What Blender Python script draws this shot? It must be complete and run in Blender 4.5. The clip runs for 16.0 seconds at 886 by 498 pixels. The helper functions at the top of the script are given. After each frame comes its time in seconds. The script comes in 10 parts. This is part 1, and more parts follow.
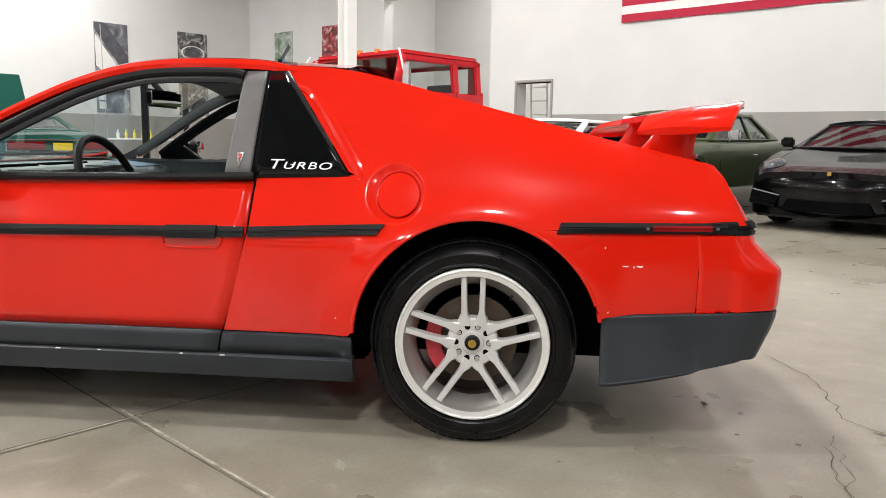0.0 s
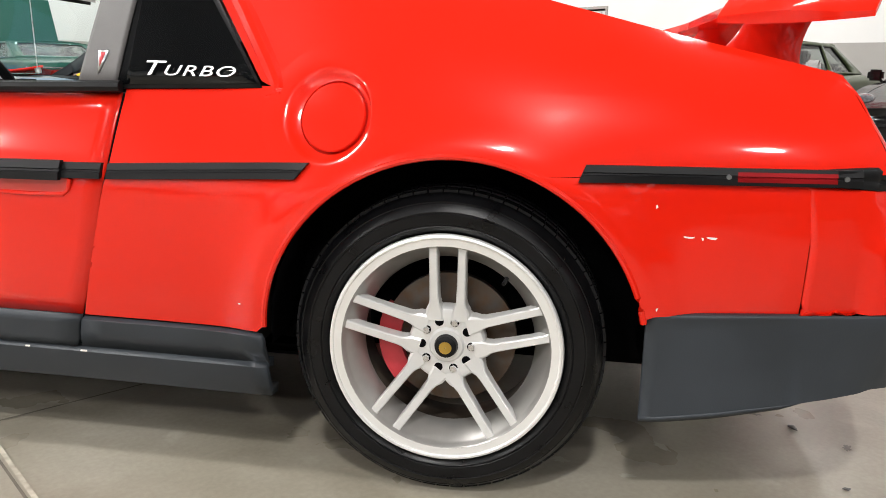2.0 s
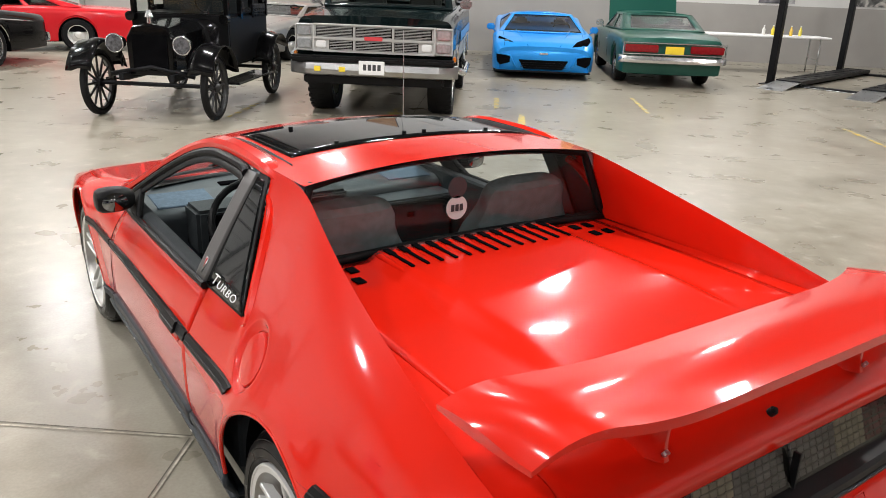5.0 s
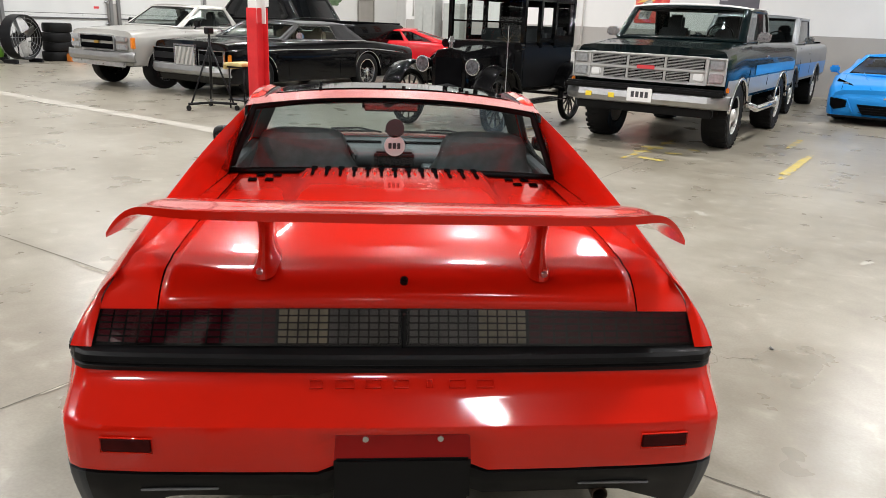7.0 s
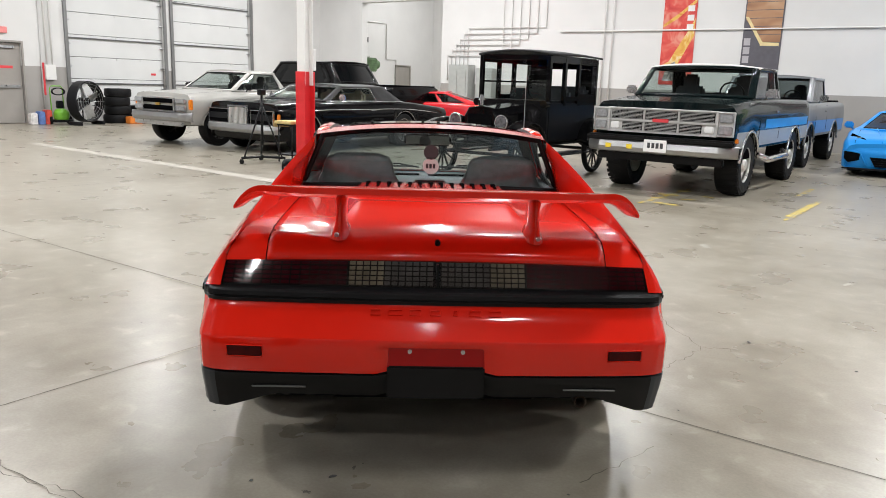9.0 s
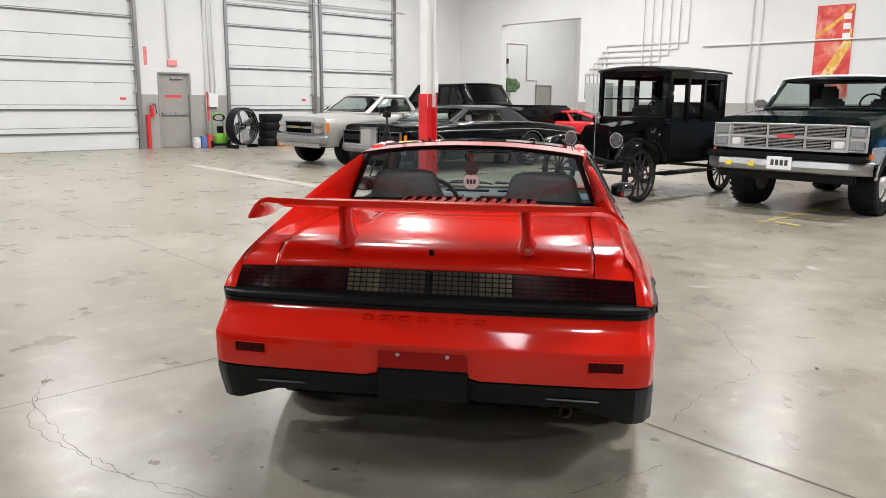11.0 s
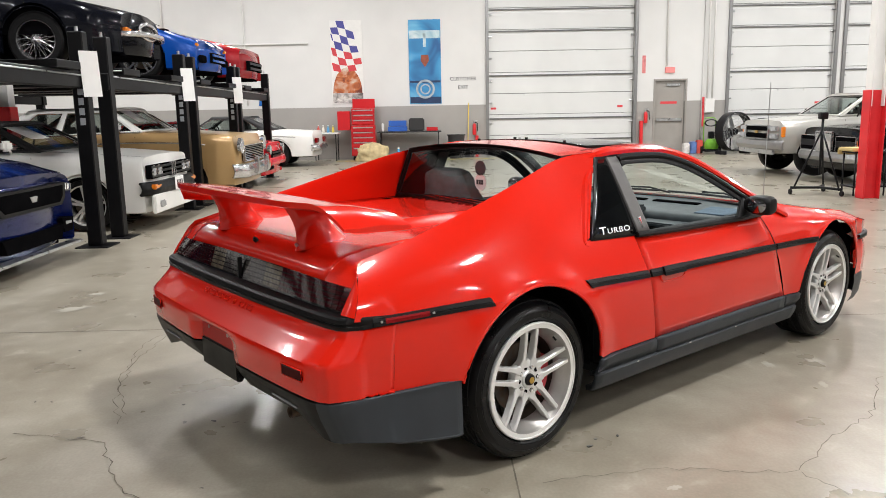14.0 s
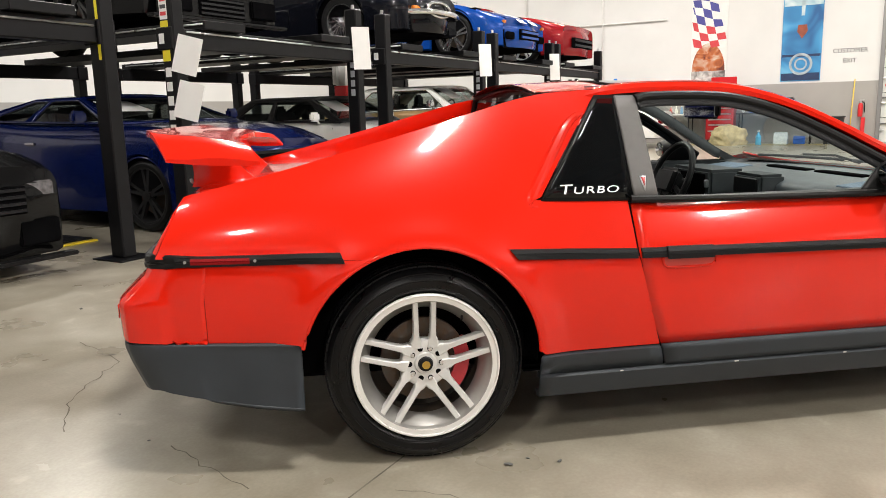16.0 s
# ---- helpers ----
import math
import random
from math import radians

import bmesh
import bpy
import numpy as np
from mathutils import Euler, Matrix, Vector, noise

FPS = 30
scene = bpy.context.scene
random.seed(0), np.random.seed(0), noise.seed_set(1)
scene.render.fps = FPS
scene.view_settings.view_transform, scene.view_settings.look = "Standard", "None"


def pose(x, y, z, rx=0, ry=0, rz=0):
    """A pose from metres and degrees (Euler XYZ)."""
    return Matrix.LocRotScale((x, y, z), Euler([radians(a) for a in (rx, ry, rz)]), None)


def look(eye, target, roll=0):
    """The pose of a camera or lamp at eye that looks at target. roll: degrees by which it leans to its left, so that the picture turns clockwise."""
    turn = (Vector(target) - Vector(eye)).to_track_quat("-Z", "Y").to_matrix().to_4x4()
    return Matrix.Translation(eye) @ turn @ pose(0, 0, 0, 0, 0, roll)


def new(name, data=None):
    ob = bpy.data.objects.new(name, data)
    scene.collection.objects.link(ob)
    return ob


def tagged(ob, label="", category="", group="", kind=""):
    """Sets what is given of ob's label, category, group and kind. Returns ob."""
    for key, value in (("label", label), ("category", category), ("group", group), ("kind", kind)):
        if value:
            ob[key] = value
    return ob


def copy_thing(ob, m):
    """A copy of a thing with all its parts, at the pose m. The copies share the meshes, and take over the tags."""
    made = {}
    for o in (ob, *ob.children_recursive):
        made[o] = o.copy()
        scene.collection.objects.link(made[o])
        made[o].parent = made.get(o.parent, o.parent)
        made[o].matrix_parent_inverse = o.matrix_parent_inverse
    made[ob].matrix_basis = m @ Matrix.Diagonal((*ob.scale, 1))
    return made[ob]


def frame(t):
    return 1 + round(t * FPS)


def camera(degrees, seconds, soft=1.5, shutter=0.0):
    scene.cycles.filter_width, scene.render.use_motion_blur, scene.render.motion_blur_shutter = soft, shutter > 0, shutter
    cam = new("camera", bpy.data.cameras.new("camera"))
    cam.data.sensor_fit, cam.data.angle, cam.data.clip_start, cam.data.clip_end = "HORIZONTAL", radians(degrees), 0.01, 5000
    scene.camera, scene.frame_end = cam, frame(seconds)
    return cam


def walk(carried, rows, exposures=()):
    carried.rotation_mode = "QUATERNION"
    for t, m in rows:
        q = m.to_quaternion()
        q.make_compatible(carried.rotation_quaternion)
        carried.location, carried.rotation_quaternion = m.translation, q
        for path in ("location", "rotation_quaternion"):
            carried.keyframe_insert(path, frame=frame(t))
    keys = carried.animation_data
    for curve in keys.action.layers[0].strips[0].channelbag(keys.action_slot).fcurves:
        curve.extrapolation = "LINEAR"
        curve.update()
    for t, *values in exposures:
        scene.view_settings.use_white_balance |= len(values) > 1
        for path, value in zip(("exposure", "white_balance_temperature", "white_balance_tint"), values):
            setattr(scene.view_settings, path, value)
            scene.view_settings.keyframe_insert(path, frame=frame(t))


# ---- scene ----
cam = camera(60.6, 16.0, soft=0.9)
PATH = [
    (0, (-2.973, -0.091, 0.904), (-1.001, 0.074, 0.618), 1.0),
    (0.5, (-2.574, -0.158, 0.815), (-0.602, 0.004, 0.523), 1.1),
    (1, (-2.253, -0.146, 0.746), (-0.289, 0.037, 0.418), 1.1),
    (1.5, (-2.103, -0.155, 0.74), (-0.155, 0.065, 0.346), 1.2),
    (2, (-2.175, -0.195, 0.824), (-0.247, 0.091, 0.377), 1.5),
    (2.5, (-2.427, -0.352, 1.134), (-0.544, 0.088, 0.624), 1.3),
    (3, (-2.535, -0.521, 1.518), (-0.729, 0.101, 0.926), 1.8),
    (3.5, (-2.492, -0.752, 1.667), (-0.785, 0.084, 1.044), 2.1),
    (4, (-2.247, -1.007, 1.703), (-0.699, 0.081, 1.056), 2.2),
    (4.2, (-2.098, -1.092, 1.7), (-0.626, 0.094, 1.046), 2.1),
    (6.3, (-0.305, -2.132, 1.546), (0.069, -0.274, 0.909), 2.6),
    (6.5, (-0.206, -2.232, 1.519), (0.098, -0.357, 0.895), 2.5),
    (7, (-0.074, -2.463, 1.455), (0.107, -0.558, 0.874), 2.3),
    (7.5, (-0.067, -2.702, 1.422), (0.055, -0.776, 0.895), 2.0),
    (8, (-0.114, -2.925, 1.375), (-0.003, -0.985, 0.901), 1.9),
    (8.2, (-0.112, -3.016, 1.366), (0, -1.073, 0.904), 2.0),
    (10.5, (0.082, -3.375, 1.394), (-0.059, -1.418, 1.007), 0.8),
    (11, (0.461, -3.367, 1.377), (0.155, -1.428, 0.995), 0.5),
    (11.5, (0.895, -3.309, 1.351), (0.39, -1.411, 0.972), 0.2),
    (12, (1.306, -3.196, 1.326), (0.585, -1.369, 0.954), 0.2),
    (12.5, (1.708, -3.037, 1.325), (0.785, -1.303, 0.951), -0.5),
    (13, (2.095, -2.758, 1.32), (0.966, -1.149, 0.951), -0.5),
    (13.5, (2.423, -2.4, 1.318), (1.082, -0.961, 0.955), -0.8),
    (14, (2.726, -1.965, 1.314), (1.191, -0.734, 0.958), -1.1),
    (14.5, (2.961, -1.482, 1.305), (1.257, -0.496, 0.954), -1.2),
    (15, (3.083, -0.972, 1.273), (1.256, -0.238, 0.921), -1.3),
    (15.5, (3.129, -0.54, 1.217), (1.223, -0.049, 0.858), -1.4),
    (16, (2.999, -0.275, 1.076), (1.054, 0.022, 0.714), -1.5),
]
EXPOSURES = [(0.0, 0.12, 6520, 10), (1.0, 0.28, 6500, 10), (2.0, 0.46, 6500, 10), (3.0, 0.4, 6500, 10), (4.0, 0.05, 6500, 10), (6.5, -0.15, 6450, 10), (10.5, -0.17, 6300, 10),
             (13.0, -0.17, 6300, 10), (14.0, -0.1, 6480, 10), (15.0, -0.02, 6580, 10), (16.0, 0.14, 6850, 10)]
walk(cam, [(t, look(eye, target, roll)) for t, eye, target, roll in PATH], EXPOSURES)

# ---- world and light ----
G = pose(0, 0, 0, 0, 0, -38.2)          # the hall's grid: a along local x, b along local y


def at(a, b, z=0, rot=0):
    return G @ pose(a, b, z, 0, 0, rot)


world = bpy.data.worlds.new("world")
scene.world = world
world.use_nodes = True
world.node_tree.nodes["Background"].inputs[0].default_value = (0.8, 0.9, 1.0, 1)
world.node_tree.nodes["Background"].inputs[1].default_value = 0.05
scene.view_settings.exposure = 0.0

LAMP_Z = 6.6
LAMPS = [(a, b) for b in (-9.5, -3.6, 2.3, 8.2, 14.1) for a in (-14.8, -10.2, -4.4, 1.4, 7.2)
         if (a, b) not in ((1.4, -3.6), (7.2, -3.6), (-4.4, -3.6), (7.2, 14.1))]
lamp_data = bpy.data.lights.new("high_bay", "AREA")
lamp_data.shape, lamp_data.size, lamp_data.size_y = "RECTANGLE", 0.62, 0.30
lamp_data.energy, lamp_data.color = 268, (1.0, 0.985, 0.968)
bright_data = lamp_data.copy()
bright_data.energy = 420
key_data = lamp_data.copy()
key_data.energy = 345
rear_data = lamp_data.copy()
rear_data.energy = 150
for a, b in LAMPS:
    lamp = new("high_bay_lamp", key_data if (a, b) == (1.4, 2.3) else bright_data if b > 14 and a < -8 else rear_data if b < -9 and a > 5 else lamp_data)
    lamp.matrix_world = at(a, b, LAMP_Z - 0.03)
dim_data = lamp_data.copy()
dim_data.energy = 310
low_data = lamp_data.copy()
low_data.energy = 60
faint_data = low_data.copy()
faint_data.energy = 15
# the last lamp is unseen, added only to brighten the far corner walls
for a, b, data in ((3.25, -2.05, low_data), (1.3, -1.65, faint_data), (-4.4, -3.6, dim_data), (4.7, 16.4, lamp_data)):
    LAMPS.append((a, b))
    lamp = new("high_bay_lamp", data)
    lamp.matrix_world = at(a, b, LAMP_Z - 0.03)

# ---- materials ----


def rgb(c):
    return (*c, 1.0)


def mat(name, color, rough=0.5, metal=0.0, coat=0.0, vary=0.0, scale=8.0, bump=0.0, bscale=60.0, color2=None,
        rvary=0.0, trans=0.0, emit=0.0, spec=0.5):
    """A principled material with noise in colour, gloss and relief at two scales."""
    m = bpy.data.materials.new(name)
    m.use_nodes = True
    nt = m.node_tree
    p = nt.nodes["Principled BSDF"]
    p.inputs["Base Color"].default_value = rgb(color)
    p.inputs["Roughness"].default_value = rough
    p.inputs["Metallic"].default_value = metal
    p.inputs["Coat Weight"].default_value = coat
    p.inputs["Coat Roughness"].default_value = 0.04
    p.inputs["Transmission Weight"].default_value = trans
    p.inputs["Specular IOR Level"].default_value = spec
    if emit:
        p.inputs["Emission Color"].default_value = rgb(color)
        p.inputs["Emission Strength"].default_value = emit
    if vary or color2 or bump or rvary:
        tc = nt.nodes.new("ShaderNodeTexCoord")
        n1 = nt.nodes.new("ShaderNodeTexNoise")
        n1.inputs["Scale"].default_value = scale
        n1.inputs["Detail"].default_value = 8
        nt.links.new(tc.outputs["Object"], n1.inputs["Vector"])
        if vary or color2:
            ramp = nt.nodes.new("ShaderNodeValToRGB")
            ramp.color_ramp.elements[0].position, ramp.color_ramp.elements[1].position = 0.32, 0.68
            lo = [max(0, c * (1 - vary)) for c in color]
            hi = color2 or [min(1, c * (1 + vary)) for c in color]
            ramp.color_ramp.elements[0].color, ramp.color_ramp.elements[1].color = rgb(lo), rgb(hi)
            nt.links.new(n1.outputs["Fac"], ramp.inputs["Fac"])
            nt.links.new(ramp.outputs["Color"], p.inputs["Base Color"])
        if rvary:
            mr = nt.nodes.new("ShaderNodeMapRange")
            mr.inputs["From Min"].default_value, mr.inputs["From Max"].default_value = 0.3, 0.7
            mr.inputs["To Min"].default_value, mr.inputs["To Max"].default_value = max(0.02, rough - rvary), rough + rvary
            nt.links.new(n1.outputs["Fac"], mr.inputs["Value"])
            nt.links.new(mr.outputs["Result"], p.inputs["Roughness"])
        if bump:
            n2 = nt.nodes.new("ShaderNodeTexNoise")
            n2.inputs["Scale"].default_value = bscale
            n2.inputs["Detail"].default_value = 4
            nt.links.new(tc.outputs["Object"], n2.inputs["Vector"])
            b = nt.nodes.new("ShaderNodeBump")
            b.inputs["Strength"].default_value, b.inputs["Distance"].default_value = bump, 0.01
            nt.links.new(n2.outputs["Fac"], b.inputs["Height"])
            nt.links.new(b.outputs["Normal"], p.inputs["Normal"])
    return m


def glass(name, tint, rough=0.0):
    """A thin pane: clear or tinted, with a mirror sheen that grows at grazing angles."""
    m = bpy.data.materials.new(name)
    m.use_nodes = True
    nt = m.node_tree
    nt.nodes.clear()
    out = nt.nodes.new("ShaderNodeOutputMaterial")
    mix, tr, gl, lw = (nt.nodes.new("ShaderNode" + k) for k in ("MixShader", "BsdfTransparent", "BsdfGlossy", "LayerWeight"))
    tr.inputs["Color"].default_value = rgb(tint)
    gl.inputs["Roughness"].default_value = rough
    up, sheen = nt.nodes.new("ShaderNodeMath"), nt.nodes.new("ShaderNodeMath")
    up.operation, sheen.operation = "POWER", "MULTIPLY_ADD"
    up.inputs[1].default_value, sheen.inputs[1].default_value, sheen.inputs[2].default_value = 4.0, 0.75, 0.05
    nt.links.new(lw.outputs["Facing"], up.inputs[0])
    nt.links.new(up.outputs[0], sheen.inputs[0])
    nt.links.new(sheen.outputs[0], mix.inputs[0])
    nt.links.new(tr.outputs[0], mix.inputs[1])
    nt.links.new(gl.outputs[0], mix.inputs[2])
    nt.links.new(mix.outputs[0], out.inputs["Surface"])
    return m


def paint(name, color, rough=0.3, metal=0.0):
    dark = max(color) < 0.03
    return mat(name, color, rough, metal, coat=0.36 if dark else 0.3, vary=0.04, scale=3.0, bump=0.006 if dark else 0.015, bscale=220, spec=0.05 if dark else 0.2)


def concrete():
    m = mat("polished_concrete", (0.30, 0.275, 0.235), 0.3)
    nt = m.node_tree
    p = nt.nodes["Principled BSDF"]
    tc = nt.nodes.new("ShaderNodeTexCoord")

    def noise_node(scale, detail, dist=0.0):
        n = nt.nodes.new("ShaderNodeTexNoise")
        n.inputs["Scale"].default_value, n.inputs["Detail"].default_value, n.inputs["Distortion"].default_value = scale, detail, dist
        nt.links.new(tc.outputs["Object"], n.inputs["Vector"])
        return n

    big, mid, fine, stain = noise_node(0.5, 3), noise_node(2.2, 5), noise_node(80, 5), noise_node(6.5, 7, 0.4)

    def maths(op, x, y):
        n = nt.nodes.new("ShaderNodeMath")
        n.operation = op
        for k, v in enumerate((x, y)):
            if isinstance(v, float):
                n.inputs[k].default_value = v
            else:
                nt.links.new(v, n.inputs[k])
        return n.outputs[0]

    tone = maths("ADD", maths("MULTIPLY", big.outputs["Fac"], 0.42), maths("MULTIPLY", mid.outputs["Fac"], 0.36))
    tone = maths("ADD", tone, maths("MULTIPLY", stain.outputs["Fac"], 0.24))
    ramp = nt.nodes.new("ShaderNodeValToRGB")
    e = ramp.color_ramp.elements
    e[0].position, e[0].color = 0.36, rgb((0.235, 0.205, 0.155))
    e[1].position, e[1].color = 0.68, rgb((0.455, 0.422, 0.352))
    k = e.new(0.5)
    k.color = rgb((0.330, 0.298, 0.236))
    nt.links.new(tone, ramp.inputs["Fac"])
    speck = nt.nodes.new("ShaderNodeMixRGB")
    speck.blend_type = "MULTIPLY"
    speck.inputs[0].default_value = 0.3
    nt.links.new(ramp.outputs[0], speck.inputs[1])
    nt.links.new(fine.outputs["Fac"], speck.inputs[2])
    # pale trowel blooms
    bloom = nt.nodes.new("ShaderNodeMapRange")
    bloom.inputs["From Min"].default_value, bloom.inputs["From Max"].default_value = 0.62, 0.74
    nt.links.new(stain.outputs["Fac"], bloom.inputs["Value"])
    pale = nt.nodes.new("ShaderNodeMixRGB")
    pale.inputs[2].default_value = rgb((0.47, 0.44, 0.37))
    nt.links.new(maths("MULTIPLY", bloom.outputs["Result"], 0.4), pale.inputs[0])
    nt.links.new(speck.outputs[0], pale.inputs[1])
    nt.links.new(pale.outputs[0], p.inputs["Base Color"])
    mr = nt.nodes.new("ShaderNodeMapRange")
    mr.inputs["From Min"].default_value, mr.inputs["From Max"].default_value = 0.0, 1.0
    mr.inputs["To Min"].default_value, mr.inputs["To Max"].default_value = 0.24, 0.33
    nt.links.new(mid.outputs["Fac"], mr.inputs["Value"])
    nt.links.new(mr.outputs["Result"], p.inputs["Roughness"])
    b = nt.nodes.new("ShaderNodeBump")
    b.inputs["Strength"].default_value, b.inputs["Distance"].default_value = 0.03, 0.01
    nt.links.new(fine.outputs["Fac"], b.inputs["Height"])
    nt.links.new(b.outputs["Normal"], p.inputs["Normal"])
    return m


M_FLOOR = concrete()
M_WALL = mat("white_wall_paint", (0.65, 0.645, 0.63), 0.6, vary=0.03, scale=1.2, bump=0.12, bscale=40)
M_BAND = mat("grey_wall_paint", (0.33, 0.315, 0.295), 0.55, vary=0.05, scale=1.5, bump=0.12, bscale=40)
M_CEIL = mat("grey_ceiling_deck", (0.15, 0.147, 0.142), 0.7, vary=0.05, scale=1.0)
M_STEELW = mat("white_painted_steel", (0.74, 0.73, 0.71), 0.45, vary=0.04, scale=2)
M_DOORW = mat("white_door_panel", (0.65, 0.655, 0.645), 0.42, vary=0.03, scale=1.5, bump=0.05, bscale=25)
# darkened steel: the shadow side of the door struts is in this colour
M_STRUT = mat("shaded_steel_strut", (0.16, 0.16, 0.16), 0.45, 0.6, vary=0.1)
M_GREYD = mat("taupe_door_paint", (0.30, 0.28, 0.255), 0.5, vary=0.05, scale=3)
M_DARKL = mat("dark_seal", (0.09, 0.088, 0.085), 0.6, vary=0.2)
M_REDP = mat("red_post_paint", (0.62, 0.02, 0.025), 0.38, vary=0.12, scale=4, rvary=0.1)
M_BLACKM = mat("black_powder_coat", (0.006, 0.0065, 0.008), 0.38, vary=0.2, scale=6, bump=0.05, bscale=150, spec=0.22)
M_BUMPERC = mat("worn_bumper_chrome", (0.34, 0.34, 0.34), 0.4, 0.95, vary=0.1, rvary=0.1, scale=8)
M_CHROME = mat("chrome", (0.66, 0.66, 0.67), 0.15, 0.92, rvary=0.05, scale=12)
M_STEEL = mat("galvanised_steel", (0.55, 0.56, 0.57), 0.35, 1.0, vary=0.12, scale=14, rvary=0.1)
M_ALU = mat("machined_silver_paint", (0.72, 0.715, 0.69), 0.34, 0.55, vary=0.05, scale=20, rvary=0.08, bump=0.02, bscale=90)
M_RUBBER = mat("tyre_rubber", (0.007, 0.007, 0.0075), 0.55, vary=0.25, scale=18, bump=0.12, bscale=160, rvary=0.12, spec=0.16)
M_PLASTIC = mat("black_plastic", (0.007, 0.007, 0.0075), 0.42, vary=0.15, scale=10, rvary=0.08, spec=0.16)
# near-black without gloss; in hollows their shade is put into this colour
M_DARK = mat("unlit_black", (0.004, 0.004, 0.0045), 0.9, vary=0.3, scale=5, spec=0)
M_CABIN = mat("charcoal_trim", (0.030, 0.034, 0.037), 0.6, vary=0.2, scale=12, bump=0.1, bscale=200, spec=0.2)
M_CLOTH = mat("grey_seat_cloth", (0.27, 0.31, 0.32), 0.9, vary=0.15, scale=30, bump=0.3, bscale=400, spec=0.1)
M_YELLOW = mat("worn_yellow_paint", (0.62, 0.46, 0.05), 0.4, vary=0.1, scale=7, color2=(0.34, 0.31, 0.24))
M_YELLOW.node_tree.nodes["Color Ramp"].color_ramp.elements[0].position = 0.44
M_YELLOW.node_tree.nodes["Color Ramp"].color_ramp.elements[1].position = 0.54
M_YFRESH = mat("bright_yellow_floor_paint", (0.70, 0.53, 0.04), 0.45, vary=0.15, scale=9, color2=(0.42, 0.36, 0.2))
M_YSIGN = mat("clean_yellow_paint", (0.78, 0.58, 0.03), 0.45, vary=0.05, scale=5)
M_WPAINT = mat("worn_white_line", (0.41, 0.38, 0.325), 0.4, vary=0.06, scale=6)
M_CRACK = mat("dark_joint", (0.14, 0.125, 0.1), 0.9, vary=0.4, scale=9)
M_CHALK = mat("pale_joint_filler", (0.42, 0.385, 0.31), 0.8, vary=0.35, scale=22)
M_WHITE = mat("white_gloss", (0.78, 0.78, 0.77), 0.4, vary=0.03)
M_PAPER = mat("white_paper", (0.8, 0.8, 0.79), 0.7, vary=0.02)
M_INK = mat("dark_ink", (0.05, 0.05, 0.055), 0.6, vary=0.1)
M_SIGNRED = mat("sign_red", (0.65, 0.05, 0.06), 0.5, vary=0.05)
M_AMBER = mat("amber_lens", (0.75, 0.22, 0.02), 0.15, coat=1.0, vary=0.1, scale=30)
M_REDLENS = mat("red_lens", (0.20, 0.005, 0.008), 0.15, coat=0.2, vary=0.2, scale=40)
M_LENS = mat("headlight_lens", (0.36, 0.37, 0.38), 0.1, 0.3, coat=0.6, vary=0.2, scale=30)
G_CLEAR = glass("clear_glass", (0.72, 0.78, 0.76))
G_TINT = glass("tinted_glass", (0.38, 0.42, 0.42))
G_DARK = mat("dark_tinted_glass", (0.003, 0.0035, 0.004), 0.03, vary=0.2, spec=0.3)

# ---- mesh helpers ----


def part(name, bm, material, parent=None, label="", smooth=30):
    """Links a bmesh as one mesh object under a thing or a part."""
    me = bpy.data.meshes.new(name)
    if smooth is not None:
        for f in bm.faces:
            f.smooth = True
        for e in bm.edges:
            if len(e.link_faces) == 2 and e.calc_face_angle(0) > radians(smooth):
                e.smooth = False
    bm.to_mesh(me)
    bm.free()
    for m in (material if isinstance(material, (list, tuple)) else [material]):
        me.materials.append(m)
    ob = new(name, me)
    if parent:
        ob.parent = parent
    if label:
        tagged(ob, label)
    return ob


def thing(name, m, label, category, group="", kind=""):
    ob = new(name)
    ob.empty_display_size = 0.2
    ob.matrix_basis = m
    return tagged(ob, label, category, group, kind)


def box(bm, x0, x1, y0, y1, z0, z1, bevel=0.0, seg=1, m=None, mi=0):
    r = bmesh.ops.create_cube(bm, size=1)
    mt = Matrix.Translation(((x0 + x1) / 2, (y0 + y1) / 2, (z0 + z1) / 2)) @ Matrix.Diagonal((x1 - x0, y1 - y0, z1 - z0, 1))
    bmesh.ops.transform(bm, matrix=(m @ mt) if m else mt, verts=r["verts"])
    fs = {f for v in r["verts"] for f in v.link_faces}
    for f in fs:
        f.material_index = mi
    if bevel:
        bmesh.ops.bevel(bm, geom=list({e for v in r["verts"] for e in v.link_edges}), offset=bevel, segments=seg, affect="EDGES", clamp_overlap=True)
    return bm


def boxes(rows, bevel=0.0, seg=1):
    bm = bmesh.new()
    for r in rows:
        box(bm, *r, bevel=bevel, seg=seg)
    return bm


def cyl(bm, p, q, r, r2=None, n=16, cap=True):
    """A cylinder or cone from p to q."""
    p, q = Vector(p), Vector(q)
    d = q - p
    m = Matrix.Translation((p + q) / 2) @ d.to_track_quat("Z", "Y").to_matrix().to_4x4()
    bmesh.ops.create_cone(bm, cap_ends=cap, segments=n, radius1=r, radius2=r if r2 is None else r2, depth=d.length, matrix=m)
    return bm


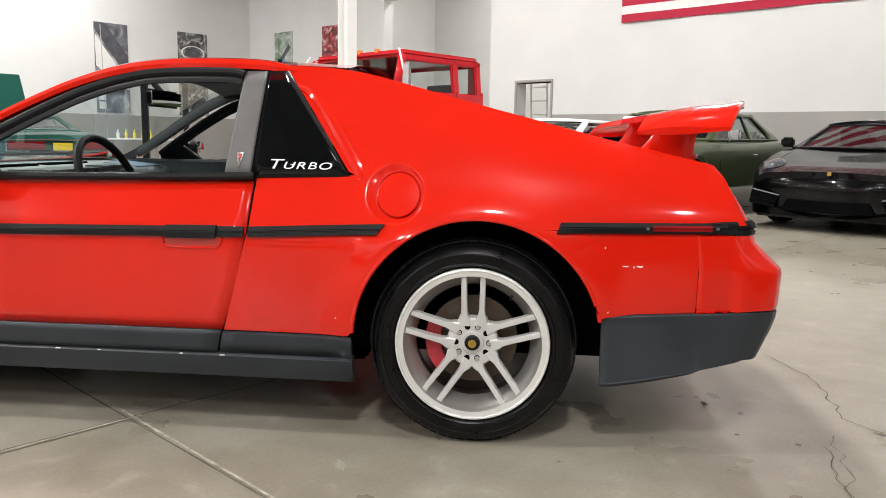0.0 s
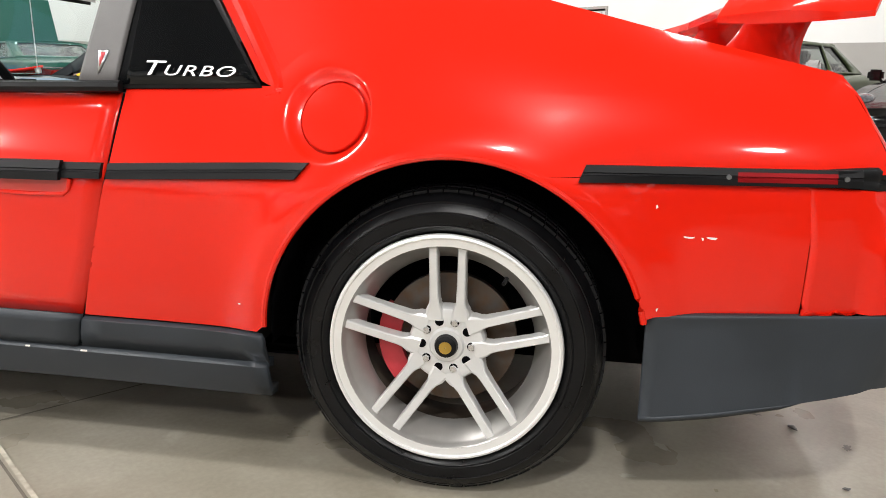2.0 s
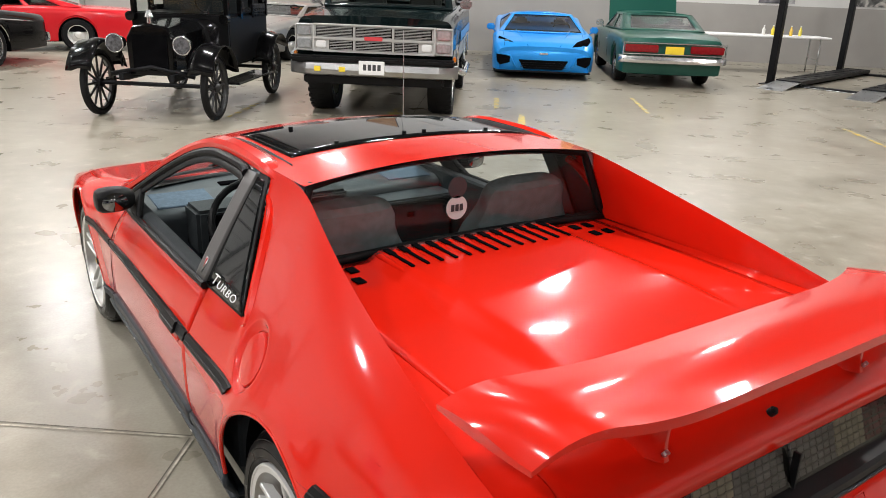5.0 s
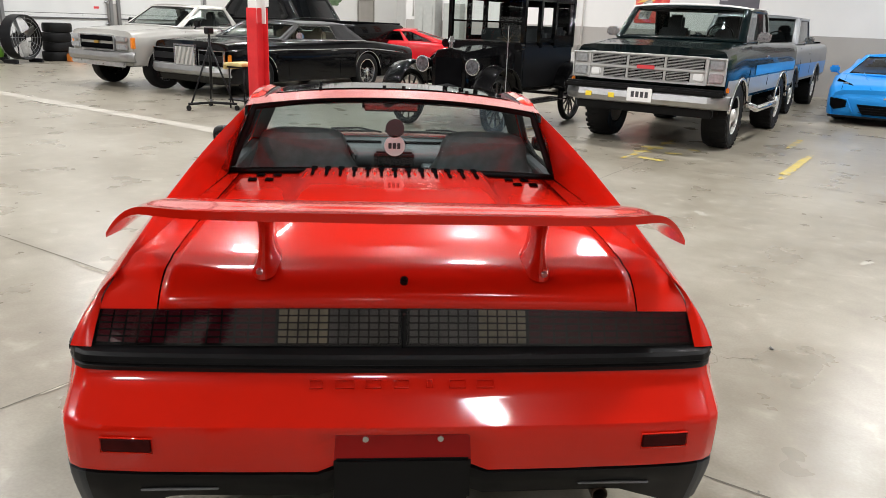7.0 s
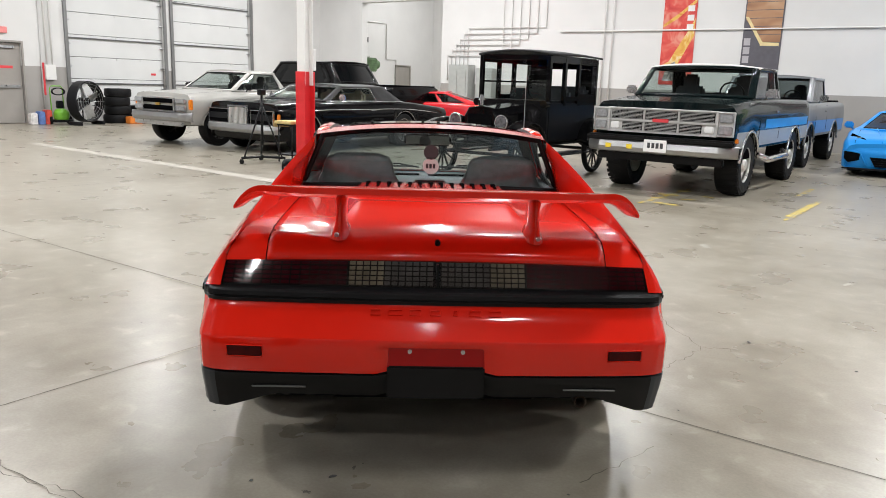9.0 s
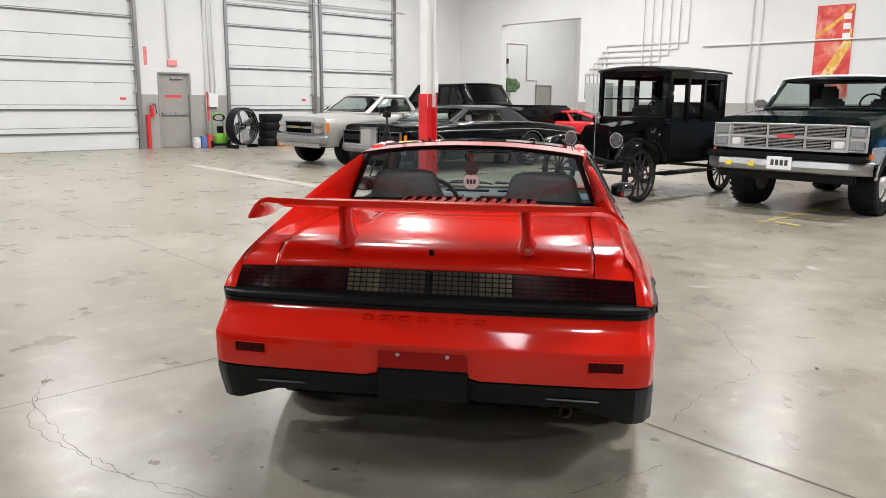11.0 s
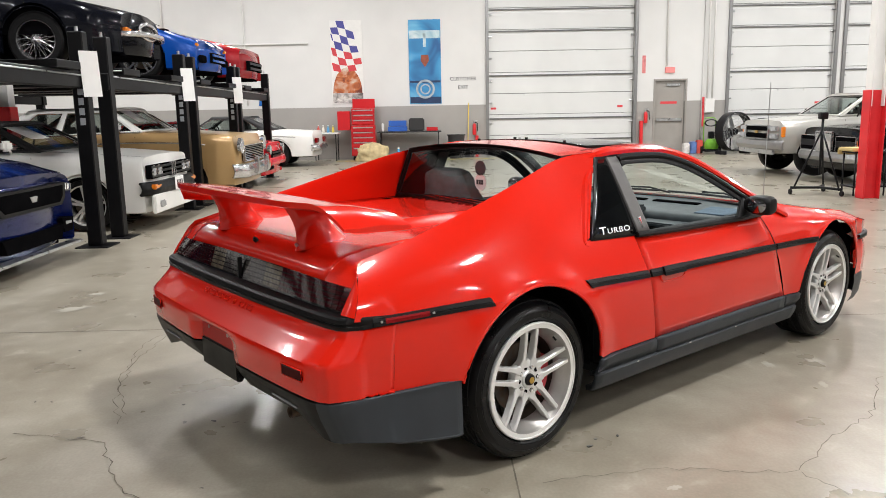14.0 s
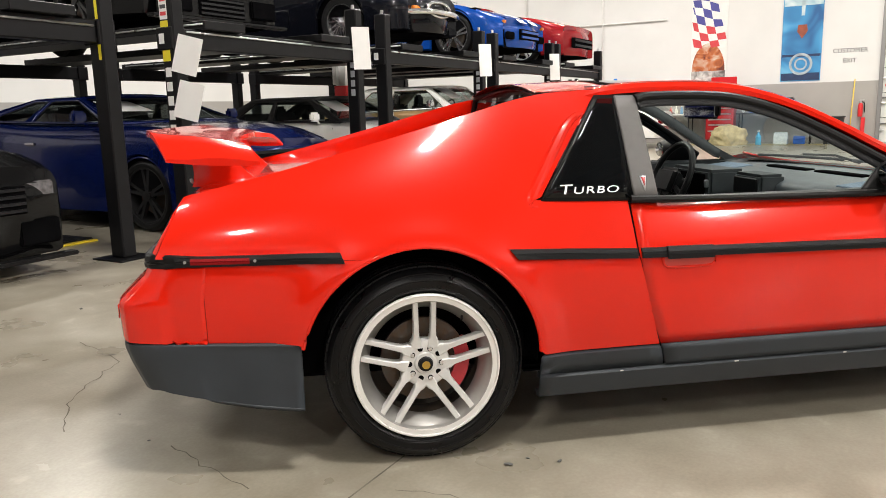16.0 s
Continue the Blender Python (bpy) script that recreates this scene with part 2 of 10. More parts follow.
def tube(bm, pts, r, n=8, close=False, squash=None):
    """A tube along a line of points."""
    pts = [Vector(p) for p in pts]
    rings = []
    k = len(pts)
    for i, p in enumerate(pts):
        a, b = pts[(i - 1) % k if close else max(i - 1, 0)], pts[(i + 1) % k if close else min(i + 1, k - 1)]
        t = (b - a).normalized()
        up = Vector((0, 0, 1)) if abs(t.z) < 0.95 else Vector((0, 1, 0))
        s = t.cross(up).normalized()
        w = s.cross(t)
        rr = r[i] if isinstance(r, (list, tuple)) else r
        rings.append([bm.verts.new(p + (s * math.cos(2 * math.pi * j / n) * (squash or 1) + w * math.sin(2 * math.pi * j / n)) * rr) for j in range(n)])
    for i in range(k if close else k - 1):
        for j in range(n):
            bm.faces.new((rings[i][j], rings[i][(j + 1) % n], rings[(i + 1) % k][(j + 1) % n], rings[(i + 1) % k][j]))
    if not close:
        bm.faces.new(rings[0][::-1])
        bm.faces.new(rings[-1])
    return bm


def grid(bm, rows, flip=False, close=False, mi=0):
    """A sheet from rows of points."""
    vs = [[bm.verts.new(p) for p in row] for row in rows]
    for i in range(len(vs) - 1):
        n = len(vs[i])
        for j in range(n if close else n - 1):
            q = (vs[i][j], vs[i][(j + 1) % n], vs[i + 1][(j + 1) % n], vs[i + 1][j])
            f = bm.faces.new(q[::-1] if flip else q)
            f.material_index = mi
    return vs


def clean(bm, dist=0.0005):
    bmesh.ops.remove_doubles(bm, verts=bm.verts, dist=dist)
    bmesh.ops.dissolve_degenerate(bm, edges=bm.edges, dist=0.0001)
    return bm


def flip_x(bm):
    for v in bm.verts:
        v.co.x = -v.co.x
    bmesh.ops.reverse_faces(bm, faces=bm.faces[:])
    return bm


def lathe(bm, prof, n=32, close=False):
    """Turns (radius, x) pairs about the x axis."""
    rows = [[(x, r * math.cos(2 * math.pi * j / n), r * math.sin(2 * math.pi * j / n)) for j in range(n)] for r, x in prof]
    if close:
        rows.append(rows[0])
    grid(bm, rows, close=True)
    clean(bm, 0.0002)
    bmesh.ops.recalc_face_normals(bm, faces=bm.faces)
    return bm


def poly(bm, pts, depth, m=None, bevel=0.0):
    """An upright prism: the outline pts in (x, z), thickness along y from 0 to depth."""
    lo = [bm.verts.new((x, 0, z)) for x, z in pts]
    hi = [bm.verts.new((x, depth, z)) for x, z in pts]
    n = len(pts)
    fs = [bm.faces.new(lo), bm.faces.new(hi[::-1])]
    for i in range(n):
        fs.append(bm.faces.new((lo[i], hi[i], hi[(i + 1) % n], lo[(i + 1) % n])))
    bmesh.ops.recalc_face_normals(bm, faces=fs)
    if bevel:
        bmesh.ops.bevel(bm, geom=list({e for f in fs for e in f.edges}), offset=bevel, segments=1, affect="EDGES")
    if m:
        bmesh.ops.transform(bm, matrix=m, verts=lo + hi if not bevel else bm.verts[:])
    return bm


def lerp_table(tab, y):
    """Smooth reading of a table of (y, value...) rows."""
    if y <= tab[0][0]:
        return tab[0][1:]
    for p, q in zip(tab, tab[1:]):
        if y <= q[0]:
            t = (y - p[0]) / (q[0] - p[0])
            return tuple(a + (b - a) * t for a, b in zip(p[1:], q[1:]))
    return tab[-1][1:]


def smooth_table(tab, y):
    """The same, rounded off by averaging over a short stretch."""
    vals = [lerp_table(tab, y + d) for d in (-0.09, -0.045, 0, 0.045, 0.09)]
    return tuple(sum(v) / 5 for v in zip(*vals))


def resample(pts, n):
    """n + 1 points at even steps along a line."""
    pts = [Vector(p) for p in pts]
    ls = [0]
    for a, b in zip(pts, pts[1:]):
        ls.append(ls[-1] + (b - a).length)
    out = []
    for i in range(n + 1):
        d = ls[-1] * i / n
        k = max(j for j in range(len(ls)) if ls[j] <= d + 1e-9)
        k = min(k, len(pts) - 2)
        out.append(pts[k].lerp(pts[k + 1], (d - ls[k]) / max(ls[k + 1] - ls[k], 1e-9)))
    return out


def spline(pts, n):
    """n + 1 points of a smooth curve through pts."""
    pts = [Vector(p) for p in pts]
    out = []
    m = len(pts) - 1
    for i in range(n + 1):
        u = m * i / n
        k = min(int(u), m - 1)
        t = u - k
        a, b, c, d = pts[max(k - 1, 0)], pts[k], pts[k + 1], pts[min(k + 2, m)]
        out.append(0.5 * (2 * b + (c - a) * t + (2 * a - 5 * b + 4 * c - d) * t * t + (3 * b - a - 3 * c + d) * t * t * t))
    return out


def lettering(name, body, size, m, material, parent=None, extrude=0.0008, label=""):
    c = bpy.data.curves.new(name, "FONT")
    c.body, c.size, c.extrude, c.align_x, c.align_y = body, size, extrude, "CENTER", "CENTER"
    c.materials.append(material)
    ob = new(name, c)
    ob.matrix_basis = m
    if parent:
        ob.parent = parent
    if label:
        tagged(ob, label)
    return ob

# ---- the hall ----
A0, A1, B0, B1, HZ = -19.05, 10.84, -14.0, 18.4, 7.2
BAND = 1.45


def hall_wall(name, axis, plane, thick, lo, hi, openings, label, band=BAND):
    """A wall of thickness thick behind its plane, with openings (lo, hi, bottom, top); its grey dado is one part of it."""
    up, low = bmesh.new(), bmesh.new()
    cuts = sorted({lo, hi, *[v for o in openings for v in o[:2]]})
    p0, p1 = sorted((plane, plane + thick))

    def put(bm, u0, u1, z0, z1):
        if u1 - u0 < 1e-4 or z1 - z0 < 1e-4:
            return
        if axis == "a":
            box(bm, p0, p1, u0, u1, z0, z1)
        else:
            box(bm, u0, u1, p0, p1, z0, z1)

    for u0, u1 in zip(cuts, cuts[1:]):
        op = [o for o in openings if o[0] <= u0 + 1e-6 and o[1] >= u1 - 1e-6]
        z0, z1 = (op[0][2], op[0][3]) if op else (0, 0)
        put(low, u0, u1, 0, min(z0, band))
        put(low, u0, u1, min(z1, band) if op else 0, band)
        put(up, u0, u1, band, max(z0, band))
        put(up, u0, u1, max(z1, band), HZ)
    ob = tagged(part(name, up, M_WALL, smooth=None), label, "wall", kind="structure")
    ob.matrix_basis = G
    part("dado", low, M_BAND, ob, "grey painted dado", smooth=None)
    return ob


floor = tagged(part("floor", boxes([(A0 - 1, A1 + 6, B0 - 1, B1 + 9, -0.2, 0)]), M_FLOOR, smooth=None),
               "polished grey-brown concrete floor with cracks and scuffs", "floor", kind="structure")
floor.matrix_basis = G
ceiling = tagged(part("ceiling", boxes([(A0 - 1, A1 + 6, B0 - 1, B1 + 9, HZ, HZ + 0.2)] + [(A0, A1 + 6, b - 0.06, b + 0.06, HZ - 0.5, HZ - 0.002) for b in (-8, -2, 6.2, 12, 17)], 0.0),
                      M_CEIL, smooth=None), "grey ceiling deck with steel joists", "ceiling", kind="structure")
ceiling.matrix_basis = G
GD = [(1.75, 5.98, 5.0), (8.72, 11.75, 5.0), (12.05, 15.1, 5.0)]
EXIT = (6.6, 7.48, 2.08)
wall_west = hall_wall("wall_west", "a", A0, -0.3, B0, B1, [(g[0], g[1], 0, g[2]) for g in GD] + [(EXIT[0], EXIT[1], 0, EXIT[2])],
                      "white painted wall with a grey dado", 1.5)
wall_north = hall_wall("wall_north", "b", B1, 0.3, A0 - 0.3, A1 + 0.3, [(-16.95, -13.4, 0, 4.1)], "white painted wall with a grey dado", 1.4)
wall_east = hall_wall("wall_east", "a", A1, 0.3, B0, B1, [(9.0, 12.45, 0, 4.3), (7.36, 8.24, 0, 2.12)], "white painted wall with a grey dado", 1.45)
wall_south = hall_wall("wall_south", "b", B0, -0.3, A0 - 0.3, A1 + 0.3, [], "white painted wall with a grey dado")
# plain rooms behind the openings
for nm, rows in (("wall_back_room", [(-19.2, -19.0, B1 + 0.3, B1 + 7, 0, HZ), (-11.5, -11.3, B1 + 0.3, B1 + 7, 0, HZ), (-19.2, -11.3, B1 + 7, B1 + 7.2, 0, HZ)]),
                 ("wall_side_bay", [(A1 + 0.3, A1 + 5.2, 6.6, 6.8, 0, HZ), (A1 + 0.3, A1 + 5.2, 15.5, 15.7, 0, HZ), (A1 + 5, A1 + 5.2, 6.8, 15.5, 0, HZ)])):
    for row in rows:
        w = tagged(part(nm, boxes([row]), M_WALL, smooth=None), "white painted wall behind an opening", "wall", kind="structure")
        w.matrix_basis = G
# unseen lamps, assumed and added to brighten the two rooms
side_lamp = new("high_bay_lamp", lamp_data)
side_lamp.matrix_world = at(A1 + 2.6, 11, LAMP_Z - 0.03)
back_lamp = new("high_bay_lamp", bright_data)
back_lamp.matrix_world = at(-15.2, B1 + 3.5, LAMP_Z - 0.03)


def high_bay(m):
    t = thing("high_bay_light", m, "white LED high bay light hanging from the ceiling", "light", "ceiling lights")
    part("housing", boxes([(-0.37, 0.37, -0.2, 0.2, 0.0, 0.07)], 0.012), M_STEELW, t)
    for x in (-0.28, 0.28):
        part("hanger", cyl(bmesh.new(), (x, 0, 0.07), (x, 0, HZ - LAMP_Z), 0.008, n=6), M_STEEL, t)
    return t


hb = high_bay(at(*LAMPS[0], LAMP_Z))
# the last two fixtures belong to the added lamps in the rooms
for a, b in LAMPS[1:] + [(A1 + 2.6, 11), (-15.2, B1 + 3.5)]:
    copy_thing(hb, at(a, b, LAMP_Z))


def garage_door(i, b0, b1, h):
    t = thing("garage_door_%d" % i, at(A0, b0), "closed white sectional overhead door with dark joints", "garage door", kind="structure")
    w = b1 - b0
    z = 0.0
    n = 0
    while z < h - 0.02:
        z1 = min(z + 0.6, h)
        bm = boxes([(-0.14, -0.09, 0.02, w - 0.02, z + 0.006, z1 - 0.006)], 0.006)
        for k in range(1, 4):
            box(bm, -0.092, -0.075, w * k / 4 - 0.03, w * k / 4 + 0.03, z1 - 0.06, z1 - 0.01, 0.004)
        part("panel", bm, M_DOORW, t)
        z = z1
        n += 1
    for zz in (0.46, 1.08, 2.31, 3.55, 4.15):
        part("strut", boxes([(-0.09, -0.045, 0.03, w - 0.03, zz - 0.018, zz + 0.018)], 0.004), M_STRUT, t, "grey steel strut")
    part("seal", boxes([(-0.16, -0.141, 0.0, w, 0, h)]), M_DARKL, t)
    bm = bmesh.new()
    for y in (-0.03, w + 0.03):
        box(bm, 0.002, 0.07, y - 0.045, y + 0.045, 0, h + 0.3, 0.004)
    part("track", bm, mat("track_grey", (0.25, 0.25, 0.25), 0.4, 0.7), t, "grey steel track")
    bm = bmesh.new()
    for zz in (0.3, 0.95, 1.55, 2.15, 2.8, 3.4, 4.0):
        for y in (0.06, w - 0.06):
            cyl(bm, (-0.05, y - 0.05, zz), (-0.05, y + 0.05, zz), 0.025, n=8)
    part("roller", bm, M_STEEL, t)
    return t


for i, g in enumerate(GD):
    garage_door(i + 1, *g)


def exit_door():
    t = thing("door_1", at(A0, EXIT[0]), "closed taupe steel exit door with a push bar", "door", kind="structure")
    w, h = EXIT[1] - EXIT[0], EXIT[2]
    part("leaf", boxes([(-0.12, -0.075, 0.01, w - 0.01, 0.01, h - 0.01)], 0.004), M_GREYD, t)
    part("frame", boxes([(-0.02, 0.015, -0.05, 0.0, 0, h + 0.05), (-0.02, 0.015, w, w + 0.05, 0, h + 0.05), (-0.02, 0.015, 0.0, w, h, h + 0.05)], 0.003), M_GREYD, t)
    part("push_bar", boxes([(-0.074, -0.02, 0.06, w - 0.08, 0.92, 1.0)], 0.01), M_STEEL, t, "steel push bar")
    part("sign", boxes([(-0.0745, -0.072, 0.18, 0.66, 1.42, 1.49)]), M_SIGNRED, t, "red safety sign")
    part("closer", boxes([(-0.0745, -0.02, 0.35, 0.72, h - 0.15, h - 0.08)], 0.008), M_STEEL, t)
    return t


exit_door()


def flat_door(name, m, label, w=0.9, h=2.05):
    t = thing(name, m, label, "door", kind="structure")
    part("leaf", boxes([(0, w, 0.02, 0.06, 0.01, h)], 0.004), M_GREYD, t)
    part("frame", boxes([(-0.05, 0, -0.02, 0.06, 0, h + 0.05), (w, w + 0.05, -0.02, 0.06, 0, h + 0.05), (0, w, -0.02, 0.06, h, h + 0.05)], 0.003), M_GREYD, t)
    return t


flat_door("door_2", G @ pose(-18.93, 22.8, 0, 0, 0, 90), "closed grey door in the room behind")
flat_door("door_3", at(-13.2, B1 + 6.93), "closed grey door in the room behind")
df = thing("door_frame", at(A1 - 0.02, 7.36), "grey steel door frame in the white wall", "door frame", kind="structure")
part("frame", boxes([(0, 0.34, -0.05, 0, 0, 2.17), (0, 0.34, 0.88, 0.93, 0, 2.17), (0, 0.34, 0, 0.88, 2.12, 2.17)], 0.003), M_GREYD, df)


def column(m, i):
    t = thing("column", m, "white steel column with a red guarded base", "column", "hall columns", "structure")
    hm = bmesh.new()
    box(hm, -0.085, 0.085, -0.096, -0.08, 1.28, HZ - 0.01)
    box(hm, -0.085, 0.085, 0.08, 0.096, 1.28, HZ - 0.01)
    box(hm, -0.0115, 0.0115, -0.08, 0.08, 1.28, HZ - 0.01)
    part("shaft", hm, M_STEELW, t)
    gm = bmesh.new()
    box(gm, -0.105, 0.105, -0.118, -0.1, 0, 1.5, 0.006)
    box(gm, -0.105, 0.105, 0.1, 0.118, 0, 1.5, 0.006)
    box(gm, -0.013, 0.013, -0.1, 0.1, 0, 1.5)
    box(gm, 0.082, 0.1, -0.1, 0.1, 0, 1.5, 0.006)
    part("guard", gm, M_REDP, t, "red painted steel guard with scuffs")
    part("switch_box", boxes([(-0.09, 0.09, -0.16, -0.0975, 1.52, 1.86)], 0.008), M_STEELW, t, "white switch box")
    for x0, x1, z0, z1 in () if not i else ((-0.04, 0.05, 2.0, 2.07), (-0.06, 0.0, 2.2, 2.24), (-0.02, 0.05, 2.36, 2.44), (-0.05, 0.01, 2.62, 2.66)):
        part("notice", boxes([(x0, x1, -0.1005, -0.0965, z0, z1)]), M_SIGNRED, t, "red warning notice")
    return t


col = column(at(4.55, 6.3), 0)
column(at(-7.25, 6.25, 0, 180), 1)


def strip(name, a0, b0, a1, b1, w, material, label, cat, z=0.004):
    d = math.hypot(a1 - a0, b1 - b0)
    n = max(2, int(d / 0.25))
    bm = bmesh.new()
    rows = []
    rnd = random.Random(int(a0 * 31 + b0 * 17))
    for i in range(n + 1):
        j = w / 2 * (0.85 + 0.3 * rnd.random())
        rows.append([(i * d / n, -j, z), (i * d / n, j, z)])
    grid(bm, rows, flip=True)
    ob = tagged(part(name, bm, material, smooth=None), label, cat, kind="structure")
    ob.matrix_basis = at(a0, b0, 0, math.degrees(math.atan2(b1 - b0, a1 - a0)))
    return ob


for a0, b0, a1, b1 in ((-1.26, -13, -1.26, 18), (4.6, -13, 4.6, 18), (-7.2, -13, -7.2, 18), (-13, -13, -13, 18), (A0, 6.2, A1, 6.2), (A0, 12.1, A1, 12.1), (A0, -5.4, A1, -5.4)):
    strip("floor_joint", a0, b0, a1, b1, 0.006, M_CRACK, "narrow saw-cut joint in the concrete floor", "floor joint", 0.002)
strip("floor_joint", A0, 0.4, A1, 0.42, 0.006, M_CRACK, "narrow saw-cut joint in the concrete floor", "floor joint", 0.0025)
strip("floor_joint", -1.25, -0.6, -1.24, 1.5, 0.010, M_CHALK, "pale filled joint in the concrete floor", "floor joint", 0.004)
strip("floor_joint", -2.6, 0.38, -1.22, 0.4, 0.010, M_CHALK, "pale filled joint in the concrete floor", "floor joint", 0.0045)
for a, b0, b1 in ((-1.52, 6.4, 8.4), (0.18, 6.4, 8.4), (-3.43, 7.1, 8.4), (4.48, 6.55, 8.5), (2.0, 9.0, 10.5)):
    strip("floor_marking", a, b0, a, b1, 0.07, M_YELLOW, "worn yellow parking line on the floor", "floor marking")
strip("floor_marking", -14.2, -0.43, -9.2, -0.43, 0.07, M_YELLOW, "worn yellow parking line on the floor", "floor marking")
strip("floor_marking", -14.6, -3.5, -13.7, 4.6, 0.2, M_WPAINT, "worn pale line on the floor", "floor marking")
strip("floor_marking", -13.2, 4.7, -5.6, 4.4, 0.26, M_WPAINT, "worn pale line on the floor", "floor marking")
strip("floor_marking", -18.0, -2.6, -18.05, 2.9, 0.55, M_YELLOW, "worn yellow hatched zone by the bench", "floor marking")
for a0, b0, a1, b1, w in ((-1.58, 7.93, -1.40, 7.98, 0.13), (-1.66, 7.40, -1.40, 7.46, 0.12), (-1.60, 6.98, -1.42, 7.08, 0.10), (-1.26, 7.13, -1.08, 7.20, 0.09), (-1.42, 6.60, -1.10, 6.55, 0.10), (-1.12, 7.62, -0.98, 7.6, 0.07)):
    strip("floor_marking", a0, b0, a1, b1, w, M_YFRESH, "flaking patch of bright yellow paint on the floor", "floor marking", 0.006)
strip("floor_marking", 0.15, 6.7, 0.17, 8.1, 0.085, M_YFRESH, "bright yellow parking line on the floor", "floor marking", 0.006)
strip("floor_marking", -0.16, 8.8, -0.17, 9.8, 0.07, M_YELLOW, "worn yellow parking line on the floor", "floor marking", 0.0055)


def crack(pts, w=0.0045):
    """A wandering crack in the floor through (x, y) points."""
    rnd = random.Random(int(pts[0][0] * 100))
    line = resample([(x, y, 0) for x, y in pts], max(6, int(sum(math.dist(p, q) for p, q in zip(pts, pts[1:])) / 0.04)))
    bm = bmesh.new()
    rows = []
    for i, p in enumerate(line):
        q = line[min(i + 1, len(line) - 1)] - line[max(i - 1, 0)]
        s = Vector((-q.y, q.x, 0)).normalized()
        c = p + s * rnd.uniform(-0.014, 0.014)
        k = w * rnd.uniform(0.25, 1.0)
        rows.append([(c.x - s.x * k / 2, c.y - s.y * k / 2, 0.003), (c.x + s.x * k / 2, c.y + s.y * k / 2, 0.003)])
    grid(bm, rows, flip=True)
    bmesh.ops.recalc_face_normals(bm, faces=bm.faces)
    for f in bm.faces:
        if f.normal.z < 0:
            f.normal_flip()
    tagged(part("floor_crack", bm, M_CRACK, smooth=None), "thin wandering crack in the concrete floor", "floor crack", kind="structure")


crack([(0.97, -0.12), (1.19, 0.29), (1.53, 0.63), (1.47, 1.0), (1.47, 1.38), (1.3, 1.9)])
crack([(1.53, 0.63), (1.72, 0.60)], 0.005)
crack([(-2.0, -0.25), (-1.9, -0.42), (-1.43, -0.81), (-0.88, -1.07), (-0.6, -1.12)])
crack([(-2.09, -0.08), (-1.76, -0.65), (-1.2, -0.95), (-0.69, -1.08)], 0.005)
crack([(0.33, -1.22), (0.0, -1.3), (-0.45, -1.24), (-0.8, -1.5)], 0.006)
crack([(0.53, -0.83), (0.7, -0.7), (0.88, -0.54)], 0.006)


def spot(x, y, r, material, label, k):
    """A flat irregular mark on the floor."""
    rnd = random.Random(k)
    a0, st = rnd.uniform(0, 3), rnd.uniform(1.3, 2.6)
    bm = bmesh.new()
    n = 22
    ring = []
    for i in range(n):
        a = 2 * math.pi * i / n
        q = r * rnd.uniform(0.45, 1.0)
        u, v = q * math.cos(a) * st, q * math.sin(a)
        ring.append(bm.verts.new((u * math.cos(a0) - v * math.sin(a0), u * math.sin(a0) + v * math.cos(a0), 0.0012 + 0.0003 * (k % 5))))
    bm.faces.new(ring)
    ob = tagged(part("floor_mark", bm, material, smooth=None), label, "floor mark", kind="structure")
    ob.matrix_basis = pose(x, y, 0)


M_SCUFF = mat("pale_floor_scuff", (0.43, 0.41, 0.35), 0.4, vary=0.06, scale=30, color2=(0.37, 0.345, 0.29))
M_OIL = mat("dark_oil_spot", (0.11, 0.10, 0.085), 0.3, vary=0.4, scale=60)
for k, (x, y, r) in enumerate(((0.85, 1.67, 0.06), (0.98, 1.9, 0.045), (1.5, 2.51, 0.09), (1.72, 2.76, 0.07), (-0.94, 2.2, 0.05), (-1.06, 1.92, 0.05), (1.17, 1.59, 0.035), (1.78, 2.63, 0.08), (-0.51, -0.47, 0.02),
                               (-0.62, -0.24, 0.022), (-0.66, -0.38, 0.016), (-2.94, -0.76, 0.16), (-3.3, -0.5, 0.1), (0.6, -1.2, 0.03), (-1.0, 0.35, 0.03), (-0.95, 1.5, 0.04), (1.3, 0.2, 0.03), (2.6, 3.4, 0.1), (3.2, 2.1, 0.08), (-2.2, 2.6, 0.08))):
    spot(x, y, r * (0.5 if r > 0.05 else 0.7), M_SCUFF, "pale worn patch on the concrete floor", k)
for k, (x, y, r) in enumerate(((-0.28, -0.73, 0.014), (-0.25, -0.70, 0.007), (-0.9, -0.26, 0.012), (-1.09, -1.29, 0.012), (-0.56, -1.29, 0.02), (0.2, -1.07, 0.012), (-0.43, -0.9, 0.02), (1.2, -0.4, 0.01), (-1.6, 0.9, 0.012), (2.1, 1.4, 0.015), (-2.6, -1.6, 0.018), (-2.3, 0.4, 0.014))):
    spot(x, y, r * 0.6, M_OIL, "small dark stain on the concrete floor", 40 + k)


def crumb(x, y, r, k):
    rnd = random.Random(k)
    bm = bmesh.new()
    bmesh.ops.create_icosphere(bm, subdivisions=1, radius=r)
    for v in bm.verts:
        v.co *= rnd.uniform(0.6, 1.2)
        v.co.z = v.co.z * 0.35 + r * 0.3
        v.co.x *= 1.8
    t = tagged(part("debris", bm, M_DARKL, smooth=None), "dark crumb of dirt on the concrete floor", "debris", "floor crumbs")
    t.matrix_basis = pose(x, y, 0.002, 0, 0, rnd.uniform(0, 180))


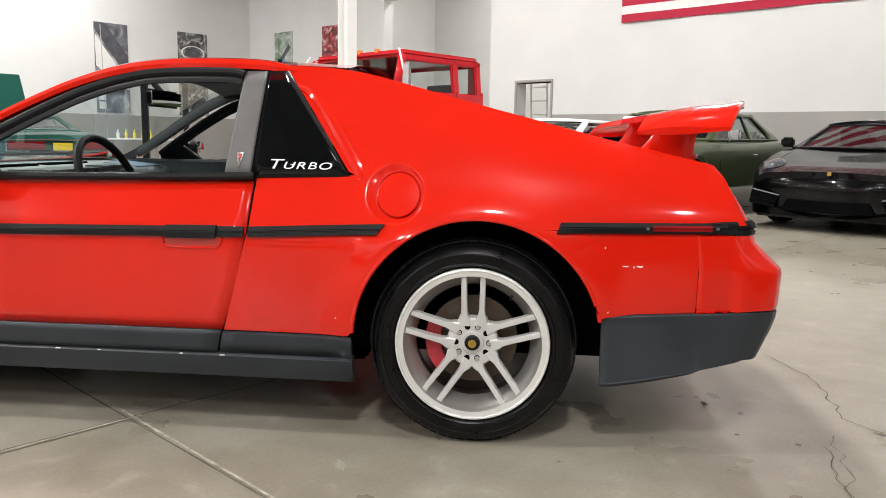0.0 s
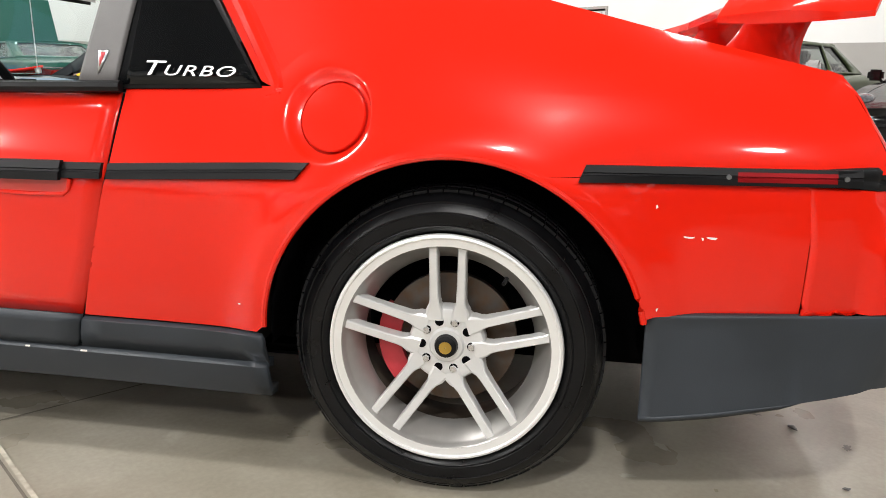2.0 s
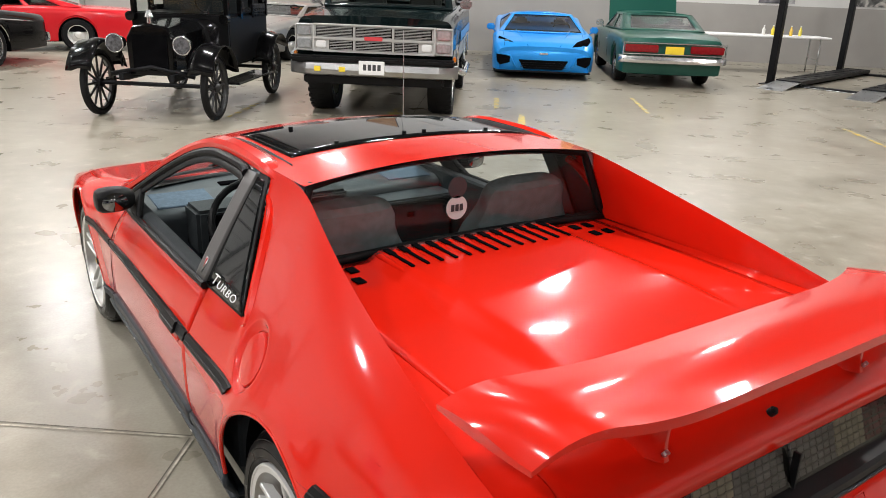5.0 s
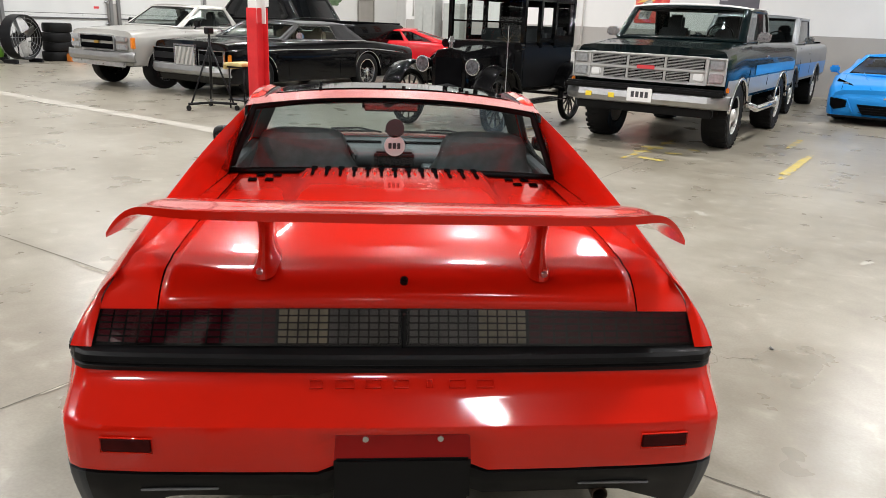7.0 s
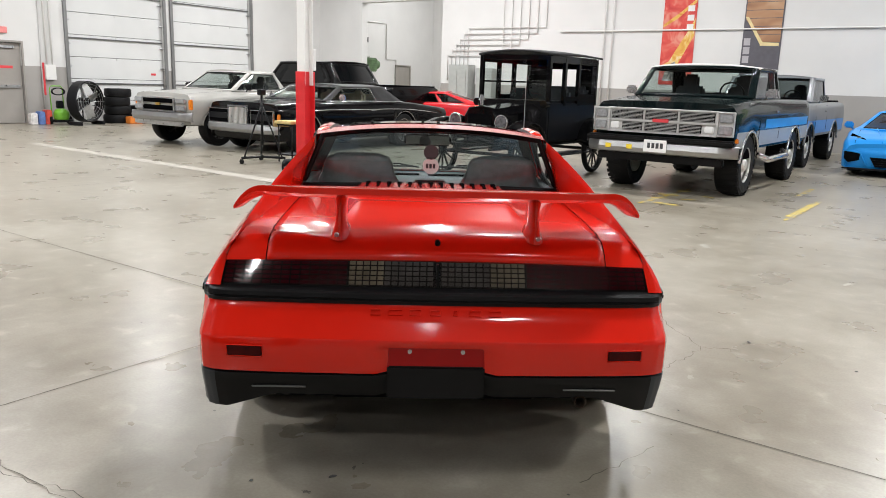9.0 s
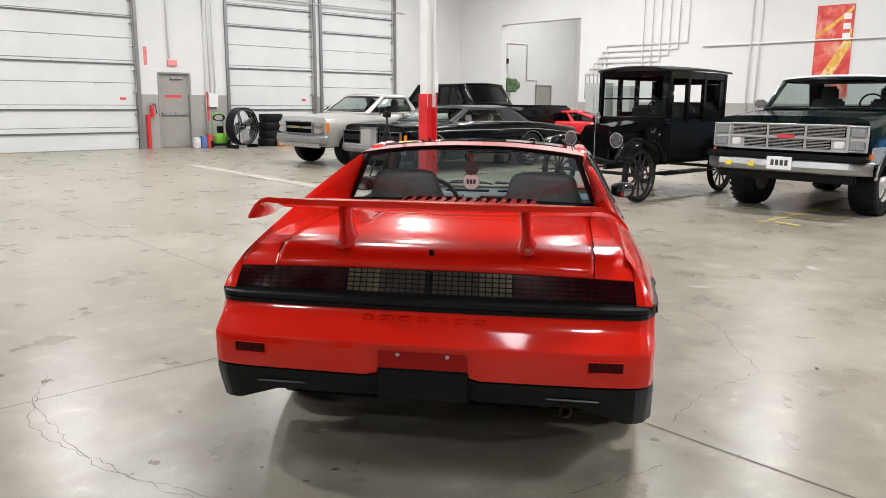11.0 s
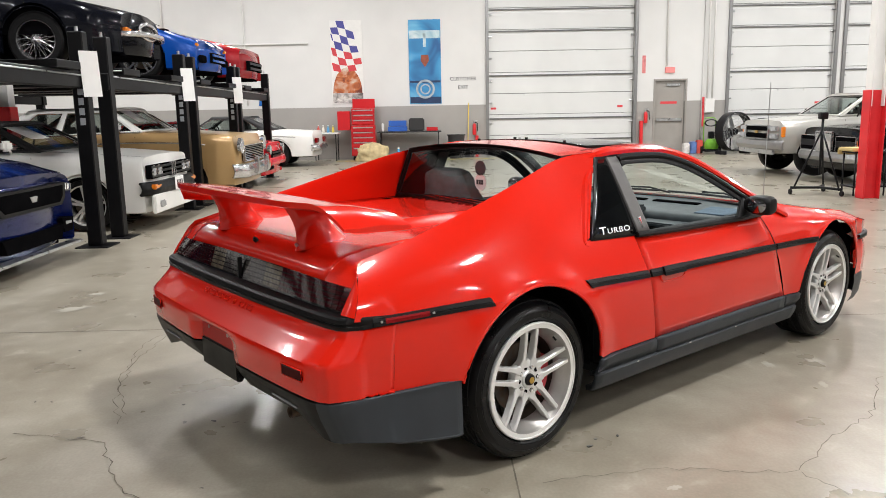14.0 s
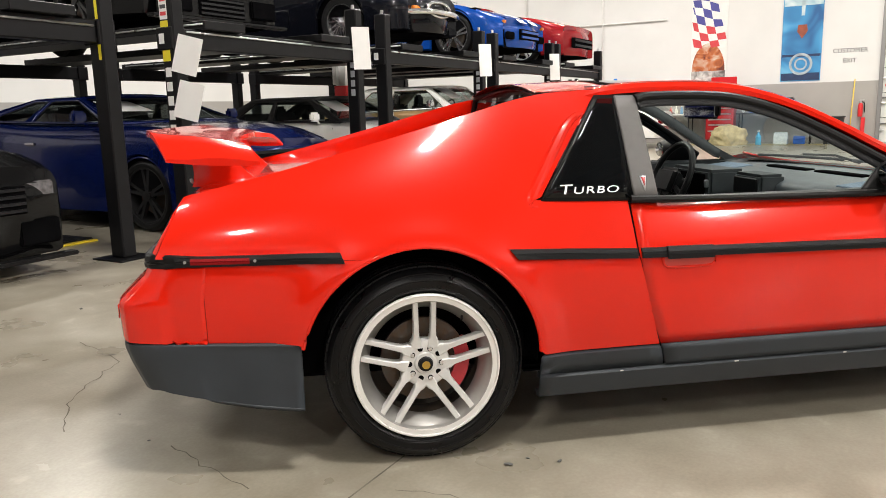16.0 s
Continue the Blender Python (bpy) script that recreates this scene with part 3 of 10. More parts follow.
for k, (x, y) in enumerate(((0.86, 0.30), (0.9, 0.39), (0.89, 0.23), (-1.14, -1.35), (-1.85, -0.98), (1.83, 0.73), (0.47, -0.91), (-0.63, -0.83), (-0.35, -0.8), (1.1, -0.2), (2.2, 0.3), (-1.5, -1.7), (-2.4, -0.5))):
    crumb(x, y, 0.005 + 0.0025 * (k % 3), k)

# ---- the red sports car: rear axle at y = 0, nose towards +y ----
M_RED = mat("red_car_paint", (0.64, 0.013, 0.004), 0.26, coat=0.9, vary=0.05, scale=2.5, bump=0.008, bscale=200, spec=0.07)
M_RED.node_tree.nodes["Principled BSDF"].inputs["Coat Roughness"].default_value = 0.06
M_RED.node_tree.nodes["Principled BSDF"].inputs["Coat IOR"].default_value = 1.46
M_GREYC = mat("charcoal_lower_paint", (0.028, 0.033, 0.039), 0.45, vary=0.12, scale=6, rvary=0.08, bump=0.04, bscale=300, spec=0.3)
M_PILLAR = mat("grey_pillar_paint", (0.085, 0.08, 0.078), 0.5, vary=0.08, scale=20, bump=0.05, bscale=300)
M_GOLD = mat("gold_cap", (0.55, 0.36, 0.08), 0.3, 0.9, vary=0.1)
M_CALIPER = mat("red_caliper", (0.45, 0.03, 0.04), 0.5, vary=0.15, scale=30)
M_DISC = mat("brake_disc_iron", (0.12, 0.11, 0.10), 0.45, 0.7, vary=0.2, scale=40, color2=(0.10, 0.06, 0.035))
M_CELLR = mat("dark_red_lens_cell", (0.13, 0.008, 0.02), 0.15, coat=0.3, vary=0.25, scale=20)
# outer reversing cells are paler: reflected bulb glow painted into the lens
M_CELLW = mat("lit_lens_cell", (0.46, 0.43, 0.30), 0.2, coat=0.3, vary=0.4, scale=14)
M_CELLG = mat("grey_lens_cell", (0.20, 0.20, 0.19), 0.2, coat=0.3, vary=0.3, scale=14)
M_LETTER = mat("white_silver_foil", (0.82, 0.82, 0.83), 0.35, 0.2, vary=0.03)
M_MIRROR = mat("mirror_glass", (0.28, 0.29, 0.3), 0.01, 1.0)

RY, FY, AZ = 0.0, 2.373, 0.308
W_TAB = [(-0.9, 0.765), (-0.7, 0.805), (-0.45, 0.824), (-0.2, 0.838), (0.1, 0.846), (0.4, 0.845), (0.7, 0.838), (1.5, 0.834), (1.9, 0.838), (2.37, 0.838), (2.8, 0.805), (3.05, 0.74), (3.2, 0.66)]
R_TAB = [(-0.9, 0.70, 0.76, 2.3), (-0.66, 0.69, 0.842, 2.3), (-0.45, 0.682, 0.885, 2.1), (-0.25, 0.662, 0.936, 1.8), (0.0, 0.632, 1.0, 1.5),
         (0.25, 0.585, 1.068, 1.25), (0.42, 0.548, 1.112, 1.12), (0.65, 0.56, 1.12, 1.12), (1.1, 0.55, 1.11, 1.12), (1.5, 0.59, 1.03, 1.15),
         (1.9, 0.70, 0.79, 2.0), (2.3, 0.755, 0.728, 3.2), (2.7, 0.735, 0.678, 3.2), (3.0, 0.62, 0.60, 2.4), (3.2, 0.5, 0.52, 2.2)]


def half_width(y, z):
    """How far the side of the body stands out at (y, z)."""
    w = smooth_table(W_TAB, y)[0]
    xr, zr, ex = smooth_table(R_TAB, y)
    if z <= 0.6:
        x = w - 0.024 * ((0.6 - z) / 0.29) ** 2
    else:
        q = min(1.15, max(0.0, (z - 0.6) / max(zr - 0.6, 0.02)))
        x = w - (w - xr) * q ** ex
    for cy, k in ((-0.01, 0.017), (FY - 0.01, 0.014)):
        r = math.hypot(y - cy, z - 0.31)
        x += k * math.exp(-((r - 0.368) / 0.058) ** 2) * (1 if z > 0.25 else 0)
    return x


def side(y, z):
    return Vector((half_width(y, z), y, z))


def ruled(bm, low, high, n, rows=10, fn=side, ease=1.0):
    """A sheet ruled between two (y, z) lines and laid on the side of the body."""
    lo, hi = resample([(0, *p) for p in low], n), resample([(0, *p) for p in high], n)
    grid(bm, [[fn(*(l.lerp(h, (r / rows) ** ease)).yz) for l, h in zip(lo, hi)] for r in range(rows + 1)], flip=False)


def glass_pt(y, z, o=0.0):
    q = (z - 0.77) / 0.34
    return Vector((0.768 - 0.195 * q - 0.02 * q * (1 - q) * -1 + o, y, z))


def trim_z(y):
    return lerp_table([(-0.9, 0.662), (-0.25, 0.654), (0.27, 0.636), (0.66, 0.618), (1.5, 0.606), (3.2, 0.57)], y)[0]


ARC_R, ARC_Z = 0.363, 0.31


def arc(cy, a0, a1, n=20):
    """Points of a wheel arch by angle from the rear (180) over the top (90) to the front (0)."""
    return [(cy + ARC_R * math.cos(radians(a0 + (a1 - a0) * i / n)), ARC_Z + ARC_R * math.sin(radians(a0 + (a1 - a0) * i / n))) for i in range(n + 1)]


SEAM_Y = [(0.243, 0.768), (0.315, 0.75), (0.45, 0.70), (0.62, 0.664), (0.77, 0.660)]     # z, y of the door's rear edge
FSEAM = [(0.243, 1.88), (0.315, 1.865), (0.45, 1.78), (0.62, 1.70), (0.76, 1.655)]        # and of its front edge
GAP = 0.0034


def seam_y(z, tab):
    return lerp_table(tab, z)[0]


def seam_pts(tab, z0, z1, off, n=8):
    return [(seam_y(z0 + (z1 - z0) * i / n, tab) + off, z0 + (z1 - z0) * i / n) for i in range(n + 1)]


BELT_R = 0.785
ang_t = math.degrees(math.asin((0.645 - ARC_Z) / ARC_R))
car_red = thing("sports_car", pose(0, 0, 0.010), "red wedge-shaped sports car with rear wing and charcoal lower body", "car")


def both(name, build, material, label="", smooth=30, d=0.0):
    """A part and its mirror image, as two parts."""
    for s in (1, -1):
        bm = build()
        clean(bm)
        bmesh.ops.recalc_face_normals(bm, faces=bm.faces)
        if s < 0:
            flip_x(bm)
        ob = part(name, bm, material, car_red, label, smooth)
        if d:
            md = ob.modifiers.new("depth", "SOLIDIFY")
            md.thickness, md.offset = d, -1
    return ob


def quarter():
    bm = bmesh.new()
    mid_rear = [(-0.765, 0.668), (-0.6, trim_z(-0.6)), (-0.36, trim_z(-0.36)), (-0.19, 0.645)] + arc(-0.01, 180 - ang_t, ang_t, 18) + [(0.3, trim_z(0.3)), (seam_y(0.62, SEAM_Y) - GAP, 0.62)]
    belt = [(-0.725, 0.755), (-0.6, 0.77), (-0.4, BELT_R), (0.372, BELT_R), (0.658 - GAP, 0.776)]
    ruled(bm, mid_rear, belt, 56, 8)
    # upper part, to the top edge of the flying buttress
    low = [(-0.725, 0.755), (-0.6, 0.77), (-0.4, BELT_R), (0.372, BELT_R)] + [(0.372 + 0.232 * i / 6, BELT_R + 0.31 * i / 6) for i in range(1, 7)] + [(0.625, 1.118)]
    high = [(-0.69, 0.832)] + [(y, smooth_table(R_TAB, y)[1]) for y in (-0.62, -0.55, -0.45, -0.35, -0.25, -0.15, -0.05, 0.05, 0.15, 0.25, 0.33, 0.40, 0.45, 0.5, 0.55, 0.6, 0.625)]
    ruled(bm, low, high, 56, 16)
    # below the moulding, behind and before the wheel
    ruled(bm, [(-0.635, 0.4135), (-0.5, 0.4055), (-0.368, 0.3995)] + arc(-0.01, 168, 180 - ang_t, 12), [(-0.635, trim_z(-0.63)), (-0.19, 0.645)], 30, 10)
    ruled(bm, arc(-0.01, ang_t, 1, 14) + [(0.55, 0.317), (seam_y(0.317, SEAM_Y) - GAP, 0.317)], [(0.22, 0.645), (seam_y(0.62, SEAM_Y) - GAP, 0.62)], 30, 10)
    return bm


def arch_lip(cy, a0, a1):
    def build():
        bm = bmesh.new()
        tube(bm, [side(y, z) + Vector((-0.0035, 0, 0)) for y, z in arc(cy, a0, a1, 40)], 0.0062, 8)
        return bm
    return build


def seam_back(tab, z0=0.245):
    """The dark bottom of the gap at a door's edge."""
    def build():
        bm = bmesh.new()
        zs = [z0 + (0.772 - z0) * i / 20 for i in range(21)]
        grid(bm, [[side(seam_y(z, tab) + d, z) + Vector((-0.0055, 0, 0)) for d in (-0.010, 0.0, 0.010)] for z in zs])
        return bm
    return build


both("arch_lip", arch_lip(-0.01, 168, 3), M_RED, "rolled red wheel arch lip")
both("arch_lip", arch_lip(FY - 0.01, 177, 5), M_RED, "rolled red wheel arch lip")
qp = both("quarter_panel", quarter, M_RED, "glossy red rear quarter with a flying buttress")
# the opening for the fuel flap
FLAP = (0.236, 0.737)
for v in qp.data.vertices:
    if math.hypot(v.co.y - FLAP[0], v.co.z - FLAP[1]) < 0.088:
        v.co.x += 0.035
bm = bmesh.new()
bm.from_mesh(qp.data)
near = [f for f in bm.faces if math.hypot(f.calc_center_median().y - FLAP[0], f.calc_center_median().z - FLAP[1]) < 0.15]
bmesh.ops.subdivide_edges(bm, edges=list({e for f in near for e in f.edges}), cuts=3, use_grid_fill=True)
bmesh.ops.delete(bm, geom=[f for f in bm.faces if math.hypot(f.calc_center_median().y - FLAP[0], f.calc_center_median().z - FLAP[1]) < 0.073], context="FACES")
for f in bm.faces:
    f.smooth = True
bm.to_mesh(qp.data)
bm.free()


def door_skin():
    bm = bmesh.new()
    lo, hi = seam_pts(SEAM_Y, 0.317, 0.766, GAP, 12), seam_pts(FSEAM, 0.317, 0.758, -GAP, 12)
    n = 26
    grid(bm, [[side(a[0] + (b[0] - a[0]) * i / n, a[1] + (b[1] - a[1]) * i / n) for i in range(n + 1)] for a, b in zip(lo, hi)])
    return bm


both("door", door_skin, M_RED, "glossy red door", d=0.02)


def door_sill():
    bm = bmesh.new()
    lo, hi = seam_pts(SEAM_Y, 0.246, 0.314, GAP, 4), seam_pts(FSEAM, 0.246, 0.314, -GAP, 4)
    n = 20
    rows = [[side(a[0] + (b[0] - a[0]) * i / n, a[1] + (b[1] - a[1]) * i / n) + Vector((0.012, 0, 0)) for i in range(n + 1)] for a, b in zip(lo, hi)]
    grid(bm, rows)
    return bm


both("door_gap", seam_back(SEAM_Y), M_DARK)
both("door_gap", seam_back(FSEAM), M_DARK)
both("door_sill", door_sill, M_GREYC, "charcoal lower strip of the door", d=0.03)


def rocker():
    bm = bmesh.new()
    ys = [0.356 + (2.005 - 0.356) * i / 40 for i in range(41)]
    rows = []
    for z, o in ((0.16, -0.03), (0.165, 0.006), (0.2, 0.016), (0.236, 0.018), (0.244, 0.006), (0.2441, -0.03)):
        rows.append([side(y, z) + Vector((o, 0, 0)) for y in ys])
    grid(bm, rows)
    # the charcoal corners before and behind the door
    for y0, tab, y1 in ((0.356, SEAM_Y, None), (None, FSEAM, 2.005)):
        rows = []
        for z, o in ((0.244, 0.006), (0.28, 0.012), (0.308, 0.011), (0.314, 0.0)):
            e = seam_y(z, tab)
            a, b = (y0, e - GAP) if y0 else (e + GAP, y1)
            rows.append([side(a + (b - a) * i / 8, z) + Vector((o, 0, 0)) for i in range(9)])
        grid(bm, rows)
    return bm


both("rocker_panel", rocker, M_GREYC, "charcoal side skirt with chipped edges", d=0.02)


NOSE = [(2.7, 0.80), (2.84, 0.785), (2.94, 0.755), (3.04, 0.685), (3.11, 0.55)]


def fender():
    bm = bmesh.new()
    c = FY - 0.01
    ang = math.degrees(math.asin((0.60 - ARC_Z) / ARC_R))
    top = [(y, smooth_table(R_TAB, y)[1]) for y in (1.9, 2.0, 2.1, 2.2, 2.3, 2.4, 2.5, 2.6, 2.7, 2.8, 2.9, 3.0, 3.1)]
    mid = [(seam_y(0.606, FSEAM) + GAP, 0.606), (c - ARC_R * math.cos(radians(ang)), 0.60)] + arc(c, 180 - ang, ang, 16) + [(c + 0.3, 0.6), (3.0, 0.55), (3.1, 0.52)]
    ruled(bm, mid, [(seam_y(0.76, FSEAM) + GAP, 0.76), (1.75, 0.765)] + top, 44, 8)
    ruled(bm, [(seam_y(0.317, FSEAM) + GAP, 0.317), (c - ARC_R, 0.317)] + arc(c, 178, 180 - ang, 10), [(seam_y(0.606, FSEAM) + GAP, 0.606), (c - ARC_R * math.cos(radians(ang)), 0.60)], 20, 6)
    ruled(bm, arc(c, ang, 4, 12) + [(2.95, 0.33), (3.1, 0.34)], [(c + ARC_R * math.cos(radians(ang)), 0.60), (c + 0.3, 0.6), (3.0, 0.55), (3.1, 0.52)], 24, 8)
    for v in bm.verts:
        if v.co.y > 2.7:
            v.co.x = min(v.co.x, lerp_table(NOSE, v.co.y)[0])
    return bm


both("front_fender", fender, M_RED, "glossy red front fender")

# roof, with its black glass panel
ROOF_X = 0.556


def roof_z(x, y):
    e = lerp_table([(0.4, 1.112), (0.65, 1.12), (1.1, 1.112), (1.3, 1.085)], y)[0]
    return e + 0.042 * (1 - min(1, abs(x) / ROOF_X) ** 2.2)


bm = bmesh.new()
ys = [0.415 + (1.26 - 0.415) * i / 18 for i in range(19)]
grid(bm, [[(x * lerp_table([(0.415, 0.55), (0.65, 0.562), (1.26, 0.545)], y)[0], y, roof_z(x * ROOF_X, y)) for x in [-1 + 2 * j / 24 for j in range(25)]] for y in ys])
part("roof", bm, M_RED, car_red)
bm = bmesh.new()
grid(bm, [[(x, y, roof_z(x, y) + 0.003) for x in [-0.475 + 0.95 * j / 16 for j in range(17)]] for y in [0.672 + 0.453 * i / 8 for i in range(9)]])
bmesh.ops.recalc_face_normals(bm, faces=bm.faces)
sun = part("sunroof", bm, G_DARK, car_red, "black glass roof panel")
sun.modifiers.new("depth", "SOLIDIFY").thickness = 0.003
for x, y in ((-0.3, 0.72), (0.3, 0.72), (-0.04, 0.73), (0.04, 0.73), (-0.32, 1.04)):
    part("sunroof_latch", cyl(bmesh.new(), (x, y, roof_z(x, y)), (x, y, roof_z(x, y) + 0.012), 0.008, n=10), M_PLASTIC, car_red)

# buttress inner walls and engine deck
E_TAB = [(-0.75, 0.70, 0.79), (-0.66, 0.69, 0.832), (-0.45, 0.664, 0.852), (0.0, 0.645, 0.86), (0.40, 0.622, 0.862)]


def inner_wall():
    bm = bmesh.new()
    rows = []
    for i in range(29):
        y = -0.69 + (0.42 + 0.69) * i / 28
        xr, zr, _ = smooth_table(R_TAB, y)
        xe, ze = lerp_table(E_TAB, y)
        row = []
        for k in range(7):
            t = k / 6
            row.append((xr + (xe - xr) * t - 0.012 * math.sin(math.pi * min(1, t * 2.5)) * (zr - ze) * 3, y, zr + (ze - zr) * t))
        rows.append(row)
    grid(bm, rows)
    return bm


both("buttress_wall", inner_wall, M_RED)


def deck_z(x, y):
    z = lerp_table([(-0.757, 0.775), (-0.75, 0.79), (-0.71, 0.822), (-0.665, 0.846), (-0.6, 0.853), (-0.4, 0.862), (0.0, 0.866), (0.41, 0.864)], y)[0]
    z -= 0.016 * (abs(x) / 0.69) ** 3 * (1 if y < -0.6 else 0.5)
    k = max(0.0, min(1.0, (0.37 - abs(x)) / 0.06)) * max(0.0, min(1.0, (y + 0.5) / 0.35)) * max(0.0, min(1.0, (0.43 - y) / 0.02))
    return z + 0.026 * k * k * (3 - 2 * k)


DX = 0.578


def deck_pt(x, y):
    """A point of the deck; its back edge bends forward towards the corners, along the top of the lights."""
    w = max(0.0, min(1.0, (-0.60 - y) / 0.157))
    return (x, y + 0.032 * (abs(x) / 0.73) ** 6 * w, deck_z(x, y))


def deck_rows(x0fn, x1fn, y0, y1, ny, nx):
    return [[deck_pt(x0fn(y) + (x1fn(y) - x0fn(y)) * j / nx, y) for j in range(nx + 1)] for y in [y0 + (y1 - y0) * i / ny for i in range(ny + 1)]]


bm = bmesh.new()
grid(bm, deck_rows(lambda y: -DX, lambda y: DX, -0.757, 0.41, 46, 48))
lid = part("engine_lid", bm, M_RED, car_red, "red engine cover with louvres and a raised middle")
lid.modifiers.new("depth", "SOLIDIFY").thickness = 0.012


def deck_edge():
    bm = bmesh.new()
    grid(bm, deck_rows(lambda y: DX + 0.004, lambda y: lerp_table(E_TAB, y)[0] + 0.02 * min(1, max(0, (-0.68 - y) / 0.07)), -0.757, 0.41, 40, 6))
    return bm


both("deck_edge", deck_edge, M_RED)
# slots and gaps aren't cut: black bars put their shade into the colour
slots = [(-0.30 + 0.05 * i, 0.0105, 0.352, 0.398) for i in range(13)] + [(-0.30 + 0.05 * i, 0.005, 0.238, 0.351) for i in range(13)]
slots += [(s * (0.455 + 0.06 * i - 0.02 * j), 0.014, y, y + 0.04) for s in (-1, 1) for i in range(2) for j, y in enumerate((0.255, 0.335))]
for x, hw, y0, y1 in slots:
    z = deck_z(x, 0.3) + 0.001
    part("slot_shade", boxes([(x - hw, x + hw, y0, y1, z, z + 0.004)]), M_DARK, car_red)
for xs, y0, y1 in (([-0.325 + 0.05 * i for i in range(14)], 0.215, 0.40),):
    for x in xs:
        bm = bmesh.new()
        tube(bm, [(0, y0, -0.010), (0, y0 + 0.03, -0.004), (0, y1 - 0.02, 0.001), (0, y1, -0.004)], 0.013, 8)
        o = part("louvre", bm, M_RED, car_red)
        o.location = (x, 0, deck_z(x, 0.3) - 0.009)
bm = bmesh.new()
cyl(bm, (0, -0.708, 0.823), (0, -0.716, 0.834), 0.0095, n=16)
cyl(bm, (0, -0.714, 0.832), (0, -0.719, 0.838), 0.006, n=12)
part("lid_lock", bm, M_PLASTIC, car_red)

# rear window, framed in black, with a round sticker
bm = bmesh.new()
rw = []
for i in range(9):
    t = i / 8
    row = []
    for j in range(17):
        u = -1 + 2 * j / 16
        x = u * (0.618 - 0.095 * t)
        row.append((x, 0.405 + 0.03 * t + 0.055 * (1 - u * u), 0.868 + (0.238 + 0.032 * (1 - abs(u) ** 2.5)) * t))
    rw.append(row)
grid(bm, rw)
rg = part("rear_window", bm, glass("rear_glass", (0.72, 0.77, 0.77)), car_red, "tinted rear window with two round stickers")
bm = bmesh.new()
edge = rw[0] + [r[-1] for r in rw[1:]] + rw[-1][::-1][1:] + [r[0] for r in rw[::-1]][1:-1]
tube(bm, edge, 0.014, 6, close=True)
part("window_frame", bm, M_PLASTIC, rg, "black window frame")
for z, rr, mm, lb in ((0.968, 0.04, M_WHITE, "round white sticker"), (1.035, 0.036, M_INK, "round dark sticker")):
    bm = bmesh.new()
    cyl(bm, (0, 0.462, z), (0, 0.458, z), rr, n=28)
    part("sticker", bm, mm, rg, lb)
bm = bmesh.new()
for k in range(3):
    box(bm, -0.024 + 0.017 * k, -0.012 + 0.017 * k, 0.4555, 0.4575, 0.957, 0.979)
part("sticker_print", bm, M_INK, rg)

# rear lights, moulding and bumper
def lens_pt(x, t):
    """A point of the tail panel: x across, t from the bottom (0) to the top (1)."""
    k = abs(x) / 0.73
    return Vector((x * (1 - 0.012 * t), -0.778 + 0.012 * k ** 6 + (0.030 + 0.02 * k ** 6) * t, 0.684 + (0.092 - 0.016 * k ** 3) * t))


bm = bmesh.new()
xs = [-0.735 + 1.47 * j / 40 for j in range(41)]
grid(bm, [[lens_pt(x, t) for x in xs] for t in (-0.06, 0.2, 0.5, 0.8, 1.06)])
part("tail_panel", bm, M_PLASTIC, car_red, "black panel behind the rear lights")
for s in (-1, 1):
    for kind, x0, x1, nx, mm in (("reversing_light", 0.012, 0.302, 12, M_CELLW), ("tail_light", 0.306, 0.722, 13, M_CELLR)):
        bm = bmesh.new()
        for i in range(nx):
            for j in range(5):
                a, b = x0 + (x1 - x0) * i / nx + 0.0022, x0 + (x1 - x0) * (i + 1) / nx - 0.0022
                c, d = 0.06 + 0.88 * j / 5 + 0.022, 0.06 + 0.88 * (j + 1) / 5 - 0.022
                q = [lens_pt(s * a, c), lens_pt(s * b, c), lens_pt(s * b, d), lens_pt(s * a, d)]
                o = Vector((0, -0.005, 0.0015))
                v = [bm.verts.new(p + o) for p in q]
                w = [bm.verts.new(p) for p in q]
                bm.faces.new(v)
                for e in range(4):
                    bm.faces.new((v[e], w[e], w[(e + 1) % 4], v[(e + 1) % 4]))
        bmesh.ops.recalc_face_normals(bm, faces=bm.faces)
        lamp = part(kind, bm, mm, car_red, smooth=None, label="smoked %s with a grid of cells" % kind.replace("_", " "))
        # inner columns keep the grey cell, without the painted glow
        if mm is M_CELLW:
            lamp.data.materials.append(M_CELLG)
            for f in lamp.data.polygons:
                f.material_index = 1 if f.index // 25 < 7 else 0
    bm = bmesh.new()
    x0, x1 = 0.006, 0.727
    grid(bm, [[lens_pt(s * (x0 + (x1 - x0) * j / 20), t) + Vector((0, -0.011, 0.003)) for j in range(21)] for t in (0.03, 0.3, 0.7, 0.97)], flip=s < 0)
    part("lens_cover", bm, glass("smoked_cover", (0.46, 0.43, 0.42), 0.07), car_red, "clear smoked lens cover")
bm = boxes([(-0.004, 0.004, -0.792, -0.775, 0.685, 0.77)], 0.001)
part("lens_divider", bm, M_PLASTIC, car_red)

def tail_corner():
    bm = bmesh.new()
    out = resample([side(-0.762, 0.679), side(-0.745, 0.715), side(-0.725, 0.755), side(-0.708, 0.80), side(-0.69, 0.832), side(-0.66, 0.842)], 16)
    lo_ = Vector((0.0, -0.0105, 0.003))
    inn = resample([lens_pt(0.727, -0.05) + lo_, lens_pt(0.727, 0.5) + lo_, lens_pt(0.725, 1.0) + lo_ * 0.7, Vector(deck_pt(0.718, -0.74)), Vector(deck_pt(0.71, -0.715)), Vector(deck_pt(0.69, -0.66))], 16)
    grid(bm, [[o.lerp(q, k / 6) + Vector((0.004, -0.005, 0.002)) * math.sin(math.pi * k / 6) for k in range(7)] for o, q in zip(out, inn)])
    return bm


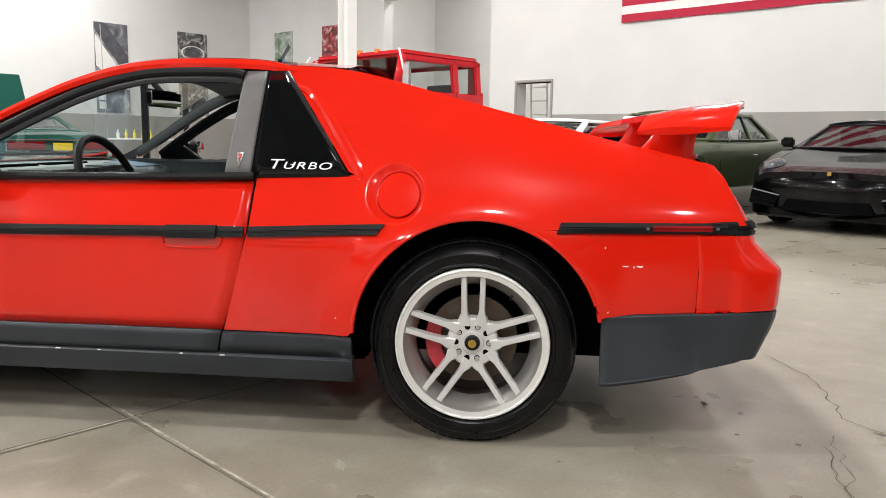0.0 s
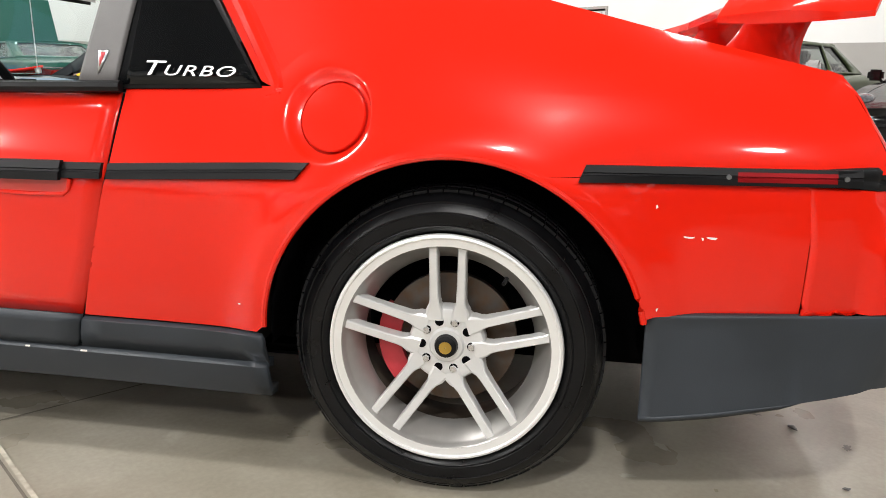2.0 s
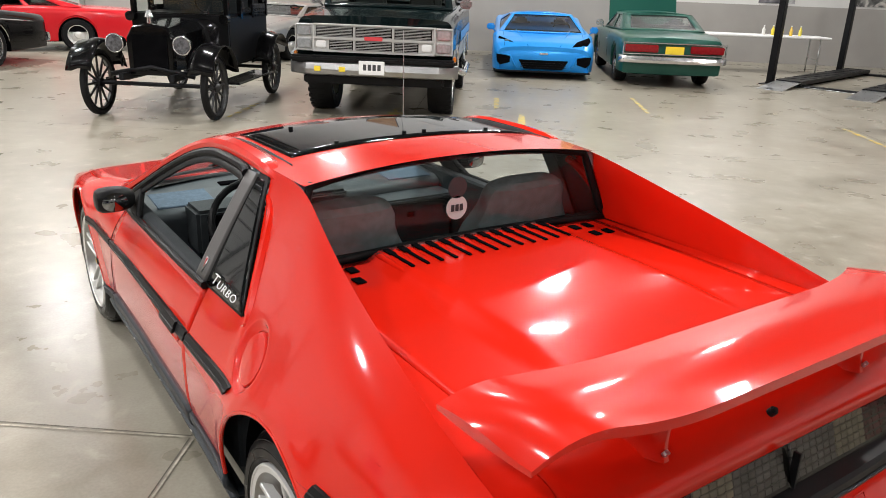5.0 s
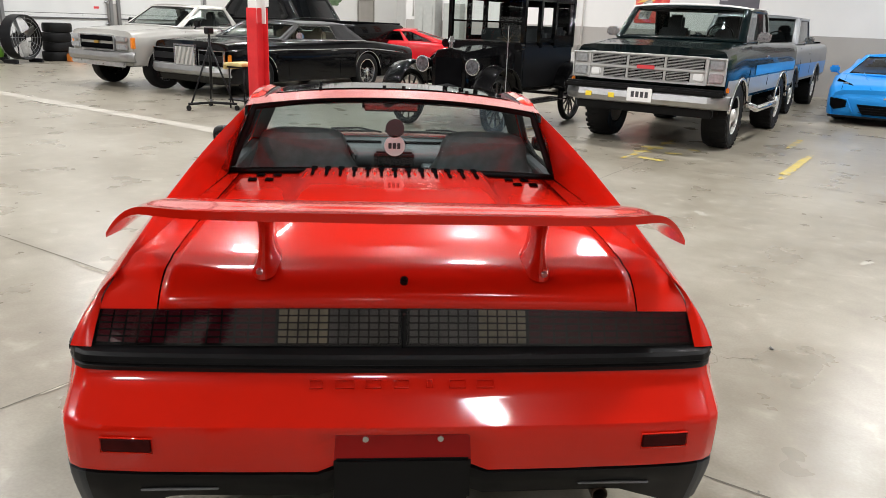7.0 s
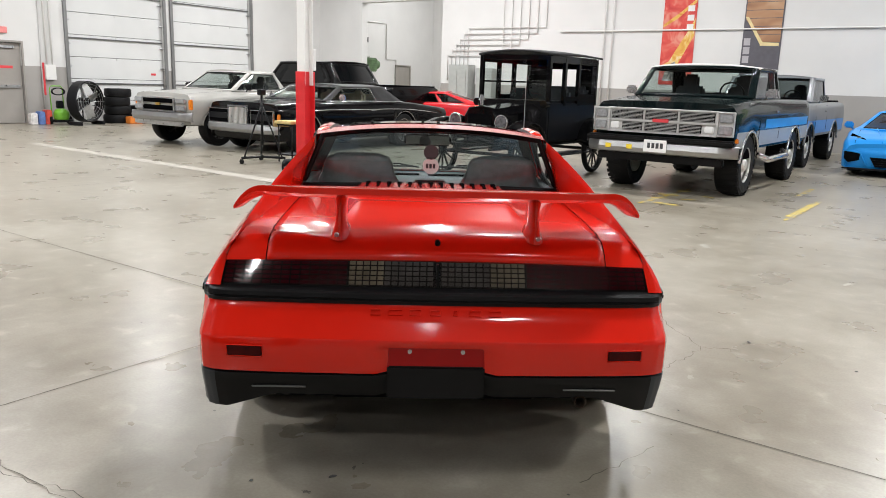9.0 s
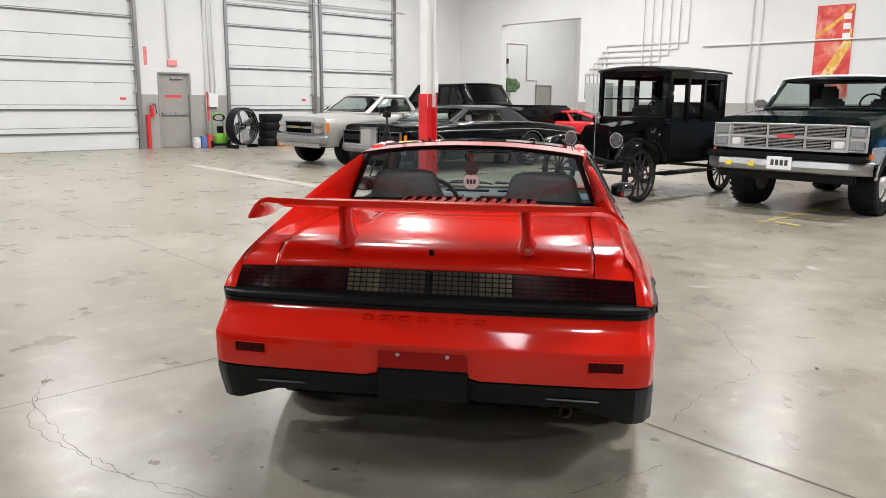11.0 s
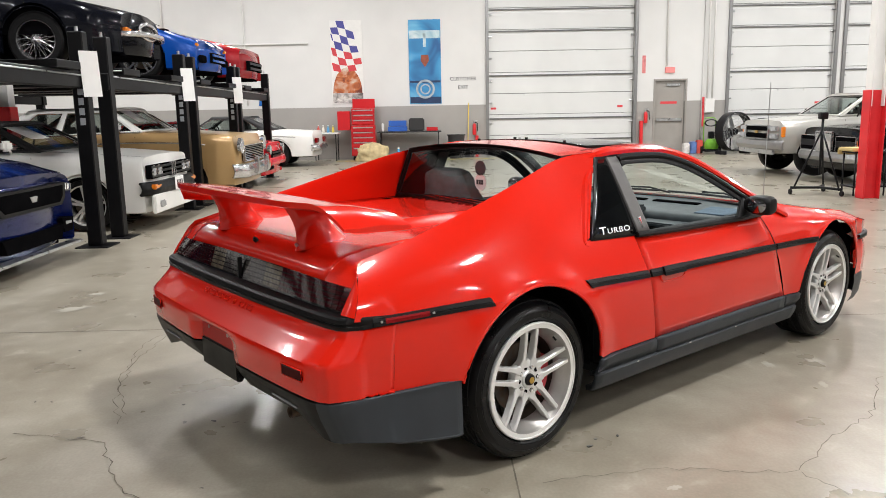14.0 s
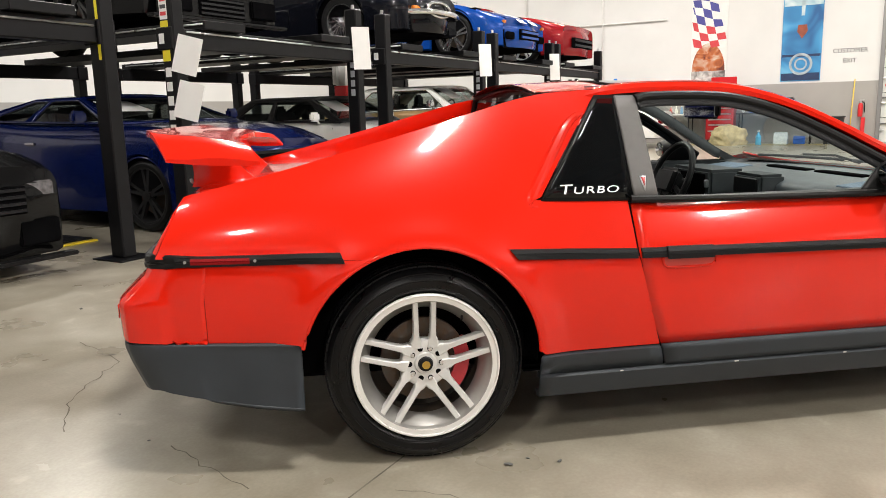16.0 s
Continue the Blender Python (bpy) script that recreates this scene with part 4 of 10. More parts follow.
both("tail_corner", tail_corner, M_RED)
bm = bmesh.new()
ys = [0.44 + (1.24 - 0.44) * i / 10 for i in range(11)]
grid(bm, [[(x * 0.53, y, roof_z(x * ROOF_X, y) - 0.022) for x in [-1 + 2 * j / 12 for j in range(13)]] for y in ys])
part("headliner", bm, mat("grey_headliner", (0.14, 0.15, 0.15), 0.9, vary=0.08), car_red, "grey headliner")


def pillar_trim():
    bm = bmesh.new()
    rows = []
    for y, z, _ in spline(RAIL_IN, 28):
        p = glass_pt(y, z)
        rows.append([p + Vector((-0.002, 0, -0.022)), p + Vector((-0.058, 0.0, -0.028)), p + Vector((-0.062, 0.0, 0.012))])
    grid(bm, rows)
    return bm


RAIL_IN = [(0.60, 1.118, 0.0), (0.8, 1.122, 0.0), (1.0, 1.119, 0.0), (1.15, 1.10, 0.0), (1.3, 1.052, 0.0), (1.45, 0.978, 0.0), (1.6, 0.892, 0.0), (1.75, 0.812, 0.0)]
PLAN = [(0.826, -0.36, 0.836, -0.36), (0.820, -0.5, 0.831, -0.5), (0.811, -0.63, 0.817, -0.62), (0.806, -0.72, 0.806, -0.685), (0.796, -0.79, 0.793, -0.73), (0.787, -0.836, 0.777, -0.75),
        (0.772, -0.866, 0.766, -0.775), (0.742, -0.886, 0.742, -0.794), (0.69, -0.898, 0.69, -0.803), (0.6, -0.906, 0.6, -0.809), (0.4, -0.914, 0.4, -0.817), (0.2, -0.918, 0.2, -0.822), (0.0, -0.919, 0.0, -0.823)]


def plan_rows(y_from):
    """The outer and inner lines of the tail in plan, from one side round to the other."""
    rows = []
    for p, q in zip(PLAN, PLAN[1:]):
        rows += [tuple(a + (b - a) * k / 4 for a, b in zip(p, q)) for k in range(4)]
    rows.append(PLAN[-1])
    start = lerp_table([(-r[1], *r) for r in rows], -y_from)
    half = [start] + [r for r in rows if r[1] < y_from - 0.004]
    return half + [(-r[0], r[1], -r[2], r[3]) for r in half[::-1][1:]]


def wrap(bm, prof, y_from=-2, flip=False, k0=-0.4, kl=0.43):
    """A band round the tail: prof gives (height at the back, height at the side, inset)."""
    rows = []
    for zb, zs, d in prof:
        row = []
        for x, y, mx, my in plan_rows(y_from):
            k = min(1.0, max(0.0, (k0 - y) / kl))
            c, e = min(d, 0.1), max(0.0, d - 0.1)
            row.append(((x + (mx - x) * c * 10) * (1 - 0.5 * e), y + (my - y) * c * 10 + e, zs + (zb - zs) * k))
        rows.append(row)
    grid(bm, rows, flip=flip)
    bmesh.ops.recalc_face_normals(bm, faces=bm.faces)


bm = bmesh.new()
wrap(bm, [(0.425, 0.402, 0.03), (0.425, 0.402, 0.008), (0.44, 0.43, 0.004), (0.497, 0.494, 0.001), (0.504, 0.501, 0.0007), (0.53, 0.525, 0.0), (0.543, 0.54, 0.004), (0.552, 0.549, 0.014), (0.588, 0.588, 0.055), (0.617, 0.617, 0.087), (0.638, 0.638, 0.096), (0.65, 0.65, 0.12)], -0.6375)
for v in bm.verts:
    if v.co.y > -0.75:
        v.co.x = math.copysign(min(abs(v.co.x), half_width(v.co.y, v.co.z) + 0.001), v.co.x)
for v in bm.verts:
    if abs(v.co.x) < 0.19 and v.co.z < 0.52 and v.co.y < -0.8:
        v.co.y += 0.036
rb = part("rear_bumper", bm, M_RED, car_red, "red rear bumper cover with embossed lettering")
rb.modifiers.new("depth", "SOLIDIFY").thickness = 0.008
bm = bmesh.new()
wrap(bm, [(0.638, 0.6445, 0.104), (0.639, 0.645, 0.091), (0.650, 0.654, 0.088), (0.653, 0.657, 0.095), (0.656, 0.660, 0.095), (0.659, 0.663, 0.090), (0.673, 0.673, 0.093), (0.680, 0.6735, 0.102), (0.684, 0.674, 0.14)], -0.69, k0=-0.70, kl=0.12)
# meets the straight side moulding
part("rear_moulding", bm, M_PLASTIC, car_red, "black rubber moulding round the tail")


def moulding(name, y0, y1, mm=M_PLASTIC, h=0.0145, label="", out=0.0):
    def build():
        bm = bmesh.new()
        rows = []
        for dz, o in ((-h, 0.0), (-h, 0.009), (-h * 0.2, 0.011), (-h * 0.1, 0.008), (h * 0.1, 0.008), (h * 0.2, 0.011), (h, 0.009), (h, 0.0)):
            e0, e1 = (0.012 * dz / h if abs(y0 - 0.268) < 1e-3 else 0.0), (0.006 * dz / h if abs(y1 + 0.238) < 1e-3 else 0.0)
            rows.append([side(y, trim_z(y) + dz) + Vector((o + out, 0, 0)) for y in [y0 - e0 + (y1 - e1 - y0 + e0) * i / 14 for i in range(15)]])
        grid(bm, rows)
        bm.verts.ensure_lookup_table()
        bm.faces.new([bm.verts[15 * i] for i in range(8)])
        bm.faces.new([bm.verts[15 * i + 14] for i in range(8)])
        return bm
    both(name, build, mm, label)


moulding("side_moulding", -0.44, -0.238, label="black side moulding")
moulding("side_moulding", 0.268, 0.658, label="black side moulding")
moulding("side_moulding", 0.672, 1.70, label="black side moulding")
moulding("side_moulding", 1.712, 2.12, label="black side moulding")
moulding("marker_frame", -0.708, -0.44, M_PLASTIC, 0.0145)
moulding("side_marker", -0.665, -0.500, mat("dark_marker_lens", (0.22, 0.006, 0.008), 0.5, vary=0.1, spec=0.08), 0.0085, "dark red side marker lamp", 0.001)
for y in (-0.68, -0.485):
    def marker_screw():
        bm = bmesh.new()
        p = side(y, trim_z(y))
        cyl(bm, p + Vector((0.004, 0, 0)), p + Vector((0.0125, 0, 0)), 0.0045, n=10)
        return bm
    both("marker_screw", marker_screw, M_STEEL, "small steel screw")
M_GLOSSB = mat("satin_black_plastic", (0.004, 0.004, 0.0045), 0.4, vary=0.1, spec=0.2)
moulding("door_handle", 0.752, 0.903, M_GLOSSB, 0.0185, "satin black door handle set in the moulding", 0.010)


def handle_lip():
    bm = bmesh.new()
    tube(bm, [side(y, z) + Vector((0.001, 0, 0)) for y, z in ((0.738, 0.600), (0.744, 0.578), (0.756, 0.569), (0.83, 0.567), (0.90, 0.569), (0.912, 0.578), (0.918, 0.600))], 0.0045, 8)
    return bm


both("handle_lip", handle_lip, M_RED)


def handle_cup():
    bm = bmesh.new()
    grid(bm, [[side(y, z) + Vector((0.0015 if 0 < i < 6 else 0.0005, 0, 0)) for i, y in enumerate([0.745 + 0.165 * k / 6 for k in range(7)])] for z in (0.572, 0.58, 0.59, 0.6)])
    return bm


# the cup has no depth; a deeper red paints its shade on the door
both("handle_cup", handle_cup, mat("red_shaded_cup", (0.5, 0.02, 0.012), 0.4, coat=0.6, vary=0.05))

bm = bmesh.new()
wrap(bm, [(0.275, 0.205, 0.09), (0.277, 0.207, 0.06), (0.36, 0.30, 0.022), (0.40, 0.37, 0.008), (0.418, 0.394, 0.006), (0.4235, 0.400, 0.03)], -0.37)
# the bottom edge drops from the corner to the wheel, and rises over the exhausts
for v in bm.verts:
    if v.co.z < 0.41 and v.co.y < -0.5 and abs(v.co.x) < 0.70:
        k = min(1.0, (0.70 - abs(v.co.x)) / 0.16)
        v.co.z += (0.42 - v.co.z) * 0.36 * k
for v in bm.verts:
    if abs(v.co.x) < 0.19 and v.co.y < -0.8:
        v.co.y += 0.03
# back faces go black: black plastic, with the shade there painted in
for f in bm.faces:
    c = f.calc_center_median()
    if c.y < -0.83 and abs(c.x) < 0.73:
        f.material_index = 1
val = part("rear_valance", bm, [M_GREYC, M_PLASTIC], car_red, "charcoal rear valance, black across the back")
val.modifiers.new("depth", "SOLIDIFY").thickness = 0.012
# bumper slots stay uncut; the shade inside is given by this dark red
M_SLOT = mat("shaded_red_slot", (0.045, 0.003, 0.003), 0.5, vary=0.3, scale=30, spec=0.1)
# plate recess: red hood, black lower plate, two bolts
bm = boxes([(-0.185, 0.185, -0.8875, -0.865, 0.43, 0.520)], 0.012, 2)
part("plate_recess", bm, mat("recess_red", (0.36, 0.008, 0.008), 0.4, vary=0.05, spec=0.2), car_red, "red number plate recess")
bm = boxes([(-0.163, 0.163, -0.894, -0.865, 0.332, 0.446)], 0.006, 2)
part("plate_holder", bm, M_PLASTIC, car_red, "black plate holder")
for x in (-0.088, 0.088):
    bm = bmesh.new()
    cyl(bm, (x, -0.886, 0.497), (x, -0.891, 0.497), 0.0075, n=10)
    part("bolt", bm, M_STEEL, car_red)
for s in (-1, 1):
    bm = bmesh.new()
    x = s * 0.625
    box(bm, -0.056, 0.056, -0.010, 0.02, 0.482, 0.516, 0.003, m=Matrix.Translation((x, -0.9005, 0)) @ pose(0, 0, 0, 0, 0, s * 4.5))
    part("bumper_slot", bm, M_SLOT, car_red, "dark slot in the bumper")
    bm = bmesh.new()
    tube(bm, [Matrix.Translation((x, -0.9085, 0)) @ pose(0, 0, 0, 0, 0, s * 4.5) @ Vector(p) for p in ((-0.058, 0, 0.4805), (0.058, 0, 0.4805), (0.058, 0, 0.5175), (-0.058, 0, 0.5175))], 0.0022, 6, close=True)
    part("slot_rim", bm, M_RED, car_red)
    bm = bmesh.new()
    for k in (0.43, 0.51):
        cyl(bm, (s * k, -0.80, 0.325), (s * k, -0.5, 0.31), 0.024, n=18)
    # pipe steel darkened, with the shade under the tail in its colour
    part("exhaust_pipe", bm, mat("shaded_pipe_steel", (0.03, 0.028, 0.026), 0.6, 0.3), car_red, "paired steel exhaust pipes")
    bm = boxes([(s * 0.52 - 0.09, s * 0.52 + 0.09, -0.888, -0.86, 0.364, 0.370)], 0.004)
    part("exhaust_trim", bm, M_STRUT, car_red, "bright exhaust trim")
bm = bmesh.new()
lathe(bm, [(0.017, 0.0), (0.019, 0.003), (0.021, 0.0), (0.021, -0.09), (0.017, -0.09), (0.017, 0.0)], 20)
bmesh.ops.transform(bm, matrix=Matrix.Translation((0.50, -0.855, 0.312)) @ pose(0, 0, 0, 0, 0, -90), verts=bm.verts)
part("exhaust_tip", bm, M_DISC, car_red, "dull steel exhaust tip")
# embossed maker's lettering, as plain raised bars
bm = bmesh.new()
for k, w in enumerate((0.03, 0.044, 0.036, 0.034, 0.012, 0.038, 0.04)):
    x = -0.205 + 0.0665 * k
    bm = bmesh.new()
    tube(bm, [(x - w / 2, -0.8465, 0.609), (x + w / 2, -0.8465, 0.609), (x + w / 2, -0.836, 0.624), (x - w / 2, -0.836, 0.624)], 0.0025, 6, close=True)
    part("emboss", bm, M_RED, rb, "raised red mark")

# wing on two struts
def wing_section(x):
    """The wing's outline at x: (y, z) points from the leading edge round."""
    k = abs(x) / 0.688
    e = max(0.0, (k - 0.83) / 0.17)
    droop = 0.080 * e ** 2.2
    thin = 1 - 0.45 * e
    fwd = 0.23 * max(0.0, (k - 0.45) / 0.55) ** 2.0
    y0, y1 = -0.588 + fwd * 0.46, -0.848 + 0.10 * max(0.0, (k - 0.5) / 0.5) ** 2.6
    z0, z1 = 1.012 - droop * 0.5 - 0.10 * fwd, 1.045 - droop
    pts = []
    n = 9
    for i in range(n + 1):
        t = i / n
        pts.append((y0 + (y1 - y0) * t, z0 + (z1 - z0) * t ** 1.3 + 0.012 * math.sin(math.pi * min(1, t * 1.25)) * (1 - 0.3 * k)))
    for i in range(n, -1, -1):
        t = i / n
        pts.append((y0 + (y1 - y0) * t, z0 + (z1 - z0) * t ** 1.3 - (0.018 * (1 - 0.5 * k) * math.sin(math.pi * (0.08 + 0.84 * t)) + 0.017) * thin))
    return pts


bm = bmesh.new()
rows = []
for i in range(57):
    u = i / 28 - 1
    x = math.copysign(0.688 * (1 - (1 - abs(u)) ** 1.6), u)
    rows.append([(x, y, z) for y, z in wing_section(x)])
vs = grid(bm, rows, close=True)
bm.faces.new(vs[0])
bm.faces.new(vs[-1][::-1])
bmesh.ops.recalc_face_normals(bm, faces=bm.faces)
wing = part("rear_wing", bm, M_RED, car_red, "red rear wing with drooping ends")
wing.location = (0, 0.018, -0.02)
for s in (-1, 1):
    bm = bmesh.new()
    rows = []
    for i in range(9):
        t = i / 8
        cx, cy, cz = s * (0.340 - 0.010 * t), -0.61 - 0.07 * t, 0.838 + 0.160 * t
        rx, ry = 0.017 + 0.022 * (1 - t) ** 4 + 0.012 * t ** 4, 0.06 + 0.05 * (1 - t) ** 2.5 + 0.02 * t ** 3
        rows.append([(cx + rx * math.cos(a), cy + ry * math.sin(a) - 0.03 * (1 - t) ** 3 * 0, cz - 0.02 * (1 - t) * math.sin(a) * -0.4) for a in [2 * math.pi * j / 18 for j in range(18)]])
    grid(bm, rows, close=True)
    bmesh.ops.recalc_face_normals(bm, faces=bm.faces)
    part("wing_strut", bm, M_RED, car_red)
    bm = bmesh.new()
    cyl(bm, (s * 0.346, -0.715, 0.853), (s * 0.346, -0.722, 0.849), 0.008, n=10)
    part("bolt", bm, M_STEEL, car_red)


# side glass, pillars and frames
def pane(low, high, n=12, rows=8, o=0.0):
    def build():
        bm = bmesh.new()
        ruled(bm, low, high, n, rows, fn=lambda y, z: glass_pt(y, z, o))
        return bm
    return build


both("quarter_window", pane([(0.385, 0.79), (0.668, 0.781)], [(0.615, 1.088), (0.668, 1.088)]), G_DARK, "black quarter window with silver lettering", d=0.006)
both("quarter_window_seal", pane([(0.374, 0.782), (0.675, 0.773)], [(0.606, 1.10), (0.675, 1.10)], o=-0.003), M_PLASTIC, d=0.006)
both("b_pillar", pane([(0.674, 0.776), (0.752, 0.772)], [(0.672, 1.098), (0.742, 1.096)], o=0.007), M_PILLAR, "grey pillar panel", d=0.02)


def badge():
    bm = bmesh.new()
    v = [bm.verts.new(glass_pt(y, z, 0.010)) for y, z in ((0.700, 0.845), (0.722, 0.845), (0.711, 0.80))]
    bm.faces.new(v)
    return bm


both("badge", badge, M_STEEL, "small bright arrowhead badge with a red centre", d=0.002)


def badge_centre():
    bm = bmesh.new()
    bm.faces.new([bm.verts.new(glass_pt(y, z, 0.0115)) for y, z in ((0.7045, 0.8415), (0.7175, 0.8415), (0.711, 0.814))])
    return bm


both("badge_centre", badge_centre, mat("red_badge", (0.4, 0.03, 0.03), 0.3, vary=0.1), "red centre of the badge", d=0.001)
for s in (1, -1):
    n = (glass_pt(0.5, 0.80) - glass_pt(0.5, 0.83)).normalized()
    ang = math.degrees(math.atan2(0.195, 0.34))
    p = glass_pt(0.527, 0.812, 0.0085)
    m = Matrix.Translation((s * p.x, p.y, p.z)) @ pose(0, 0, 0, 0, 0, 90 * s) @ pose(0, 0, 0, 90 - ang, 0, 0)
    lt = lettering("lettering", "Turbo", 0.046, m @ Matrix.Diagonal((1.55, 1, 1, 1)), M_LETTER, car_red, 0.0006, "silver lettering on the quarter window")
    lt.data.shear, lt.data.space_character, lt.data.small_caps_scale = 0.2, 1.1, 0.72
    for ch in list(lt.data.body_format)[1:]:
        ch.use_small_caps = True
FRAME = [(0.752, 0.775), (0.748, 0.95), (0.742, 1.082), (0.80, 1.092), (1.0, 1.089), (1.12, 1.072), (1.25, 1.03), (1.4, 0.955), (1.55, 0.868), (1.66, 0.80)]


def frame_pt(y, z):
    return glass_pt(y, z, 0.002)


def win_frame():
    bm = bmesh.new()
    tube(bm, spline([frame_pt(y, z) for y, z in FRAME[2:]], 32), 0.016, 10)
    tube(bm, [frame_pt(y, z) + Vector((0.004, 0, -0.002)) for y, z in ((0.66, 0.778), (0.9, 0.772), (1.2, 0.768), (1.5, 0.765), (1.66, 0.768))], 0.012, 8)
    return bm


both("window_trim", win_frame, M_PLASTIC, "black door frame and belt seal")


def door_frame():
    """The broad inner band of the door frame along the roof and the windscreen pillar."""
    bm = bmesh.new()
    line = spline([frame_pt(y, z) for y, z in FRAME[2:]], 32)
    rows = []
    for i, p in enumerate(line):
        d = line[min(i + 1, len(line) - 1)] - line[max(i - 1, 0)]
        n = Vector((0, -d.z, d.y)).normalized()
        if n.dot(Vector((0, 1.1, 0.86)) - Vector((0, p.y, p.z))) < 0:
            n = -n
        rows.append([glass_pt(p.y + n.y * k, p.z + n.z * k, o) for k, o in ((0.0, 0.006), (0.024, 0.007), (0.032, 0.003), (0.034, -0.006))])
    grid(bm, rows)
    return bm


both("door_frame", door_frame, M_PLASTIC, "broad black inner door frame", d=0.004)
RAIL = [(0.50, 1.085, 1.0), (0.57, 1.103, 0.55), (0.66, 1.116, 0.1), (0.8, 1.122, 0.0), (1.0, 1.119, 0.0), (1.15, 1.10, 0.0), (1.3, 1.052, 0.0), (1.45, 0.978, 0.0), (1.6, 0.892, 0.0), (1.75, 0.812, 0.0), (1.9, 0.745, 0.0)]


def rail():
    bm = bmesh.new()
    rows = []
    for y, z, k in spline(RAIL, 48):
        p = glass_pt(y, z) - Vector((0.03 * k, 0, 0.012 * k))
        rows.append([p + Vector(o) * (1 - 0.8 * k) for o in ((0.012, 0, -0.016), (0.012, 0, 0.0), (0.0, 0.0, 0.014), (-0.028, 0.006, 0.02), (-0.05, 0.012, 0.012), (-0.05, 0, -0.02))])
    vs = grid(bm, rows, close=True)
    for f in bm.faces:
        if sum(v in vs_row[4:6] for vs_row in vs for v in f.verts) >= 4:
            f.material_index = 1
    return bm


both("roof_rail", rail, [M_RED, M_CABIN], "red roof rail and windscreen pillar")
both("pillar_trim", pillar_trim, M_CABIN, "charcoal inner pillar trim", d=0.004)


bm = bmesh.new()
rows = []
for i in range(15):
    t = i / 14
    y = 1.235 + 0.62 * t
    ze = lerp_table([(r[0], r[1]) for r in RAIL], y)[0] + 0.004
    rows.append([(u * (0.548 + 0.165 * t), y + 0.12 * (1 - u * u) * t, ze + (0.058 - 0.03 * t) * (1 - u * u) - 0.04 * (1 - u * u) * t) for u in [-1 + 2 * j / 18 for j in range(19)]])
grid(bm, rows)
part("windscreen", bm, glass("windscreen_glass", (0.82, 0.9, 0.88)), car_red, "clear windscreen")

# hood, nose, front bumper
bm = bmesh.new()
rows = []
for i in range(25):
    y = 1.885 + (3.04 - 1.885) * i / 24
    xr, zr, _ = smooth_table(R_TAB, y)
    zz = lerp_table([(1.86, 0.768), (2.0, 0.756), (2.3, 0.716), (2.7, 0.665), (3.0, 0.585), (3.12, 0.54)], y)[0]
    if y > 2.7:
        xr = min(xr, lerp_table(NOSE, y)[0])
    rows.append([(u * xr, y + 0.105 * (1 - u * u), zr + (zz + 0.01 - zr) * (1 - u ** 4) + 0.004) for u in [-1 + 2 * j / 24 for j in range(25)]])
grid(bm, rows)
hd = part("hood", bm, M_RED, car_red, "red front hood")
bm = bmesh.new()
grid(bm, [[(u * 0.63, y + 0.13 * (1 - u * u), z) for u in [-1 + 2 * j / 14 for j in range(15)]] for y, z in ((1.83, 0.778), (1.88, 0.780), (1.95, 0.764))])
part("cowl", bm, M_PLASTIC, car_red, "black cowl panel under the windscreen")
for x0, x1 in ((-0.58, -0.08), (-0.02, 0.46)):
    def glass_foot(x, d=0.0, z=0.0):
        return Vector((x, 1.885 + 0.13 * (1 - (x / 0.63) ** 2) + d, 0.800 + z))
    bm = bmesh.new()
    tube(bm, [glass_foot(x0 + (x1 - x0) * k / 8) for k in range(9)], 0.007, 6)
    wp = part("wiper_blade", bm, M_PLASTIC, car_red, "black wiper blade")
    bm = bmesh.new()
    tube(bm, [glass_foot(x1 + 0.04, 0.05, -0.014), glass_foot(x1 - 0.1, 0.04, 0.012), glass_foot((x0 + x1) / 2, 0.004, 0.012)], 0.006, 6)
    part("wiper_arm", bm, M_PLASTIC, wp)
hd.modifiers.new("depth", "SOLIDIFY").thickness = 0.01
for s in (-1, 1):
    bm = boxes([(s * 0.43 - 0.15, s * 0.43 + 0.15, 2.72, 2.95, 0, 0.016)], 0.006, 2)
    o = part("headlight_cover", bm, M_RED, car_red, "closed pop-up headlight cover")
    o.location, o.rotation_euler = (0, -0.16, 1.298), (radians(-13), 0, 0)
fb = [(0.806, 2.735), (0.795, 2.84), (0.768, 2.94), (0.70, 3.04), (0.56, 3.11), (0.3, 3.16), (0, 3.18)]
half = resample([(x, y, 0) for x, y in fb], 18)
line = half + [Vector((-p.x, p.y, 0)) for p in half[::-1][1:]]
for nm, mm, prof, lb in (("front_bumper", M_RED, ((0.30, 0.0), (0.40, -0.012), (0.47, 0.0), (0.52, 0.03), (0.555, 0.1)), "red nose"),
                         ("front_valance", M_GREYC, ((0.14, 0.05), (0.17, 0.02), (0.25, 0.0), (0.298, 0.004)), "charcoal front spoiler")):
    bm = bmesh.new()
    grid(bm, [[(p.x * (1 - d * 0.3), p.y - d, z) for p in line] for z, d in prof])
    bmesh.ops.recalc_face_normals(bm, faces=bm.faces)
    part(nm, bm, mm, car_red, lb)
bm = bmesh.new()
grid(bm, [[(p.x * k, p.y + 0.6 * (k - 1), z) for p in line] for z, k in ((0.512, 0.99), (0.514, 1.012), (0.538, 1.012), (0.540, 0.99))])
part("nose_moulding", bm, M_PLASTIC, car_red, "black moulding round the nose")
for s in (-1, 1):
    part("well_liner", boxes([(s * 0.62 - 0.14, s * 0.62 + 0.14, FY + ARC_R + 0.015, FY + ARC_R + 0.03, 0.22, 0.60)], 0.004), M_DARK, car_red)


# fuel flap and the ridge beside the quarter window
def flap():
    bm = bmesh.new()
    rows = []
